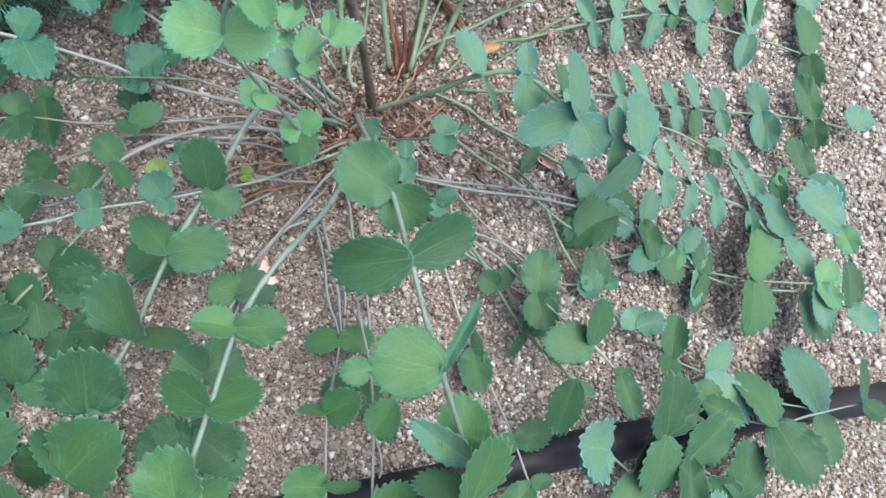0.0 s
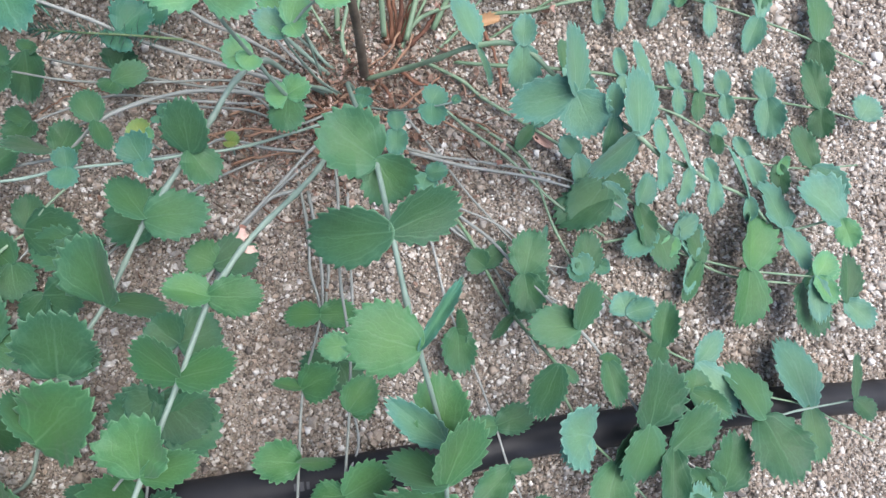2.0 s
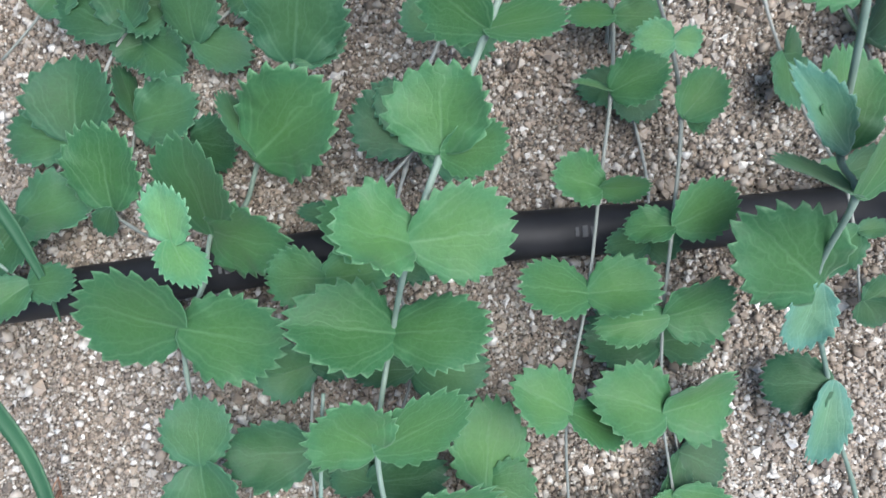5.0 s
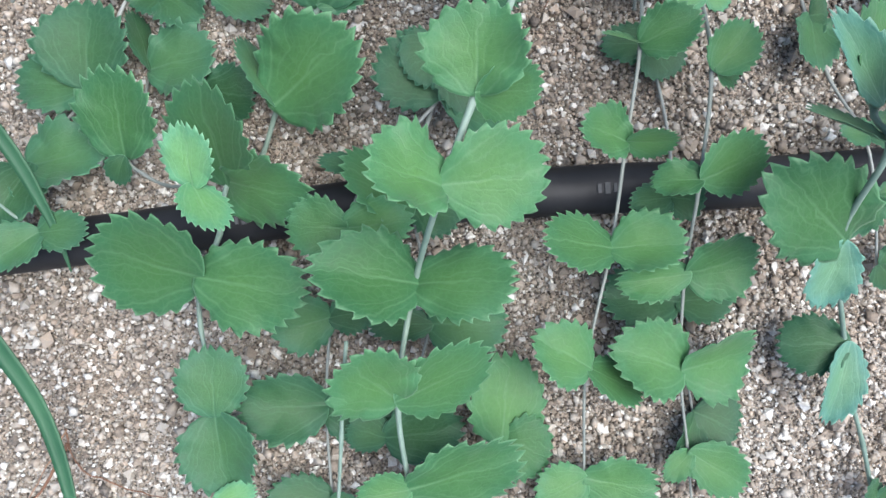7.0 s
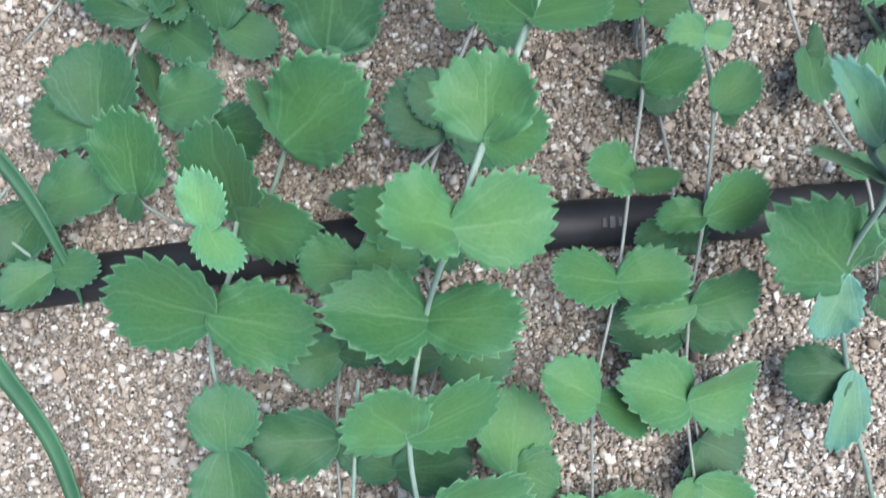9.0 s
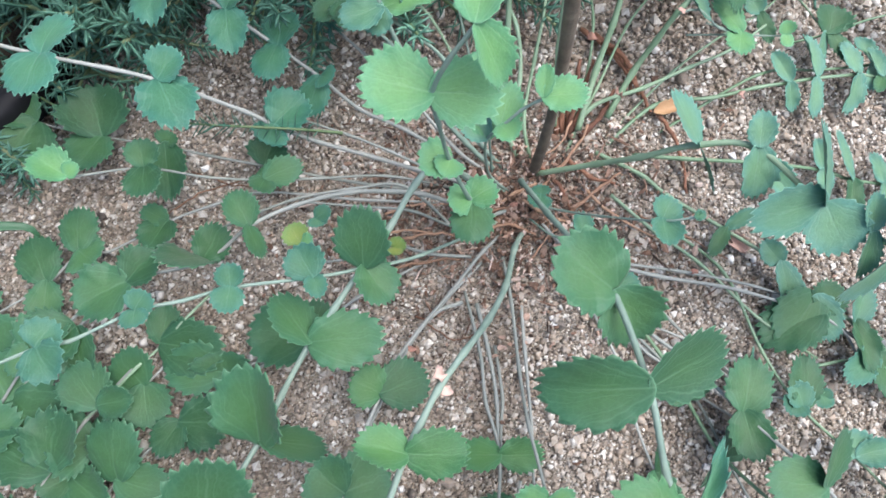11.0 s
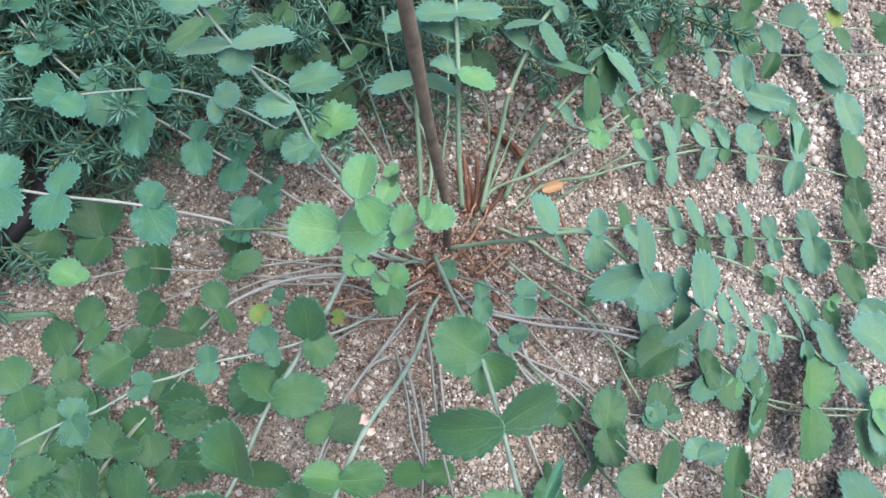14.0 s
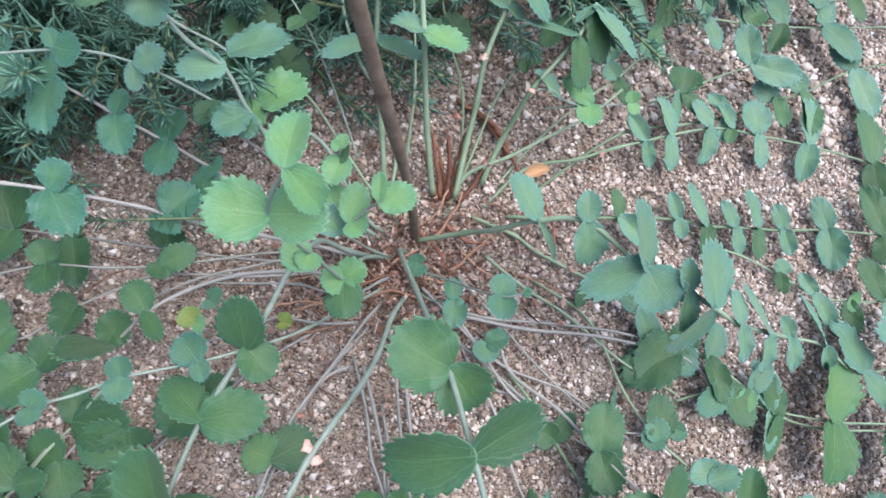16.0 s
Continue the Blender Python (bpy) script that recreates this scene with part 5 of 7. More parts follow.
leaf(s, 0.0802, 0.0610, 0.0350, 139, 11, -5, 18.5, 10.9, "p")
leaf(s, 0.0802, 0.0610, 0.0350, -105, 13, 4, 13.7, 12.6, "p")
leaf(s, 0.0627, 0.0602, 0.0410, 132, 10, 24, 17.2, 9.0, "w")
s = stem("g", 2.20, 1.30, (-0.0146, 0.0024, -0.0049), (-0.0331, 0.0108, 0.0100), (-0.0505, 0.0192, 0.0280), (-0.0620, 0.0280, 0.0460), (-0.0711, 0.0355, 0.0640), (-0.0782, 0.0456, 0.0800), (-0.0900, 0.0503, 0.0920), (-0.1004, 0.0593, 0.1061), (-0.1118, 0.0698, 0.1200), (-0.1211, 0.0837, 0.1300))
leaf(s, -0.0711, 0.0355, 0.0655, -156, -13, -6, 16.3, 14.0, "w")
leaf(s, -0.0711, 0.0355, 0.0655, -107, -32, 7, 10.9, 12.3, "w")
leaf(s, -0.0782, 0.0456, 0.0815, -173, 14, 5, 17.9, 13.7, "w")
leaf(s, -0.0782, 0.0456, 0.0815, -174, -26, -11, 13.9, 16.3, "w")
leaf(s, -0.1004, 0.0593, 0.1075, -84, -26, -5, 12.6, 14.8, "w")
leaf(s, -0.1004, 0.0593, 0.1075, 16, 2, -36, 26.7, 24.8, "w")
leaf(s, -0.1004, 0.0593, 0.1075, -170, -3, 41, 24.3, 23.1, "w")
leaf(s, -0.1118, 0.0698, 0.1215, 173, 7, -4, 16.8, 14.1, "w")
leaf(s, -0.1118, 0.0698, 0.1215, 17, 14, -0, 13.9, 11.9, "w")
leaf(s, -0.1118, 0.0698, 0.1215, -177, -18, 9, 9.6, 16.8, "w")
s = stem("g", 1.80, 1.20, (-0.0122, 0.0044, -0.0049), (-0.0283, 0.0149, 0.0080), (-0.0451, 0.0425, 0.0220), (-0.0723, 0.0555, 0.0342), (-0.0855, 0.0747, 0.0444), (-0.1098, 0.0858, 0.0520), (-0.1274, 0.1028, 0.0580), (-0.1393, 0.1179, 0.0620))
leaf(s, -0.0723, 0.0555, 0.0356, 20, 16, -13, 23.5, 21.6, "p")
leaf(s, -0.0723, 0.0555, 0.0356, -138, -15, 11, 12.3, 18.4, "p")
leaf(s, -0.0855, 0.0747, 0.0458, 19, 9, -19, 28.4, 21.9, "w")
leaf(s, -0.0855, 0.0747, 0.0458, -43, -62, -1, 10.4, 24.6, "g")
leaf(s, -0.1274, 0.1028, 0.0593, -129, 11, -4, 27.2, 11.4, "g")
leaf(s, -0.1274, 0.1028, 0.0593, 1, 18, 7, 12.3, 10.5, "g")
s = stem("g", 1.10, 0.80, (-0.0298, 0.0424, 0.0080), (-0.0369, 0.0616, 0.0160), (-0.0452, 0.0791, 0.0300), (-0.0538, 0.0924, 0.0460), (-0.0649, 0.1070, 0.0560), (-0.0754, 0.1208, 0.0640), (-0.0841, 0.1295, 0.0700))
leaf(s, -0.0538, 0.0924, 0.0470, 34, 21, -1, 8.9, 8.6, "g")
leaf(s, -0.0538, 0.0924, 0.0470, -131, 17, 16, 10.3, 9.1, "g")
leaf(s, -0.0649, 0.1070, 0.0570, 60, 21, -1, 11.5, 8.5, "g")
leaf(s, -0.0649, 0.1070, 0.0570, 8, 20, -21, 10.8, 12.0, "g")
s = stem("o", 1.80, 1.10, (-0.0274, 0.0053, -0.0061), (-0.0589, 0.0166, 0.0050), (-0.0797, 0.0234, 0.0080), (-0.0962, 0.0310, 0.0180), (-0.1143, 0.0400, 0.0248), (-0.1342, 0.0481, 0.0343), (-0.1454, 0.0544, 0.0360), (-0.1624, 0.0634, 0.0351), (-0.1846, 0.0723, 0.0380), (-0.2130, 0.0955, 0.0400), (-0.2350, 0.1219, 0.0400), (-0.2469, 0.1443, 0.0400))
leaf(s, -0.0962, 0.0310, 0.0193, -27, 28, -0, 6.2, 12.4, "c")
leaf(s, -0.0962, 0.0310, 0.0193, -111, -16, 7, 17.2, 13.8, "c")
leaf(s, -0.1143, 0.0400, 0.0262, -105, 12, 11, 17.4, 15.8, "c")
leaf(s, -0.1143, 0.0400, 0.0262, 86, -1, -11, 18.5, 15.6, "c")
leaf(s, -0.1342, 0.0481, 0.0357, -78, 5, 6, 19.9, 16.7, "c")
leaf(s, -0.1342, 0.0481, 0.0357, 67, 18, -13, 11.6, 10.8, "c")
leaf(s, -0.1624, 0.0634, 0.0365, -92, 7, 19, 26.2, 20.5, "c")
leaf(s, -0.1624, 0.0634, 0.0365, 127, -11, -3, 15.0, 15.2, "c")
leaf(s, -0.1846, 0.0723, 0.0393, -62, -16, -1, 19.3, 21.1, "c")
leaf(s, -0.1846, 0.0723, 0.0393, 105, 11, 3, 12.6, 15.0, "c")
leaf(s, -0.2130, 0.0955, 0.0413, 59, -13, 12, 17.1, 20.3, "c")
leaf(s, -0.2130, 0.0955, 0.0413, -110, 16, 10, 15.8, 19.4, "c")
leaf(s, -0.2350, 0.1219, 0.0413, -143, 20, 6, 13.7, 18.0, "c")
leaf(s, -0.2350, 0.1219, 0.0413, 2, 12, 8, 16.7, 18.3, "c")
s = stem("g", 1.50, 1.00, (-0.0094, 0.0028, -0.0046), (-0.0495, 0.0291, 0.0140), (-0.0665, 0.0417, 0.0300), (-0.0883, 0.0506, 0.0420), (-0.1065, 0.0576, 0.0500), (-0.1203, 0.0612, 0.0559), (-0.1344, 0.0631, 0.0600), (-0.1500, 0.0632, 0.0611), (-0.1776, 0.0603, 0.0600), (-0.1896, 0.0584, 0.0597), (-0.2115, 0.0559, 0.0600), (-0.2231, 0.0547, 0.0600), (-0.2372, 0.0537, 0.0600))
leaf(s, -0.0883, 0.0506, 0.0432, -121, 14, 15, 14.8, 12.9, "g")
leaf(s, -0.0883, 0.0506, 0.0432, -65, 16, 5, 16.9, 12.9, "g")
leaf(s, -0.1203, 0.0612, 0.0573, 5, 15, 8, 13.8, 13.7, "w")
leaf(s, -0.1203, 0.0612, 0.0573, -88, -16, -2, 13.1, 8.0, "w")
leaf(s, -0.1500, 0.0632, 0.0625, -25, 20, 20, 13.0, 14.3, "c")
leaf(s, -0.1500, 0.0632, 0.0625, 105, 24, -0, 8.0, 7.3, "c")
leaf(s, -0.1896, 0.0584, 0.0611, 175, 12, -5, 13.3, 16.9, "c")
leaf(s, -0.1896, 0.0584, 0.0611, -54, 5, -14, 16.0, 14.1, "c")
leaf(s, -0.2231, 0.0547, 0.0612, 116, 26, 6, 8.3, 16.4, "c")
leaf(s, -0.2231, 0.0547, 0.0612, -68, 10, -6, 13.0, 13.5, "c")
s = stem("o", 2.00, 1.30, (-0.0239, -0.0037, -0.0051), (-0.0519, -0.0013, 0.0040), (-0.0725, 0.0025, 0.0060), (-0.0956, 0.0057, 0.0100), (-0.1127, 0.0076, 0.0180), (-0.1230, 0.0089, 0.0260), (-0.1496, 0.0075, 0.0482), (-0.1654, 0.0082, 0.0530), (-0.1865, 0.0087, 0.0573), (-0.2042, 0.0104, 0.0600), (-0.2131, 0.0109, 0.0600), (-0.2295, 0.0111, 0.0600))
leaf(s, -0.1127, 0.0076, 0.0194, 51, 7, 5, 17.7, 19.1, "c")
leaf(s, -0.1127, 0.0076, 0.0194, -112, -26, -5, 8.8, 15.3, "c")
leaf(s, -0.1496, 0.0075, 0.0496, -59, 13, -11, 23.1, 20.6, "c")
leaf(s, -0.1496, 0.0075, 0.0496, 57, 20, 3, 13.1, 14.0, "c")
leaf(s, -0.1865, 0.0087, 0.0587, -93, 16, 8, 19.2, 18.5, "c")
leaf(s, -0.1865, 0.0087, 0.0587, 85, -6, -14, 18.7, 16.3, "c")
leaf(s, -0.2131, 0.0109, 0.0614, -73, 13, -3, 21.9, 24.8, "c")
leaf(s, -0.2131, 0.0109, 0.0614, 72, 7, 3, 17.2, 21.3, "c")
s = stem("o", 1.30, 0.90, (-0.0302, -0.0055, -0.0055), (-0.0644, -0.0050, 0.0040), (-0.0948, -0.0100, 0.0080), (-0.1151, -0.0140, 0.0120), (-0.1376, -0.0161, 0.0160), (-0.1595, -0.0165, 0.0220), (-0.1797, -0.0222, 0.0250), (-0.1851, -0.0240, 0.0260))
leaf(s, -0.1151, -0.0140, 0.0131, -103, 18, -11, 8.1, 10.9, "g")
leaf(s, -0.1151, -0.0140, 0.0131, 25, 13, 15, 16.6, 12.2, "g")
leaf(s, -0.1595, -0.0165, 0.0231, 100, 18, 4, 11.3, 12.9, "g")
leaf(s, -0.1595, -0.0165, 0.0231, -77, 13, 7, 15.1, 15.0, "g")
leaf(s, -0.1851, -0.0240, 0.0271, 158, 17, 15, 15.0, 14.8, "p")
leaf(s, -0.1851, -0.0240, 0.0271, 44, 24, 11, 6.6, 6.9, "p")
s = stem("o", 1.50, 0.90, (-0.0366, -0.0068, -0.0060), (-0.0772, -0.0076, 0.0000), (-0.1189, -0.0019, -0.0030), (-0.1450, 0.0022, -0.0060), (-0.1640, 0.0056, -0.0080), (-0.1939, 0.0105, -0.0140), (-0.2255, 0.0163, -0.0180), (-0.2531, 0.0219, -0.0200))
leaf(s, -0.1189, -0.0019, -0.0018, 76, 17, -4, 12.0, 19.2, "g")
leaf(s, -0.1189, -0.0019, -0.0018, -41, 5, 8, 9.2, 19.1, "g")
leaf(s, -0.1640, 0.0056, -0.0068, -74, 8, -3, 28.1, 17.6, "g")
leaf(s, -0.1640, 0.0056, -0.0068, 65, 18, -15, 6.8, 12.9, "g")
leaf(s, -0.1939, 0.0105, -0.0128, 110, 15, 5, 23.6, 29.6, "g")
leaf(s, -0.1939, 0.0105, -0.0128, -111, 14, 10, 19.9, 22.3, "g")
leaf(s, -0.2255, 0.0163, -0.0168, -110, 5, -12, 23.9, 30.4, "g")
leaf(s, -0.2255, 0.0163, -0.0168, 150, 12, -1, 19.0, 19.6, "g")
s = stem("o", 2.00, 1.10, (-0.0158, -0.0115, -0.0041), (-0.0357, -0.0171, 0.0100), (-0.0508, -0.0186, 0.0220), (-0.0626, -0.0195, 0.0250), (-0.0801, -0.0214, 0.0250), (-0.1005, -0.0273, 0.0220), (-0.1177, -0.0363, 0.0190), (-0.1359, -0.0488, 0.0073), (-0.1650, -0.0582, 0.0037), (-0.1854, -0.0769, -0.0060), (-0.2094, -0.1058, -0.0150), (-0.2186, -0.1285, -0.0180))
leaf(s, -0.1177, -0.0363, 0.0204, 119, 9, 9, 15.7, 13.6, "g")
leaf(s, -0.1177, -0.0363, 0.0204, -62, 0, -48, 14.9, 10.1, "g")
leaf(s, -0.1359, -0.0488, 0.0087, -103, 80, -6, 40.0, 18.5, "g")
leaf(s, -0.1359, -0.0488, 0.0087, 66, 13, 10, 16.6, 14.9, "g")
leaf(s, -0.1650, -0.0582, 0.0051, -147, -1, 7, 22.2, 24.4, "g")
leaf(s, -0.1650, -0.0582, 0.0051, 54, 10, -8, 16.4, 18.0, "g")
leaf(s, -0.1854, -0.0769, -0.0046, -142, 9, 7, 17.1, 25.3, "g")
leaf(s, -0.1854, -0.0769, -0.0046, -70, 5, 4, 24.7, 14.7, "g")
leaf(s, -0.2094, -0.1058, -0.0136, 126, 9, 5, 21.5, 27.0, "g")
leaf(s, -0.2094, -0.1058, -0.0136, -38, 14, 12, 22.7, 32.4, "g")
s = stem("g", 1.50, 1.00, (-0.0094, -0.0158, -0.0034), (-0.0498, -0.0452, 0.0280), (-0.0712, -0.0550, 0.0400), (-0.0878, -0.0607, 0.0450), (-0.1143, -0.0667, 0.0480), (-0.1277, -0.0730, 0.0530), (-0.1404, -0.0779, 0.0570), (-0.1577, -0.0891, 0.0600), (-0.1663, -0.0915, 0.0600), (-0.1810, -0.0998, 0.0620), (-0.1911, -0.1049, 0.0620), (-0.2044, -0.1090, 0.0620))
leaf(s, -0.0878, -0.0607, 0.0462, 126, 11, -7, 12.8, 14.6, "b")
leaf(s, -0.0878, -0.0607, 0.0462, -66, 20, -4, 9.2, 8.0, "b")
leaf(s, -0.1143, -0.0667, 0.0492, 99, 19, 9, 8.4, 9.5, "b")
leaf(s, -0.1143, -0.0667, 0.0492, -88, 20, -7, 11.3, 10.9, "b")
leaf(s, -0.1404, -0.0779, 0.0582, 61, 20, 11, 7.4, 9.6, "b")
leaf(s, -0.1404, -0.0779, 0.0582, -83, 18, 10, 7.4, 9.4, "b")
leaf(s, -0.1663, -0.0915, 0.0612, 62, 13, 7, 9.5, 12.7, "b")
leaf(s, -0.1663, -0.0915, 0.0612, -50, 11, 7, 12.5, 14.5, "b")
leaf(s, -0.1911, -0.1049, 0.0632, 71, 13, -9, 10.9, 12.4, "b")
leaf(s, -0.1911, -0.1049, 0.0632, -92, 16, 0, 10.9, 14.0, "b")
s = stem("o", 1.50, 0.90, (-0.0362, -0.0113, -0.0057), (-0.0764, -0.0166, 0.0040), (-0.1173, -0.0150, 0.0000), (-0.1394, -0.0209, -0.0050), (-0.1581, -0.0285, -0.0090), (-0.1821, -0.0426, -0.0130), (-0.1939, -0.0432, -0.0140), (-0.2058, -0.0568, -0.0170), (-0.2284, -0.0733, -0.0200), (-0.2450, -0.0853, -0.0220))
leaf(s, -0.1581, -0.0285, -0.0078, -108, 14, 11, 15.8, 16.7, "g")
leaf(s, -0.1581, -0.0285, -0.0078, 161, 10, -6, 12.5, 9.4, "g")
leaf(s, -0.1939, -0.0432, -0.0128, 99, 14, -3, 19.5, 16.4, "g")
leaf(s, -0.1939, -0.0432, -0.0128, -30, 18, -7, 12.1, 18.7, "g")
leaf(s, -0.2058, -0.0568, -0.0158, 120, 5, 3, 22.5, 18.2, "g")
leaf(s, -0.2058, -0.0568, -0.0158, -78, 9, -12, 20.3, 14.1, "g")
leaf(s, -0.2284, -0.0733, -0.0188, 130, 12, 6, 19.6, 21.7, "g")
leaf(s, -0.2284, -0.0733, -0.0188, -68, 7, 11, 19.5, 27.3, "g")
s = stem("o", 1.40, 0.90, (-0.0350, -0.0325, -0.0043), (-0.0739, -0.0590, 0.0060), (-0.0921, -0.0754, -0.0002), (-0.1250, -0.0912, -0.0040), (-0.1446, -0.0855, -0.0040), (-0.1503, -0.0913, -0.0060), (-0.1560, -0.0976, -0.0080), (-0.1740, -0.1200, -0.0140))
leaf(s, -0.0921, -0.0754, 0.0012, 180, 2, 1, 25.0, 26.3, "g")
leaf(s, -0.0921, -0.0754, 0.0012, 70, 16, 22, 15.7, 15.1, "g")
leaf(s, -0.1250, -0.0912, -0.0028, 100, 23, -8, 9.0, 24.0, "g")
leaf(s, -0.1250, -0.0912, -0.0028, 174, 5, -1, 24.3, 20.8, "g")
leaf(s, -0.1560, -0.0976, -0.0068, 141, 15, -21, 17.1, 20.9, "g")
leaf(s, -0.1560, -0.0976, -0.0068, -71, 13, -6, 17.5, 19.4, "g")
leaf(s, -0.1740, -0.1200, -0.0128, 25, 22, -1, 14.2, 17.8, "g")
leaf(s, -0.1740, -0.1200, -0.0128, -171, 16, -3, 17.2, 26.4, "g")
s = stem("g", 1.00, 0.70, (-0.0006, -0.0137, 0.0060), (0.0077, -0.0190, 0.0160), (0.0161, -0.0286, 0.0400), (0.0248, -0.0408, 0.0740), (0.0326, -0.0416, 0.0820))
leaf(s, 0.0248, -0.0408, 0.0750, 68, 15, 5, 8.5, 10.4, "b")
leaf(s, 0.0248, -0.0408, 0.0750, -88, 21, -3, 10.8, 11.2, "b")
leaf(s, 0.0326, -0.0416, 0.0830, -11, 39, 2, 3.3, 4.0, "b")
leaf(s, 0.0326, -0.0416, 0.0830, 86, 52, 14, 3.0, 3.0, "b")
s = stem("g", 1.00, 0.70, (-0.0039, -0.0203, 0.0060), (0.0047, -0.0297, 0.0140), (0.0147, -0.0307, 0.0200))
leaf(s, 0.0147, -0.0307, 0.0210, 101, 12, 9, 10.0, 9.1, "b")
leaf(s, 0.0147, -0.0307, 0.0210, -93, 13, 4, 14.4, 10.8, "b")
s = stem("g", 1.00, 0.70, (0.0010, -0.0038, 0.0060), (-0.0015, -0.0124, 0.0140))
leaf(s, -0.0015, -0.0124, 0.0150, 94, 28, -8, 4.6, 8.1, "b")
leaf(s, -0.0015, -0.0124, 0.0150, -102, 23, 2, 9.1, 10.5, "b")
s = stem("g", 1.00, 0.70, (0.0215, -0.0452, 0.0049), (0.0297, -0.0492, 0.0120))
leaf(s, 0.0297, -0.0492, 0.0130, -104, 23, -4, 10.0, 12.1, "b")
leaf(s, 0.0297, -0.0492, 0.0130, 15, 19, -13, 11.0, 10.5, "b")
s = stem("g", 1.00, 0.70, (-0.1018, -0.0356, 0.0100), (-0.0924, -0.0305, 0.0160))
leaf(s, -0.0924, -0.0305, 0.0170, 34, 27, -1, 7.6, 7.2, "b")
leaf(s, -0.0924, -0.0305, 0.0170, -67, 23, -6, 5.9, 7.7, "b")
s = stem("g", 1.00, 0.70, (-0.0917, -0.0452, 0.0140), (-0.0972, -0.0415, 0.0180))
leaf(s, -0.0972, -0.0415, 0.0190, 127, 19, -1, 8.8, 10.6, "y")
leaf(s, -0.0972, -0.0415, 0.0190, -21, 24, 15, 5.6, 8.8, "p")
s = stem("g", 1.00, 0.70, (-0.0593, -0.0441, 0.0100), (-0.0604, -0.0405, 0.0160))
leaf(s, -0.0604, -0.0405, 0.0170, 57, 28, 11, 5.3, 7.2, "y")
leaf(s, -0.0604, -0.0405, 0.0170, -79, 32, -5, 5.4, 5.9, "y")
s = stem("g", 2.00, 1.20, (-0.0088, -0.0070, -0.0039), (-0.0217, -0.0080, 0.0100), (-0.0316, -0.0198, 0.0360), (-0.0335, -0.0268, 0.0411), (-0.0443, -0.0241, 0.0700), (-0.0509, -0.0266, 0.1040), (-0.0535, -0.0240, 0.1129), (-0.0507, -0.0226, 0.1280), (-0.0454, -0.0193, 0.1387))
leaf(s, -0.0335, -0.0268, 0.0425, 33, 22, -3, 10.8, 13.1, "p")
leaf(s, -0.0335, -0.0268, 0.0425, -166, 15, -5, 10.3, 12.4, "p")
leaf(s, -0.0335, -0.0268, 0.0425, -90, 13, 12, 17.6, 16.0, "g")
leaf(s, -0.0443, -0.0241, 0.0714, -164, 17, -8, 12.0, 13.4, "p")
leaf(s, -0.0443, -0.0241, 0.0714, -105, 19, -7, 8.8, 10.3, "p")
leaf(s, -0.0535, -0.0240, 0.1143, 177, 6, -11, 20.0, 20.0, "p")
leaf(s, -0.0535, -0.0240, 0.1143, -6, 14, 29, 19.6, 18.3, "p")
leaf(s, -0.0454, -0.0193, 0.1401, 83, 5, -18, 18.3, 13.3, "p")
leaf(s, -0.0454, -0.0193, 0.1401, -41, -44, -3, 18.3, 11.6, "p")
s = stem("g", 1.40, 0.90, (-0.0090, -0.0062, -0.0040), (-0.0219, -0.0064, 0.0140), (-0.0282, -0.0103, 0.0400), (-0.0327, -0.0162, 0.0720), (-0.0296, -0.0156, 0.0800), (-0.0240, -0.0125, 0.0880), (-0.0195, -0.0126, 0.0954))
leaf(s, -0.0327, -0.0162, 0.0732, 103, 12, 16, 19.4, 15.3, "p")
leaf(s, -0.0327, -0.0162, 0.0732, 150, 16, 1, 14.0, 12.0, "w")
leaf(s, -0.0296, -0.0156, 0.0812, 80, 15, -2, 15.6, 11.4, "p")
leaf(s, -0.0296, -0.0156, 0.0812, -52, 17, -1, 7.3, 10.1, "p")
leaf(s, -0.0195, -0.0126, 0.0968, 89, 19, -13, 10.3, 5.9, "p")
leaf(s, -0.0195, -0.0126, 0.0968, 1, 13, 2, 13.7, 11.8, "p")
s = stem("g", 1.10, 0.80, (-0.0220, -0.0032, 0.0140), (-0.0297, 0.0048, 0.0500), (-0.0342, 0.0109, 0.0780), (-0.0342, 0.0123, 0.0840))
leaf(s, -0.0342, 0.0109, 0.0790, -103, 16, 2, 12.7, 11.4, "p")
leaf(s, -0.0342, 0.0109, 0.0790, -43, 33, 16, 4.1, 10.5, "g")
leaf(s, -0.0342, 0.0123, 0.0850, 55, 28, -1, 5.8, 5.2, "p")
leaf(s, -0.0342, 0.0123, 0.0850, 170, 31, -19, 4.0, 4.6, "p")
s = stem("g", 1.20, 1.00, (-0.0960, -0.2459, 0.0400), (-0.0954, -0.2613, 0.0380), (-0.0945, -0.2748, 0.0340), (-0.0934, -0.2962, 0.0280), (-0.0928, -0.3104, 0.0240))
s = stem("o", 1.70, 1.20, (-0.0097, -0.0209, -0.0031), (-0.0234, -0.0358, 0.0060), (-0.0365, -0.0549, 0.0100), (-0.0472, -0.0693, 0.0110), (-0.0577, -0.0852, 0.0100), (-0.0635, -0.1002, 0.0080))
s = stem("o", 1.50, 1.10, (-0.0173, -0.0750, 0.0045), (-0.0137, -0.0957, 0.0050), (-0.0141, -0.1059, 0.0050), (-0.0137, -0.1260, 0.0050))
s = stem("o", 1.60, 1.10, (0.0124, -0.0292, 0.0060), (0.0251, -0.0480, 0.0080), (0.0405, -0.0712, 0.0090), (0.0540, -0.0807, 0.0090), (0.0675, -0.0902, 0.0090))
s = stem("o", 1.40, 1.00, (0.0014, -0.0220, 0.0060), (0.0347, -0.0566, 0.0080), (0.0671, -0.0712, 0.0080), (0.0955, -0.0925, 0.0050))
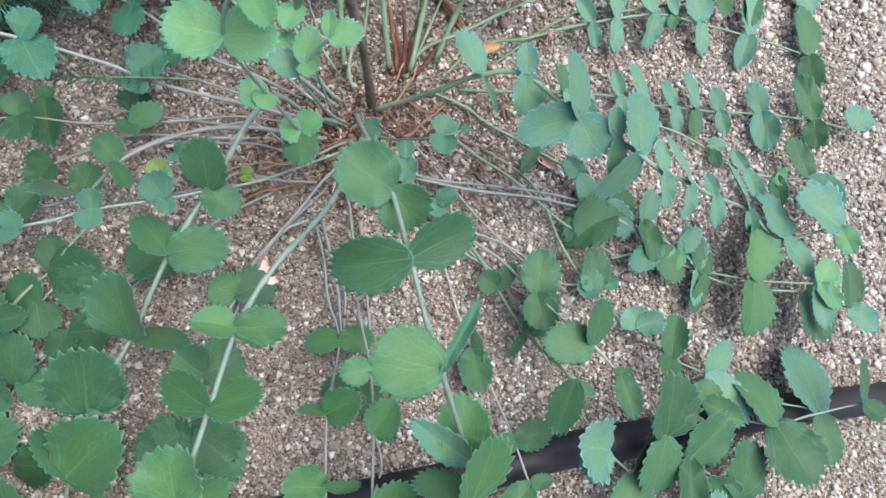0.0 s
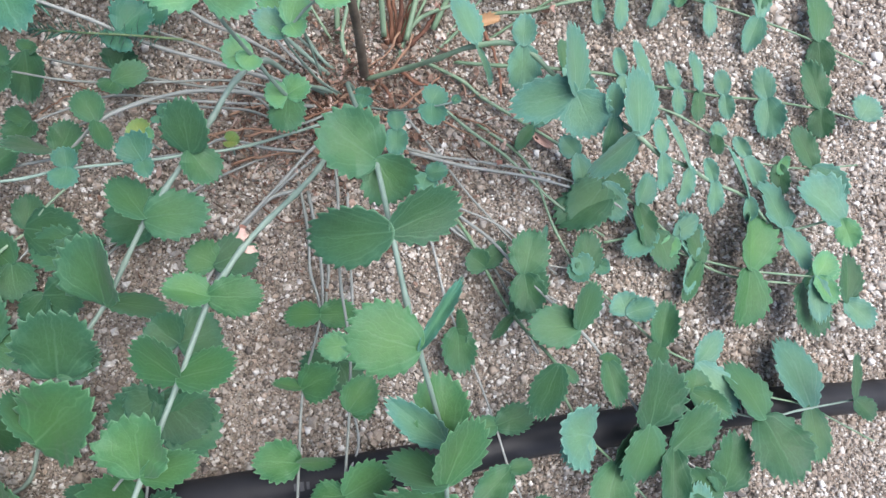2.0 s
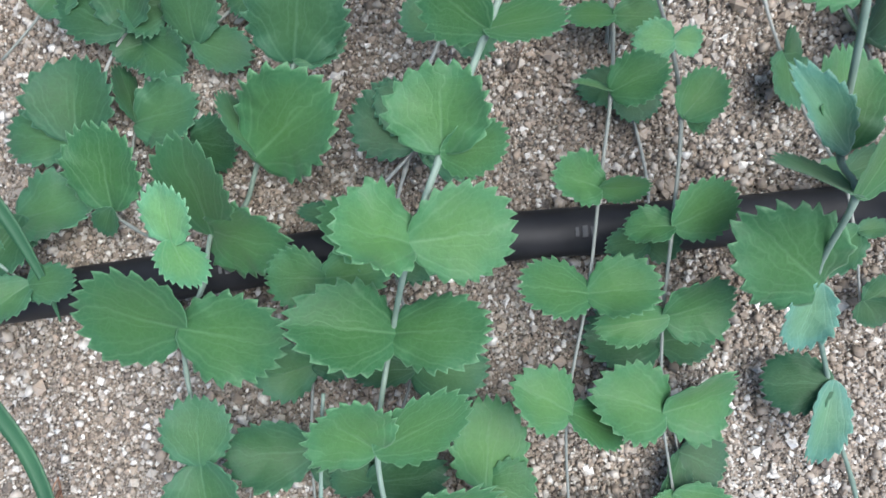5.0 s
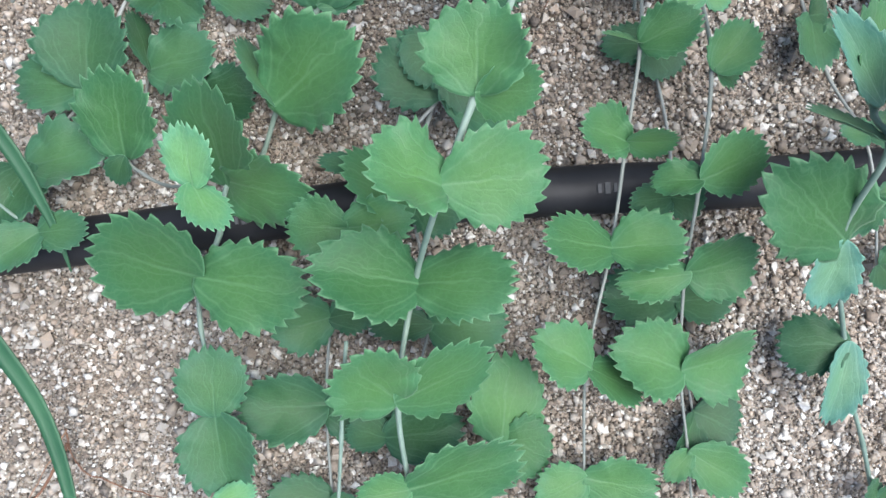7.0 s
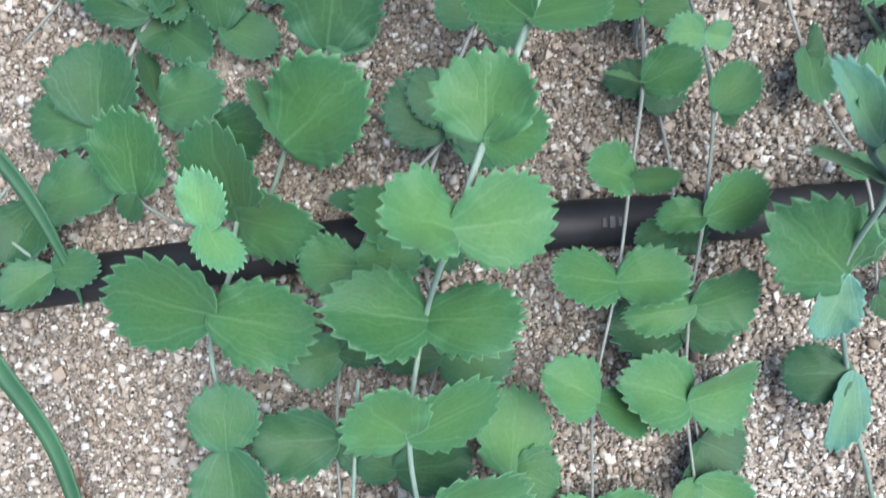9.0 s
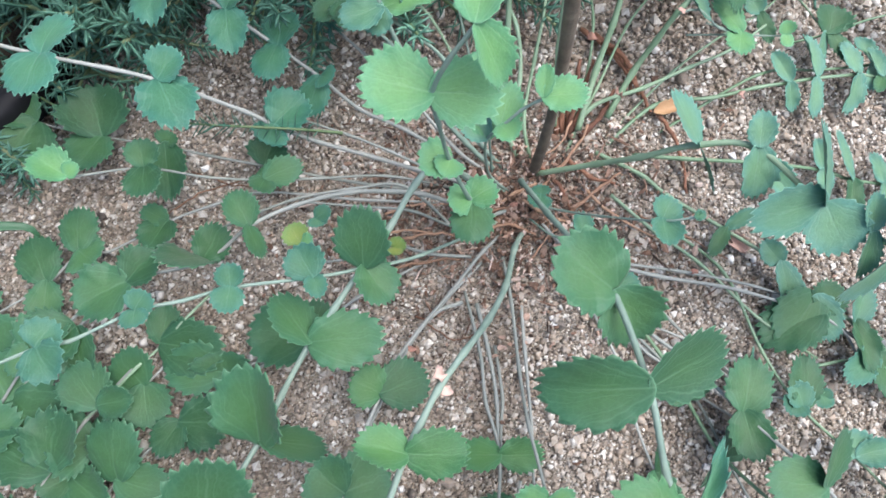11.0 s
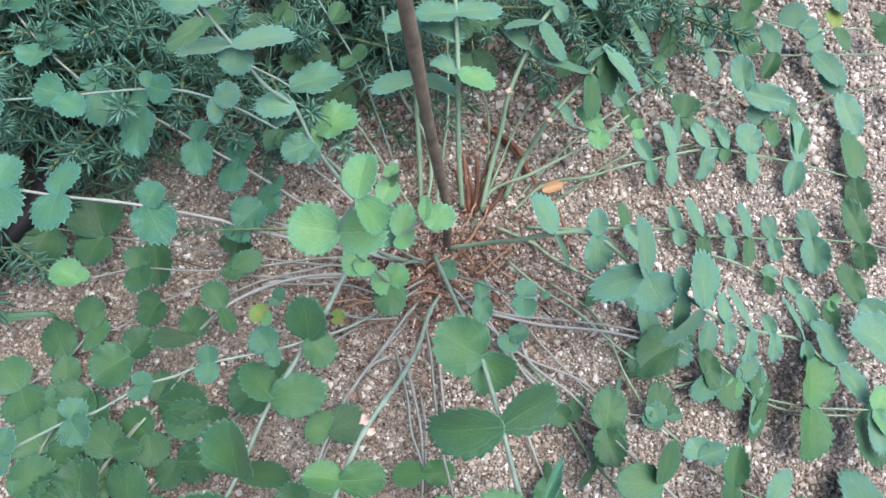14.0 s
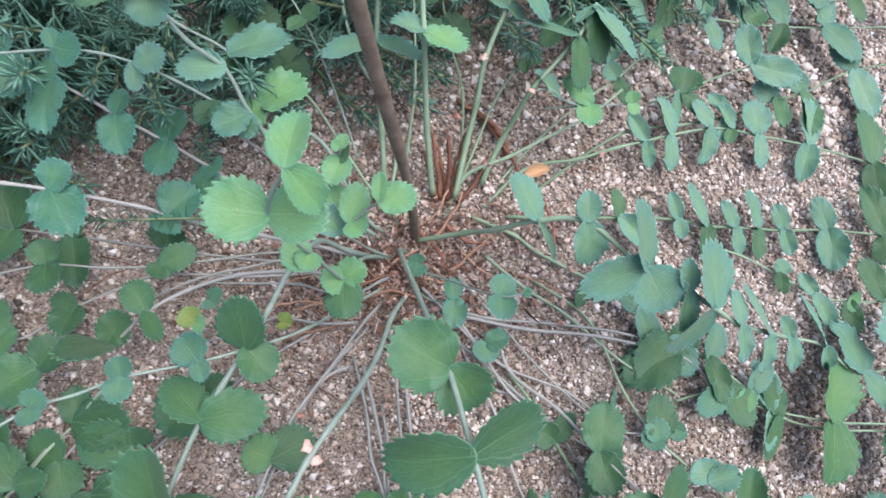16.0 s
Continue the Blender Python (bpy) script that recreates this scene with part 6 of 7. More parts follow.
s = stem("o", 1.50, 1.00, (-0.0065, -0.0122, -0.0035), (-0.0171, -0.0185, 0.0060), (-0.0342, -0.0269, 0.0080), (-0.0546, -0.0216, 0.0090), (-0.0769, -0.0210, 0.0080), (-0.1017, -0.0202, 0.0060))
s = stem("o", 1.60, 1.00, (-0.0284, -0.0383, 0.0040), (-0.0454, -0.0395, 0.0090), (-0.0649, -0.0371, 0.0110), (-0.0762, -0.0437, 0.0110), (-0.0951, -0.0475, 0.0090))
s = stem("o", 1.50, 1.00, (-0.0344, -0.0279, 0.0040), (-0.0579, -0.0115, 0.0100), (-0.0797, -0.0142, 0.0100), (-0.1035, -0.0201, 0.0080), (-0.1267, -0.0308, 0.0050), (-0.1448, -0.0399, 0.0030))
s = stem("o", 1.80, 1.20, (-0.0316, -0.0584, 0.0060), (-0.0436, -0.0649, 0.0090), (-0.0548, -0.0827, 0.0100), (-0.0627, -0.1026, 0.0100), (-0.0704, -0.1219, 0.0080))
s = stem("o", 1.80, 1.20, (-0.0254, -0.0583, 0.0050), (-0.0207, -0.0765, 0.0080), (-0.0166, -0.0968, 0.0080), (-0.0149, -0.1223, 0.0050))
s = stem("o", 1.60, 1.10, (-0.0069, -0.0580, 0.0050), (-0.0055, -0.0763, 0.0070), (-0.0024, -0.1054, 0.0070), (-0.0008, -0.1279, 0.0053))
s = stem("o", 1.80, 1.20, (0.0215, -0.0359, 0.0060), (0.0495, -0.0422, 0.0090), (0.0882, -0.0462, 0.0080), (0.1275, -0.0566, 0.0060), (0.1406, -0.0719, 0.0030))
s = stem("o", 1.60, 1.00, (0.0152, -0.0453, 0.0050), (0.0391, -0.0671, 0.0090), (0.0630, -0.0908, 0.0090), (0.0776, -0.1169, 0.0070), (0.0865, -0.1312, 0.0050))
s = stem("n", 1.70, 1.00, (0.0321, -0.0061, 0.0050), (0.0505, -0.0228, 0.0080), (0.0694, -0.0354, 0.0080), (0.0947, -0.0569, 0.0060), (0.1203, -0.0721, 0.0040))
s = stem("n", 2.20, 1.20, (0.0136, 0.0146, -0.0043), (0.0232, 0.0352, 0.0040), (0.0454, 0.0436, 0.0120), (0.0651, 0.0534, 0.0160), (0.0862, 0.0651, 0.0160), (0.1063, 0.0827, 0.0120))
s = stem("n", 2.00, 1.20, (-0.0048, 0.0070, -0.0046), (-0.0136, 0.0200, 0.0040), (-0.0113, 0.0400, 0.0160), (-0.0156, 0.0589, 0.0280), (-0.0290, 0.0775, 0.0380), (-0.0358, 0.0969, 0.0460), (-0.0395, 0.1211, 0.0520))
s = stem("o", 1.50, 1.00, (-0.0175, -0.0054, -0.0046), (-0.0391, -0.0048, 0.0060), (-0.0643, 0.0027, 0.0120), (-0.0829, 0.0081, 0.0140), (-0.1049, 0.0143, 0.0130))
s = stem("o", 1.60, 1.00, (-0.0161, 0.0013, -0.0049), (-0.0362, 0.0085, 0.0060), (-0.0590, 0.0288, 0.0140), (-0.0783, 0.0435, 0.0180), (-0.0981, 0.0598, 0.0180), (-0.1222, 0.0782, 0.0140))
s = stem("n", 1.80, 1.10, (-0.0015, 0.0104, -0.0047), (-0.0071, 0.0268, 0.0050), (-0.0049, 0.0506, 0.0160), (-0.0026, 0.0744, 0.0260), (-0.0038, 0.1108, 0.0380), (-0.0078, 0.1421, 0.0460))
s = stem("n", 1.50, 1.00, (0.0119, 0.0179, -0.0046), (0.0197, 0.0418, 0.0050), (0.0219, 0.0732, 0.0160), (0.0147, 0.1029, 0.0220), (0.0110, 0.1267, 0.0260))
leaf(s, 0.0147, 0.1029, 0.0232, 177, 8, -1, 17.3, 16.5, "g")
leaf(s, 0.0147, 0.1029, 0.0232, 32, 13, 12, 11.7, 20.0, "g")
leaf(s, 0.0110, 0.1267, 0.0272, -152, 8, -16, 23.3, 13.2, "g")
leaf(s, 0.0110, 0.1267, 0.0272, 22, 14, 2, 18.0, 16.8, "g")
s = stem("n", 1.50, 1.00, (-0.0148, 0.0187, -0.0061), (-0.0337, 0.0434, 0.0050), (-0.0508, 0.0682, 0.0120), (-0.0676, 0.0835, 0.0160), (-0.0815, 0.1036, 0.0180), (-0.1025, 0.1312, 0.0200))
leaf(s, -0.0676, 0.0835, 0.0172, 174, 18, -12, 13.0, 19.5, "g")
leaf(s, -0.0676, 0.0835, 0.0172, 26, 15, 5, 14.5, 23.0, "g")
leaf(s, -0.0815, 0.1036, 0.0192, 147, 11, -0, 15.8, 23.0, "g")
leaf(s, -0.0815, 0.1036, 0.0192, 55, 11, 16, 16.6, 19.9, "g")
leaf(s, -0.1025, 0.1312, 0.0212, -136, 7, -3, 20.6, 16.3, "g")
leaf(s, -0.1025, 0.1312, 0.0212, -5, 13, -1, 13.8, 19.9, "g")
s = stem("n", 1.50, 0.90, (0.0154, 0.0200, -0.0047), (0.0268, 0.0460, 0.0040), (0.0406, 0.0778, 0.0080), (0.0548, 0.0983, 0.0100), (0.0736, 0.1207, 0.0100), (0.0892, 0.1397, 0.0100), (0.1069, 0.1198, 0.0080))
leaf(s, 0.0548, 0.0983, 0.0112, 10, -0, 21, 10.5, 7.7, "g")
leaf(s, 0.0548, 0.0983, 0.0112, -89, -0, 9, 8.2, 6.6, "g")
leaf(s, 0.0736, 0.1207, 0.0112, 4, -0, 24, 10.5, 10.7, "g")
leaf(s, 0.0736, 0.1207, 0.0112, -119, 7, -11, 18.3, 11.8, "g")
leaf(s, 0.0892, 0.1397, 0.0112, 88, 23, -12, 8.4, 14.3, "g")
leaf(s, 0.0892, 0.1397, 0.0112, -46, 7, 27, 16.0, 12.0, "g")
leaf(s, 0.1069, 0.1198, 0.0092, -103, -9, 6, 19.7, 10.5, "w")
leaf(s, 0.1069, 0.1198, 0.0092, -129, 5, -36, 21.0, 10.9, "g")
s = stem("n", 1.40, 0.90, (0.0337, 0.0262, -0.0047), (0.0634, 0.0583, 0.0040), (0.0898, 0.0801, 0.0080), (0.1040, 0.0893, 0.0100), (0.1249, 0.1060, 0.0060), (0.1424, 0.0863, 0.0040))
leaf(s, 0.1040, 0.0893, 0.0112, -64, -11, 9, 15.8, 8.2, "g")
leaf(s, 0.1040, 0.0893, 0.0112, 128, 12, -21, 9.9, 10.3, "w")
leaf(s, 0.1249, 0.1060, 0.0072, 34, -9, 12, 12.5, 8.0, "w")
leaf(s, 0.1249, 0.1060, 0.0072, 92, 11, -15, 10.3, 10.5, "w")
leaf(s, 0.1424, 0.0863, 0.0052, 83, 14, 1, 14.4, 19.2, "g")
leaf(s, 0.1424, 0.0863, 0.0052, -46, 1, 8, 18.5, 9.6, "g")
twig(2.6, (0.0142, 0.0275, -0.0003), (0.0106, 0.0430, 0.0103), (0.0051, 0.0542, 0.0209))
twig(2.8, (0.0164, 0.0323, -0.0006), (0.0196, 0.0448, 0.0064), (0.0226, 0.0545, 0.0137))
twig(2.2, (-0.0003, -0.0063, 0.0025), (0.0160, 0.0138, 0.0048), (0.0218, 0.0253, 0.0071))
twig(2.0, (0.0142, -0.0145, 0.0035), (0.0253, -0.0049, 0.0062), (0.0358, 0.0040, 0.0077))
twig(1.6, (0.0198, -0.0028, 0.0040), (0.0317, -0.0146, 0.0057), (0.0512, -0.0238, 0.0049), (0.0644, -0.0282, 0.0037))
twig(3.2, (0.0216, 0.0823, -0.0032), (0.0364, 0.0660, 0.0009), (0.0474, 0.0469, 0.0037), (0.0522, 0.0364, 0.0035))
twig(2.6, (0.0547, 0.0409, 0.0011), (0.0619, 0.0259, 0.0041), (0.0667, 0.0124, 0.0028), (0.0681, -0.0009, 0.0014))
twig(1.3, (0.0144, 0.0273, 0.0057), (0.0095, 0.0172, 0.0043), (0.0014, 0.0107, 0.0024), (-0.0034, 0.0074, 0.0014))
twig(2.2, (-0.0227, -0.0199, 0.0020), (-0.0133, -0.0103, 0.0040), (-0.0006, -0.0030, 0.0053))
twig(1.8, (-0.0761, -0.0329, -0.0027), (-0.0604, -0.0287, 0.0020), (-0.0447, -0.0285, 0.0026))
twig(1.8, (-0.0629, -0.0457, -0.0004), (-0.0474, -0.0413, 0.0030), (-0.0319, -0.0389, 0.0033))
twig(2.0, (-0.0348, -0.0244, 0.0023), (-0.0223, -0.0186, 0.0049), (-0.0096, -0.0140, 0.0045))
twig(1.6, (-0.0573, -0.0317, 0.0005), (-0.0445, -0.0289, 0.0037), (-0.0317, -0.0299, 0.0028))
twig(1.4, (-0.0662, -0.0207, -0.0013), (-0.0536, -0.0161, 0.0009), (-0.0357, -0.0143, 0.0016))
twig(1.5, (-0.0312, -0.0066, 0.0015), (-0.0198, -0.0179, 0.0041), (-0.0138, -0.0279, 0.0030))
twig(1.4, (-0.0103, -0.0047, 0.0029), (0.0011, -0.0159, 0.0051), (0.0069, -0.0231, 0.0037))
twig(1.2, (-0.0835, -0.0275, -0.0031), (-0.0644, -0.0354, 0.0009), (-0.0509, -0.0449, 0.0009))
twig(1.3, (-0.0026, -0.0383, 0.0040), (0.0020, -0.0302, 0.0059), (0.0119, -0.0202, 0.0047))
twig(1.2, (0.0387, -0.0123, 0.0036), (0.0581, -0.0187, 0.0045), (0.0844, -0.0310, 0.0027))
twig(1.0, (-0.0497, -0.0643, 0.0018), (-0.0343, -0.0734, 0.0044), (-0.0252, -0.0703, 0.0039))
twig(1.1, (-0.1619, -0.0216, -0.0195), (-0.1495, -0.0119, -0.0169), (-0.1305, -0.0052, -0.0147))
twig(0.9, (-0.1546, -0.0011, -0.0199), (-0.1367, -0.0071, -0.0148), (-0.1201, -0.0089, -0.0125))
twig(0.8, (-0.1969, -0.2951, -0.0212), (-0.1894, -0.3069, -0.0192), (-0.1739, -0.3115, -0.0167), (-0.1552, -0.3143, -0.0148))
twig(0.7, (-0.1954, -0.2947, -0.0199), (-0.2001, -0.3065, -0.0211), (-0.2071, -0.3221, -0.0239))
twig(1.6, (-0.1938, -0.2990, -0.0177), (-0.1969, -0.3106, -0.0157), (-0.2021, -0.3214, -0.0140))
bract(3.6, (-0.0440, -0.0933, 0.0621))
bract(3.3, (-0.0411, -0.0977, 0.0584))
bract(3.0, (0.0281, 0.0770, 0.0456))
bract(3.0, (0.0168, 0.0555, 0.0294))
bract(3.3, (0.0325, 0.0365, 0.0174))
bract(2.3, (-0.0284, 0.0749, 0.0262))
bract(2.3, (0.0495, 0.0605, 0.0455))
bract(2.6, (0.0086, -0.0409, 0.0255))
bract(2.3, (-0.0516, -0.0802, 0.0191))
bract(2.6, (0.0931, 0.0464, 0.0094))
bract(2.3, (0.0071, -0.0333, 0.0112))
bract(2.0, (0.0654, -0.0395, 0.0109))
bract(2.3, (-0.0155, 0.0237, 0.0084))
bract(2.0, (-0.0835, -0.0214, 0.0205))
bract(2.0, (-0.0120, -0.0163, 0.0115))
twig(4.6, (0.0120, 0.0253, -0.0012), (0.0092, 0.0401, 0.0085), (0.0065, 0.0497, 0.0195))
twig(5.0, (0.0143, 0.0239, -0.0010), (0.0147, 0.0358, 0.0110), (0.0140, 0.0490, 0.0219))
twig(4.4, (0.0170, 0.0254, -0.0010), (0.0201, 0.0393, 0.0069), (0.0255, 0.0517, 0.0120))
twig(3.6, (0.0096, 0.0238, -0.0012), (0.0051, 0.0364, 0.0086), (0.0026, 0.0449, 0.0137))
twig(4.0, (0.0195, 0.0222, 0.0003), (0.0284, 0.0323, 0.0027), (0.0352, 0.0461, 0.0047))
twig(5.2, (0.0287, 0.0790, -0.0036), (0.0359, 0.0677, 0.0037), (0.0434, 0.0572, 0.0048), (0.0483, 0.0467, -0.0003))
twig(4.6, (0.0339, 0.0716, -0.0037), (0.0417, 0.0627, 0.0003), (0.0449, 0.0484, -0.0004))
twig(3.0, (0.0131, 0.0112, 0.0019), (0.0224, 0.0021, 0.0047), (0.0343, 0.0005, 0.0029))
twig(2.6, (-0.0001, 0.0074, 0.0016), (0.0093, -0.0033, 0.0047), (0.0142, -0.0145, 0.0035))
twig(2.2, (-0.0100, -0.0064, 0.0020), (-0.0021, -0.0152, 0.0049), (0.0125, -0.0195, 0.0037))
twig(2.0, (-0.0258, -0.0264, 0.0021), (-0.0134, -0.0237, 0.0058), (-0.0005, -0.0264, 0.0046))


# ---------------------------------------------------------------- stake
def stake():
    root = tagged(new("plant_stake"), "thin dark brown stake pushed into the crown of the plant", "stake")
    pts = spline([(0.001, 0.003, -0.03), (-0.007, 0.0047, 0.06), (-0.0215, 0.0072, 0.15), (-0.040, 0.0106, 0.27), (-0.070, 0.0158, 0.47)], 0.01)
    radii = [0.0022 + 0.0003 * math.sin(i * 0.5) * math.sin(i * 0.17) for i in range(len(pts))]
    part("shaft", tube("shaft", pts, radii, STAKE, 10), root)


stake()


# ---------------------------------------------------------------- black pot
def lathe(name, profile, mat, sides=72):
    verts, faces = [], []
    for r, z in profile:
        for j in range(sides):
            a = 2 * math.pi * j / sides
            verts.append((r * math.cos(a), r * math.sin(a), z))
    for i in range(len(profile) - 1):
        for j in range(sides):
            a, b = i * sides + j, i * sides + (j + 1) % sides
            faces.append((a, b, b + sides, a + sides))
    return mesh_of(name, verts, faces, mat)


POT_X, POT_Y, POT_R = -0.330, 0.070, 0.112
pot = tagged(new("plant_pot"), "black plastic nursery pot standing on the gravel", "pot")
pot.location = (POT_X, POT_Y, ground_z(POT_X + 0.09, POT_Y - 0.05) - 0.042)
part("wall", lathe("wall", [(0.088, 0.0), (0.090, 0.0), (POT_R - 0.006, 0.070), (POT_R - 0.009, 0.070), (0.086, 0.004), (0.0005, 0.004)], POT), pot)
part("rim", lathe("rim", [(POT_R - 0.010, 0.064), (POT_R - 0.002, 0.064), (POT_R, 0.067), (POT_R, 0.078), (POT_R - 0.003, 0.081), (POT_R - 0.010, 0.080), (POT_R - 0.012, 0.070)], POT), pot)
part("potting_soil", lathe("potting_soil", [(0.097, 0.060), (0.06, 0.064), (0.03, 0.061), (0.0005, 0.063)], plain_material("dark_potting_soil", (0.02, 0.015, 0.011), (0.06, 0.045, 0.033), 0.9, 150, 0.9, 0.002)), pot)


# ---------------------------------------------------------------- needle-leaved shrubs
def sprig_mesh(seed):
    """A shoot one decimetre long, set with narrow spreading needles, closing in a star-shaped tuft."""
    r = random.Random(seed)
    verts, faces = [], []
    bend, sway = r.uniform(-0.022, 0.022), r.uniform(-0.015, 0.015)
    axis = [Vector((bend * t * t, sway * t * t * (1.5 - t), 0.1 * t)) for t in [i / 12 for i in range(13)]]
    st = tube("sprig", axis, [0.0012 - 0.0005 * i / 12 for i in range(13)], TWIG_GREEN, 5)
    turn = 0.0
    whorls = 24
    for w in range(whorls):
        t = 0.16 + 0.84 * (w / (whorls - 1)) ** 0.85
        p = axis[min(12, int(t * 12))].lerp(axis[min(12, int(t * 12) + 1)], t * 12 % 1)
        for k in range(2 if w < whorls - 5 else 4):
            turn += 2.399
            rise = radians(4 + 46 * t ** 2 + r.uniform(-16, 16))
            d = Vector((math.cos(turn) * math.cos(rise), math.sin(turn) * math.cos(rise), math.sin(rise)))
            ln = r.uniform(0.0105, 0.0165) * (1 - 0.35 * max(0, t - 0.8) / 0.2)
            wd = r.uniform(0.00062, 0.00095)
            s = d.cross(Vector((0.3, 0.1, 1))).normalized()
            u = s.cross(d)
            mid = p + d * ln * 0.5 + u * r.uniform(-0.0008, 0.0004)
            tip = p + d * ln + Vector((0, 0, r.uniform(-0.0035, 0.001)))
            b = len(verts)
            verts += [p + s * wd * 0.5, p - s * wd * 0.5, p + u * wd * 0.5, mid + s * wd, mid - s * wd, mid + u * wd * 0.7, tip]
            faces += [(b, b + 3, b + 5, b + 2), (b + 2, b + 5, b + 4, b + 1), (b + 1, b + 4, b + 3, b), (b + 3, b + 6, b + 5), (b + 5, b + 6, b + 4), (b + 4, b + 6, b + 3)]
    return mesh_of("needles", verts, faces, NEEDLE), st


SPRIGS = [sprig_mesh(k) for k in range(8)]
shrub_dice = random.Random(5)


def sprig(root, base, direction, length):
    z = Vector(direction).normalized()
    m = Matrix.Translation(base) @ z.to_track_quat("Z", "Y").to_matrix().to_4x4() @ Matrix.Rotation(shrub_dice.uniform(0, 6.28), 4, "Z") @ Matrix.Scale(length / 0.1, 4)
    me, st = shrub_dice.choice(SPRIGS)
    s = part("shoot", st, root, "", m)
    part("needles", me, s, "")


def shrub(label, cx, cy, rx, ry, count, height, away):
    root = tagged(new("needle_shrub"), label, "shrub", "needle-leaved shrubs")
    d = shrub_dice
    for _ in range(count):
        a, q = d.uniform(0, 2 * math.pi), math.sqrt(d.random())
        x, y = cx + rx * q * math.cos(a), cy + ry * q * math.sin(a)
        z = max(ground_z(x, y) + 0.002, height * (1 - q * q) * d.uniform(0.2, 1.0) + ground_z(x, y))
        out = Vector((math.cos(a) * (0.5 + q) + away[0], math.sin(a) * (0.5 + q) + away[1], d.uniform(0.35, 2.2)))
        sprig(root, (x, y, z), out, d.uniform(0.068, 0.116))
    return root


shrub("blue-green needle-leaved shrub filling a black pot", POT_X - 0.005, POT_Y + 0.05, 0.115, 0.105, 310, 0.10, (0.25, -0.05))
shrub("low blue-green needle-leaved shrub behind the sprawling stems", -0.165, 0.196, 0.150, 0.084, 390, 0.046, (0.02, -0.20))
shrub("low needle-leaved shrub at the back of the bed", 0.045, 0.245, 0.12, 0.065, 190, 0.05, (0.0, -0.2))
lone = tagged(new("needle_shrub"), "single trailing needle-leaved shoot lying on the gravel", "shrub", "needle-leaved shrubs")
sprig(lone, (-0.085, 0.006, 0.020), (-1.0, -0.02, 0.12), 0.062)
lone = tagged(new("needle_shrub"), "single trailing needle-leaved shoot lying on the gravel", "shrub", "needle-leaved shrubs")
sprig(lone, (0.250, 0.232, -0.012), (-0.35, -1.0, 0.25), 0.055)


# ---------------------------------------------------------------- strap leaves of a bulb at the edge of the bed
def strap(root, knots, width):
    pts = spline(knots, 0.006)
    verts, faces = [], []
    for i, p in enumerate(pts):
        t = i / (len(pts) - 1)
        d = (pts[min(i + 1, len(pts) - 1)] - pts[max(i - 1, 0)]).normalized()
        s = d.cross(Vector((0, 0, 1)))
        s = s.normalized() if s.length > 0.05 else Vector((1, 0, 0))
        u = s.cross(d)
        h = 0.5 * width * min(1, 0.08 + 3.2 * (1 - t) ** 0.8) * (0.75 + 0.25 * math.sin(math.pi * min(1, t * 1.2)))
        for q, dz in ((-1, 0.18), (-0.5, 0.03), (0, -0.12), (0.5, 0.03), (1, 0.18)):
            verts.append(p + s * (q * h) + u * (dz * h))
        verts.append(p + s * h + u * (0.18 * h - 0.0005))
        verts.append(p - u * (0.12 * h + 0.0007))
        verts.append(p - s * h + u * (0.18 * h - 0.0005))
    for i in range(len(pts) - 1):
        for j in range(8):
            a, b = i * 8 + j, i * 8 + (j + 1) % 8
            faces.append((a, a + 8, b + 8, b))
    faces.append(tuple(range(8)))
    part("strap_leaf", mesh_of("strap_leaf", verts, faces, GRASS), root)


bulb = tagged(new("strap_leaved_plant"), "clump of narrow dark green strap leaves arching over the gravel", "plant")
strap(bulb, [(-0.285, -0.150, -0.02), (-0.262, -0.158, 0.030), (-0.236, -0.172, 0.030), (-0.214, -0.196, 0.012), (-0.201, -0.222, -0.002), (-0.196, -0.238, -0.009)], 0.0058)
strap(bulb, [(-0.285, -0.155, -0.02), (-0.258, -0.180, 0.030), (-0.232, -0.222, 0.026), (-0.211, -0.256, 0.012), (-0.194, -0.286, 0.000), (-0.182, -0.325, -0.008), (-0.178, -0.36, -0.012)], 0.0064)
strap(bulb, [(-0.300, -0.150, -0.02), (-0.300, -0.100, 0.020), (-0.266, -0.041, -0.013), (-0.247, -0.038, -0.009), (-0.231, -0.036, -0.010), (-0.219, -0.034, -0.013), (-0.215, -0.036, -0.018), (-0.216, -0.042, -0.027)], 0.0066)
strap(bulb, [(-0.292, -0.158, -0.02), (-0.270, -0.230, 0.030), (-0.245, -0.300, 0.020), (-0.215, -0.345, 0.0), (-0.18, -0.352, -0.012)], 0.0072)


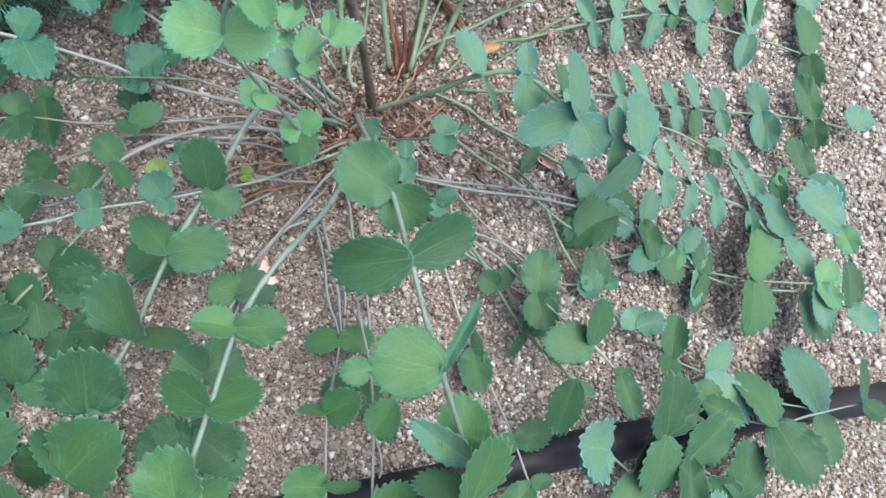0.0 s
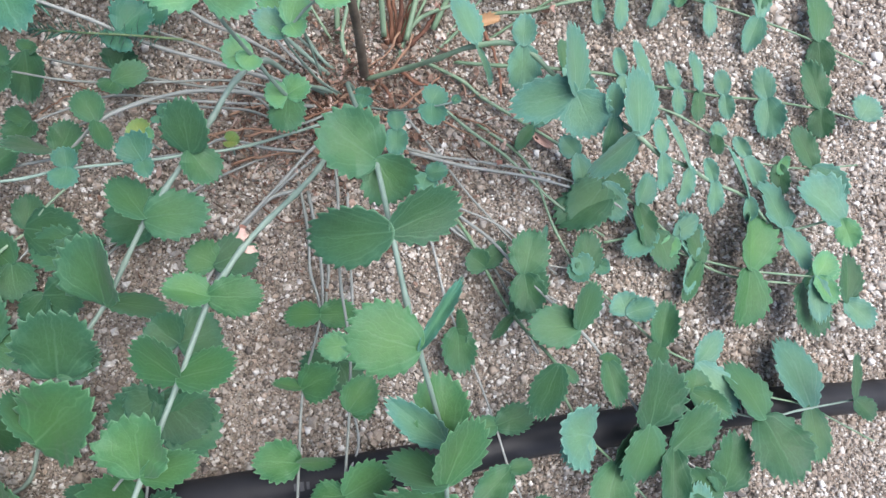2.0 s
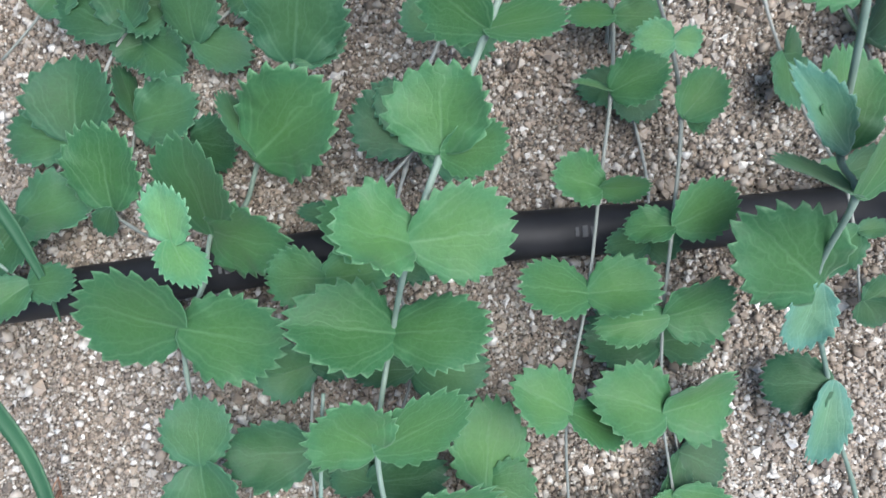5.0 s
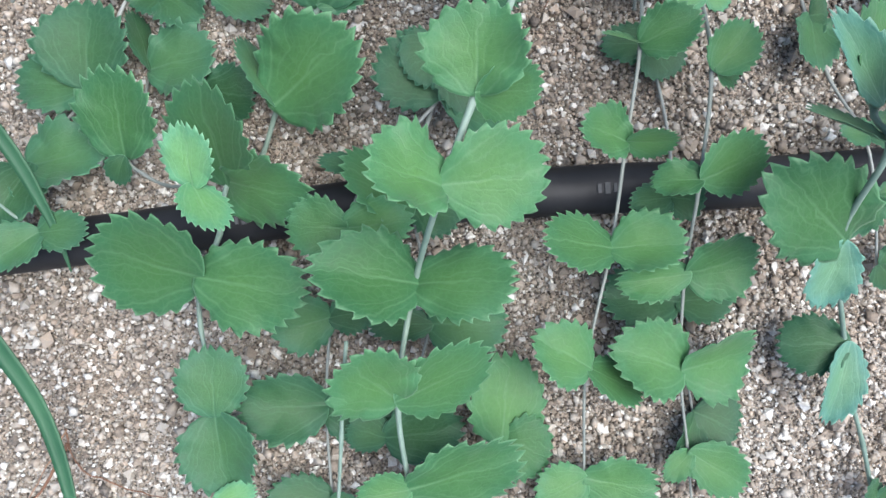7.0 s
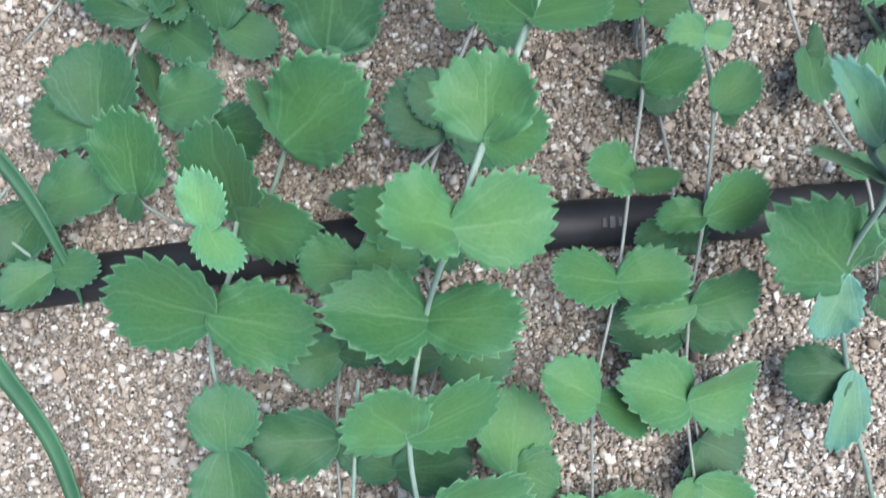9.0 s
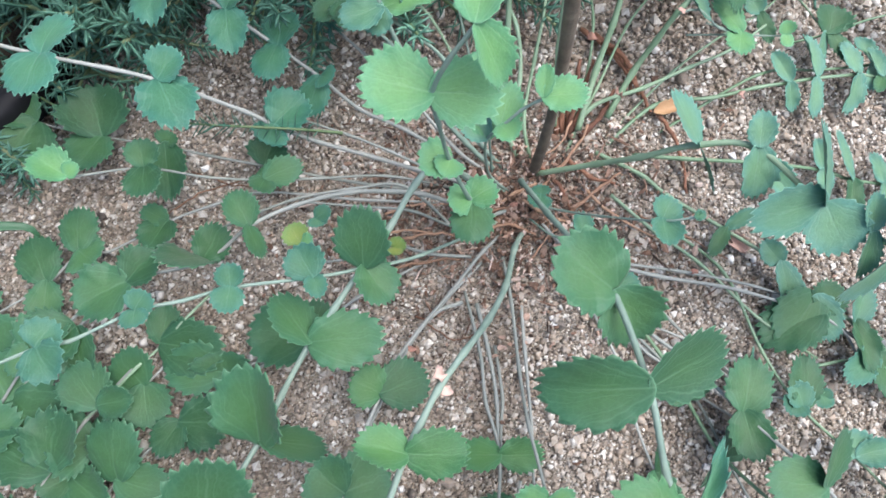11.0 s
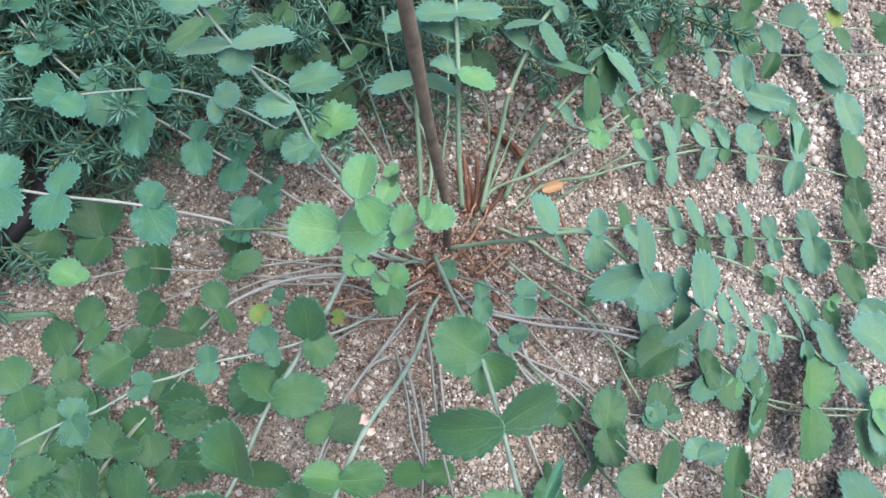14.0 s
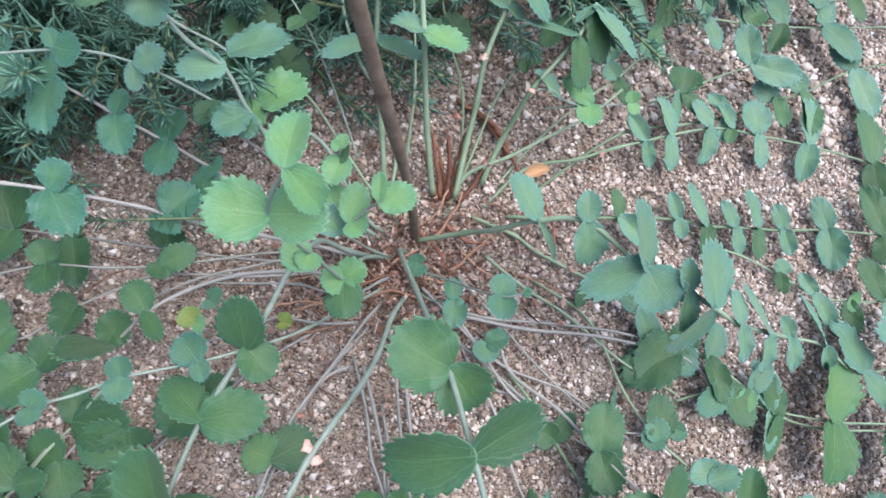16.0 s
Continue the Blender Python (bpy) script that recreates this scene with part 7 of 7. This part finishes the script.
# ---------------------------------------------------------------- litter
def flake(r, size):
    """A curled dry scale."""
    n = 7
    verts = [Vector((0, 0, 0.25 * size))]
    for k in range(n):
        a = 2 * math.pi * k / n
        q = size * r.uniform(0.6, 1.1)
        verts.append(Vector((q * math.cos(a), 0.62 * q * math.sin(a), size * r.uniform(-0.15, 0.35))))
    low = [v - Vector((0, 0, 0.00035)) for v in verts]
    faces = [(0, 1 + k, 1 + (k + 1) % n) for k in range(n)]
    faces += [(n + 1, n + 2 + (k + 1) % n, n + 2 + k) for k in range(n)]
    faces += [(1 + k, n + 2 + k, n + 2 + (k + 1) % n, 1 + (k + 1) % n) for k in range(n)]
    return verts + low, faces


def litter():
    r = random.Random(21)
    verts, faces = [], []
    for k in range(3600):
        a, q = r.uniform(0, 2 * math.pi), abs(r.gauss(0, 0.040)) + 0.002
        x, y = -0.014 + q * math.cos(a) * 1.35, -0.014 + q * math.sin(a)
        v, f = flake(r, r.uniform(0.0005, 0.0015) if k % 9 else r.uniform(0.0018, 0.0028))
        # every third one a torn strip
        stretch = (2.6, 0.4) if k % 4 == 0 else (1.0, 1.0)
        m = pose(x, y, ground_z(x, y) + r.uniform(0.0012, 0.0055), r.uniform(-50, 50), r.uniform(-30, 30), r.uniform(0, 360)) @ Matrix.Diagonal((*stretch, 1, 1))
        b = len(verts)
        verts += [m @ p for p in v]
        faces += [tuple(b + k for k in g) for g in f]
    me = mesh_of("leaf_litter", verts, faces, LITTER, False)
    tagged(new("leaf_litter", me), "dry red-brown scales and crumbs heaped round the crown", "litter", kind="stuff")


litter()
fallen = tagged(new("fallen_leaf"), "small curled ochre dead leaf on the gravel", "leaf")
shape = blade(5, 0.0, 0.5, 0.1, 0.1, 0.03, 3)
part("blade", mesh_of("blade", shape[0], shape[1], DEAD_LEAF, True, shape[2]), fallen, "", pose(0.054, 0.037, ground_z(0.06, 0.04) + 0.006, 6, 8, -70) @ Matrix.Diagonal((0.0065, 0.0135, 0.010, 1)))
fallen = tagged(new("fallen_leaf"), "red dry leaf fragment lying on the gravel", "leaf")
part("blade", mesh_of("blade", shape[0], shape[1], FLAKE, True, shape[2]), fallen, "", pose(0.084, -0.020, ground_z(0.084, -0.02) + 0.004, -10, 12, -120) @ Matrix.Diagonal((0.007, 0.013, 0.010, 1)))
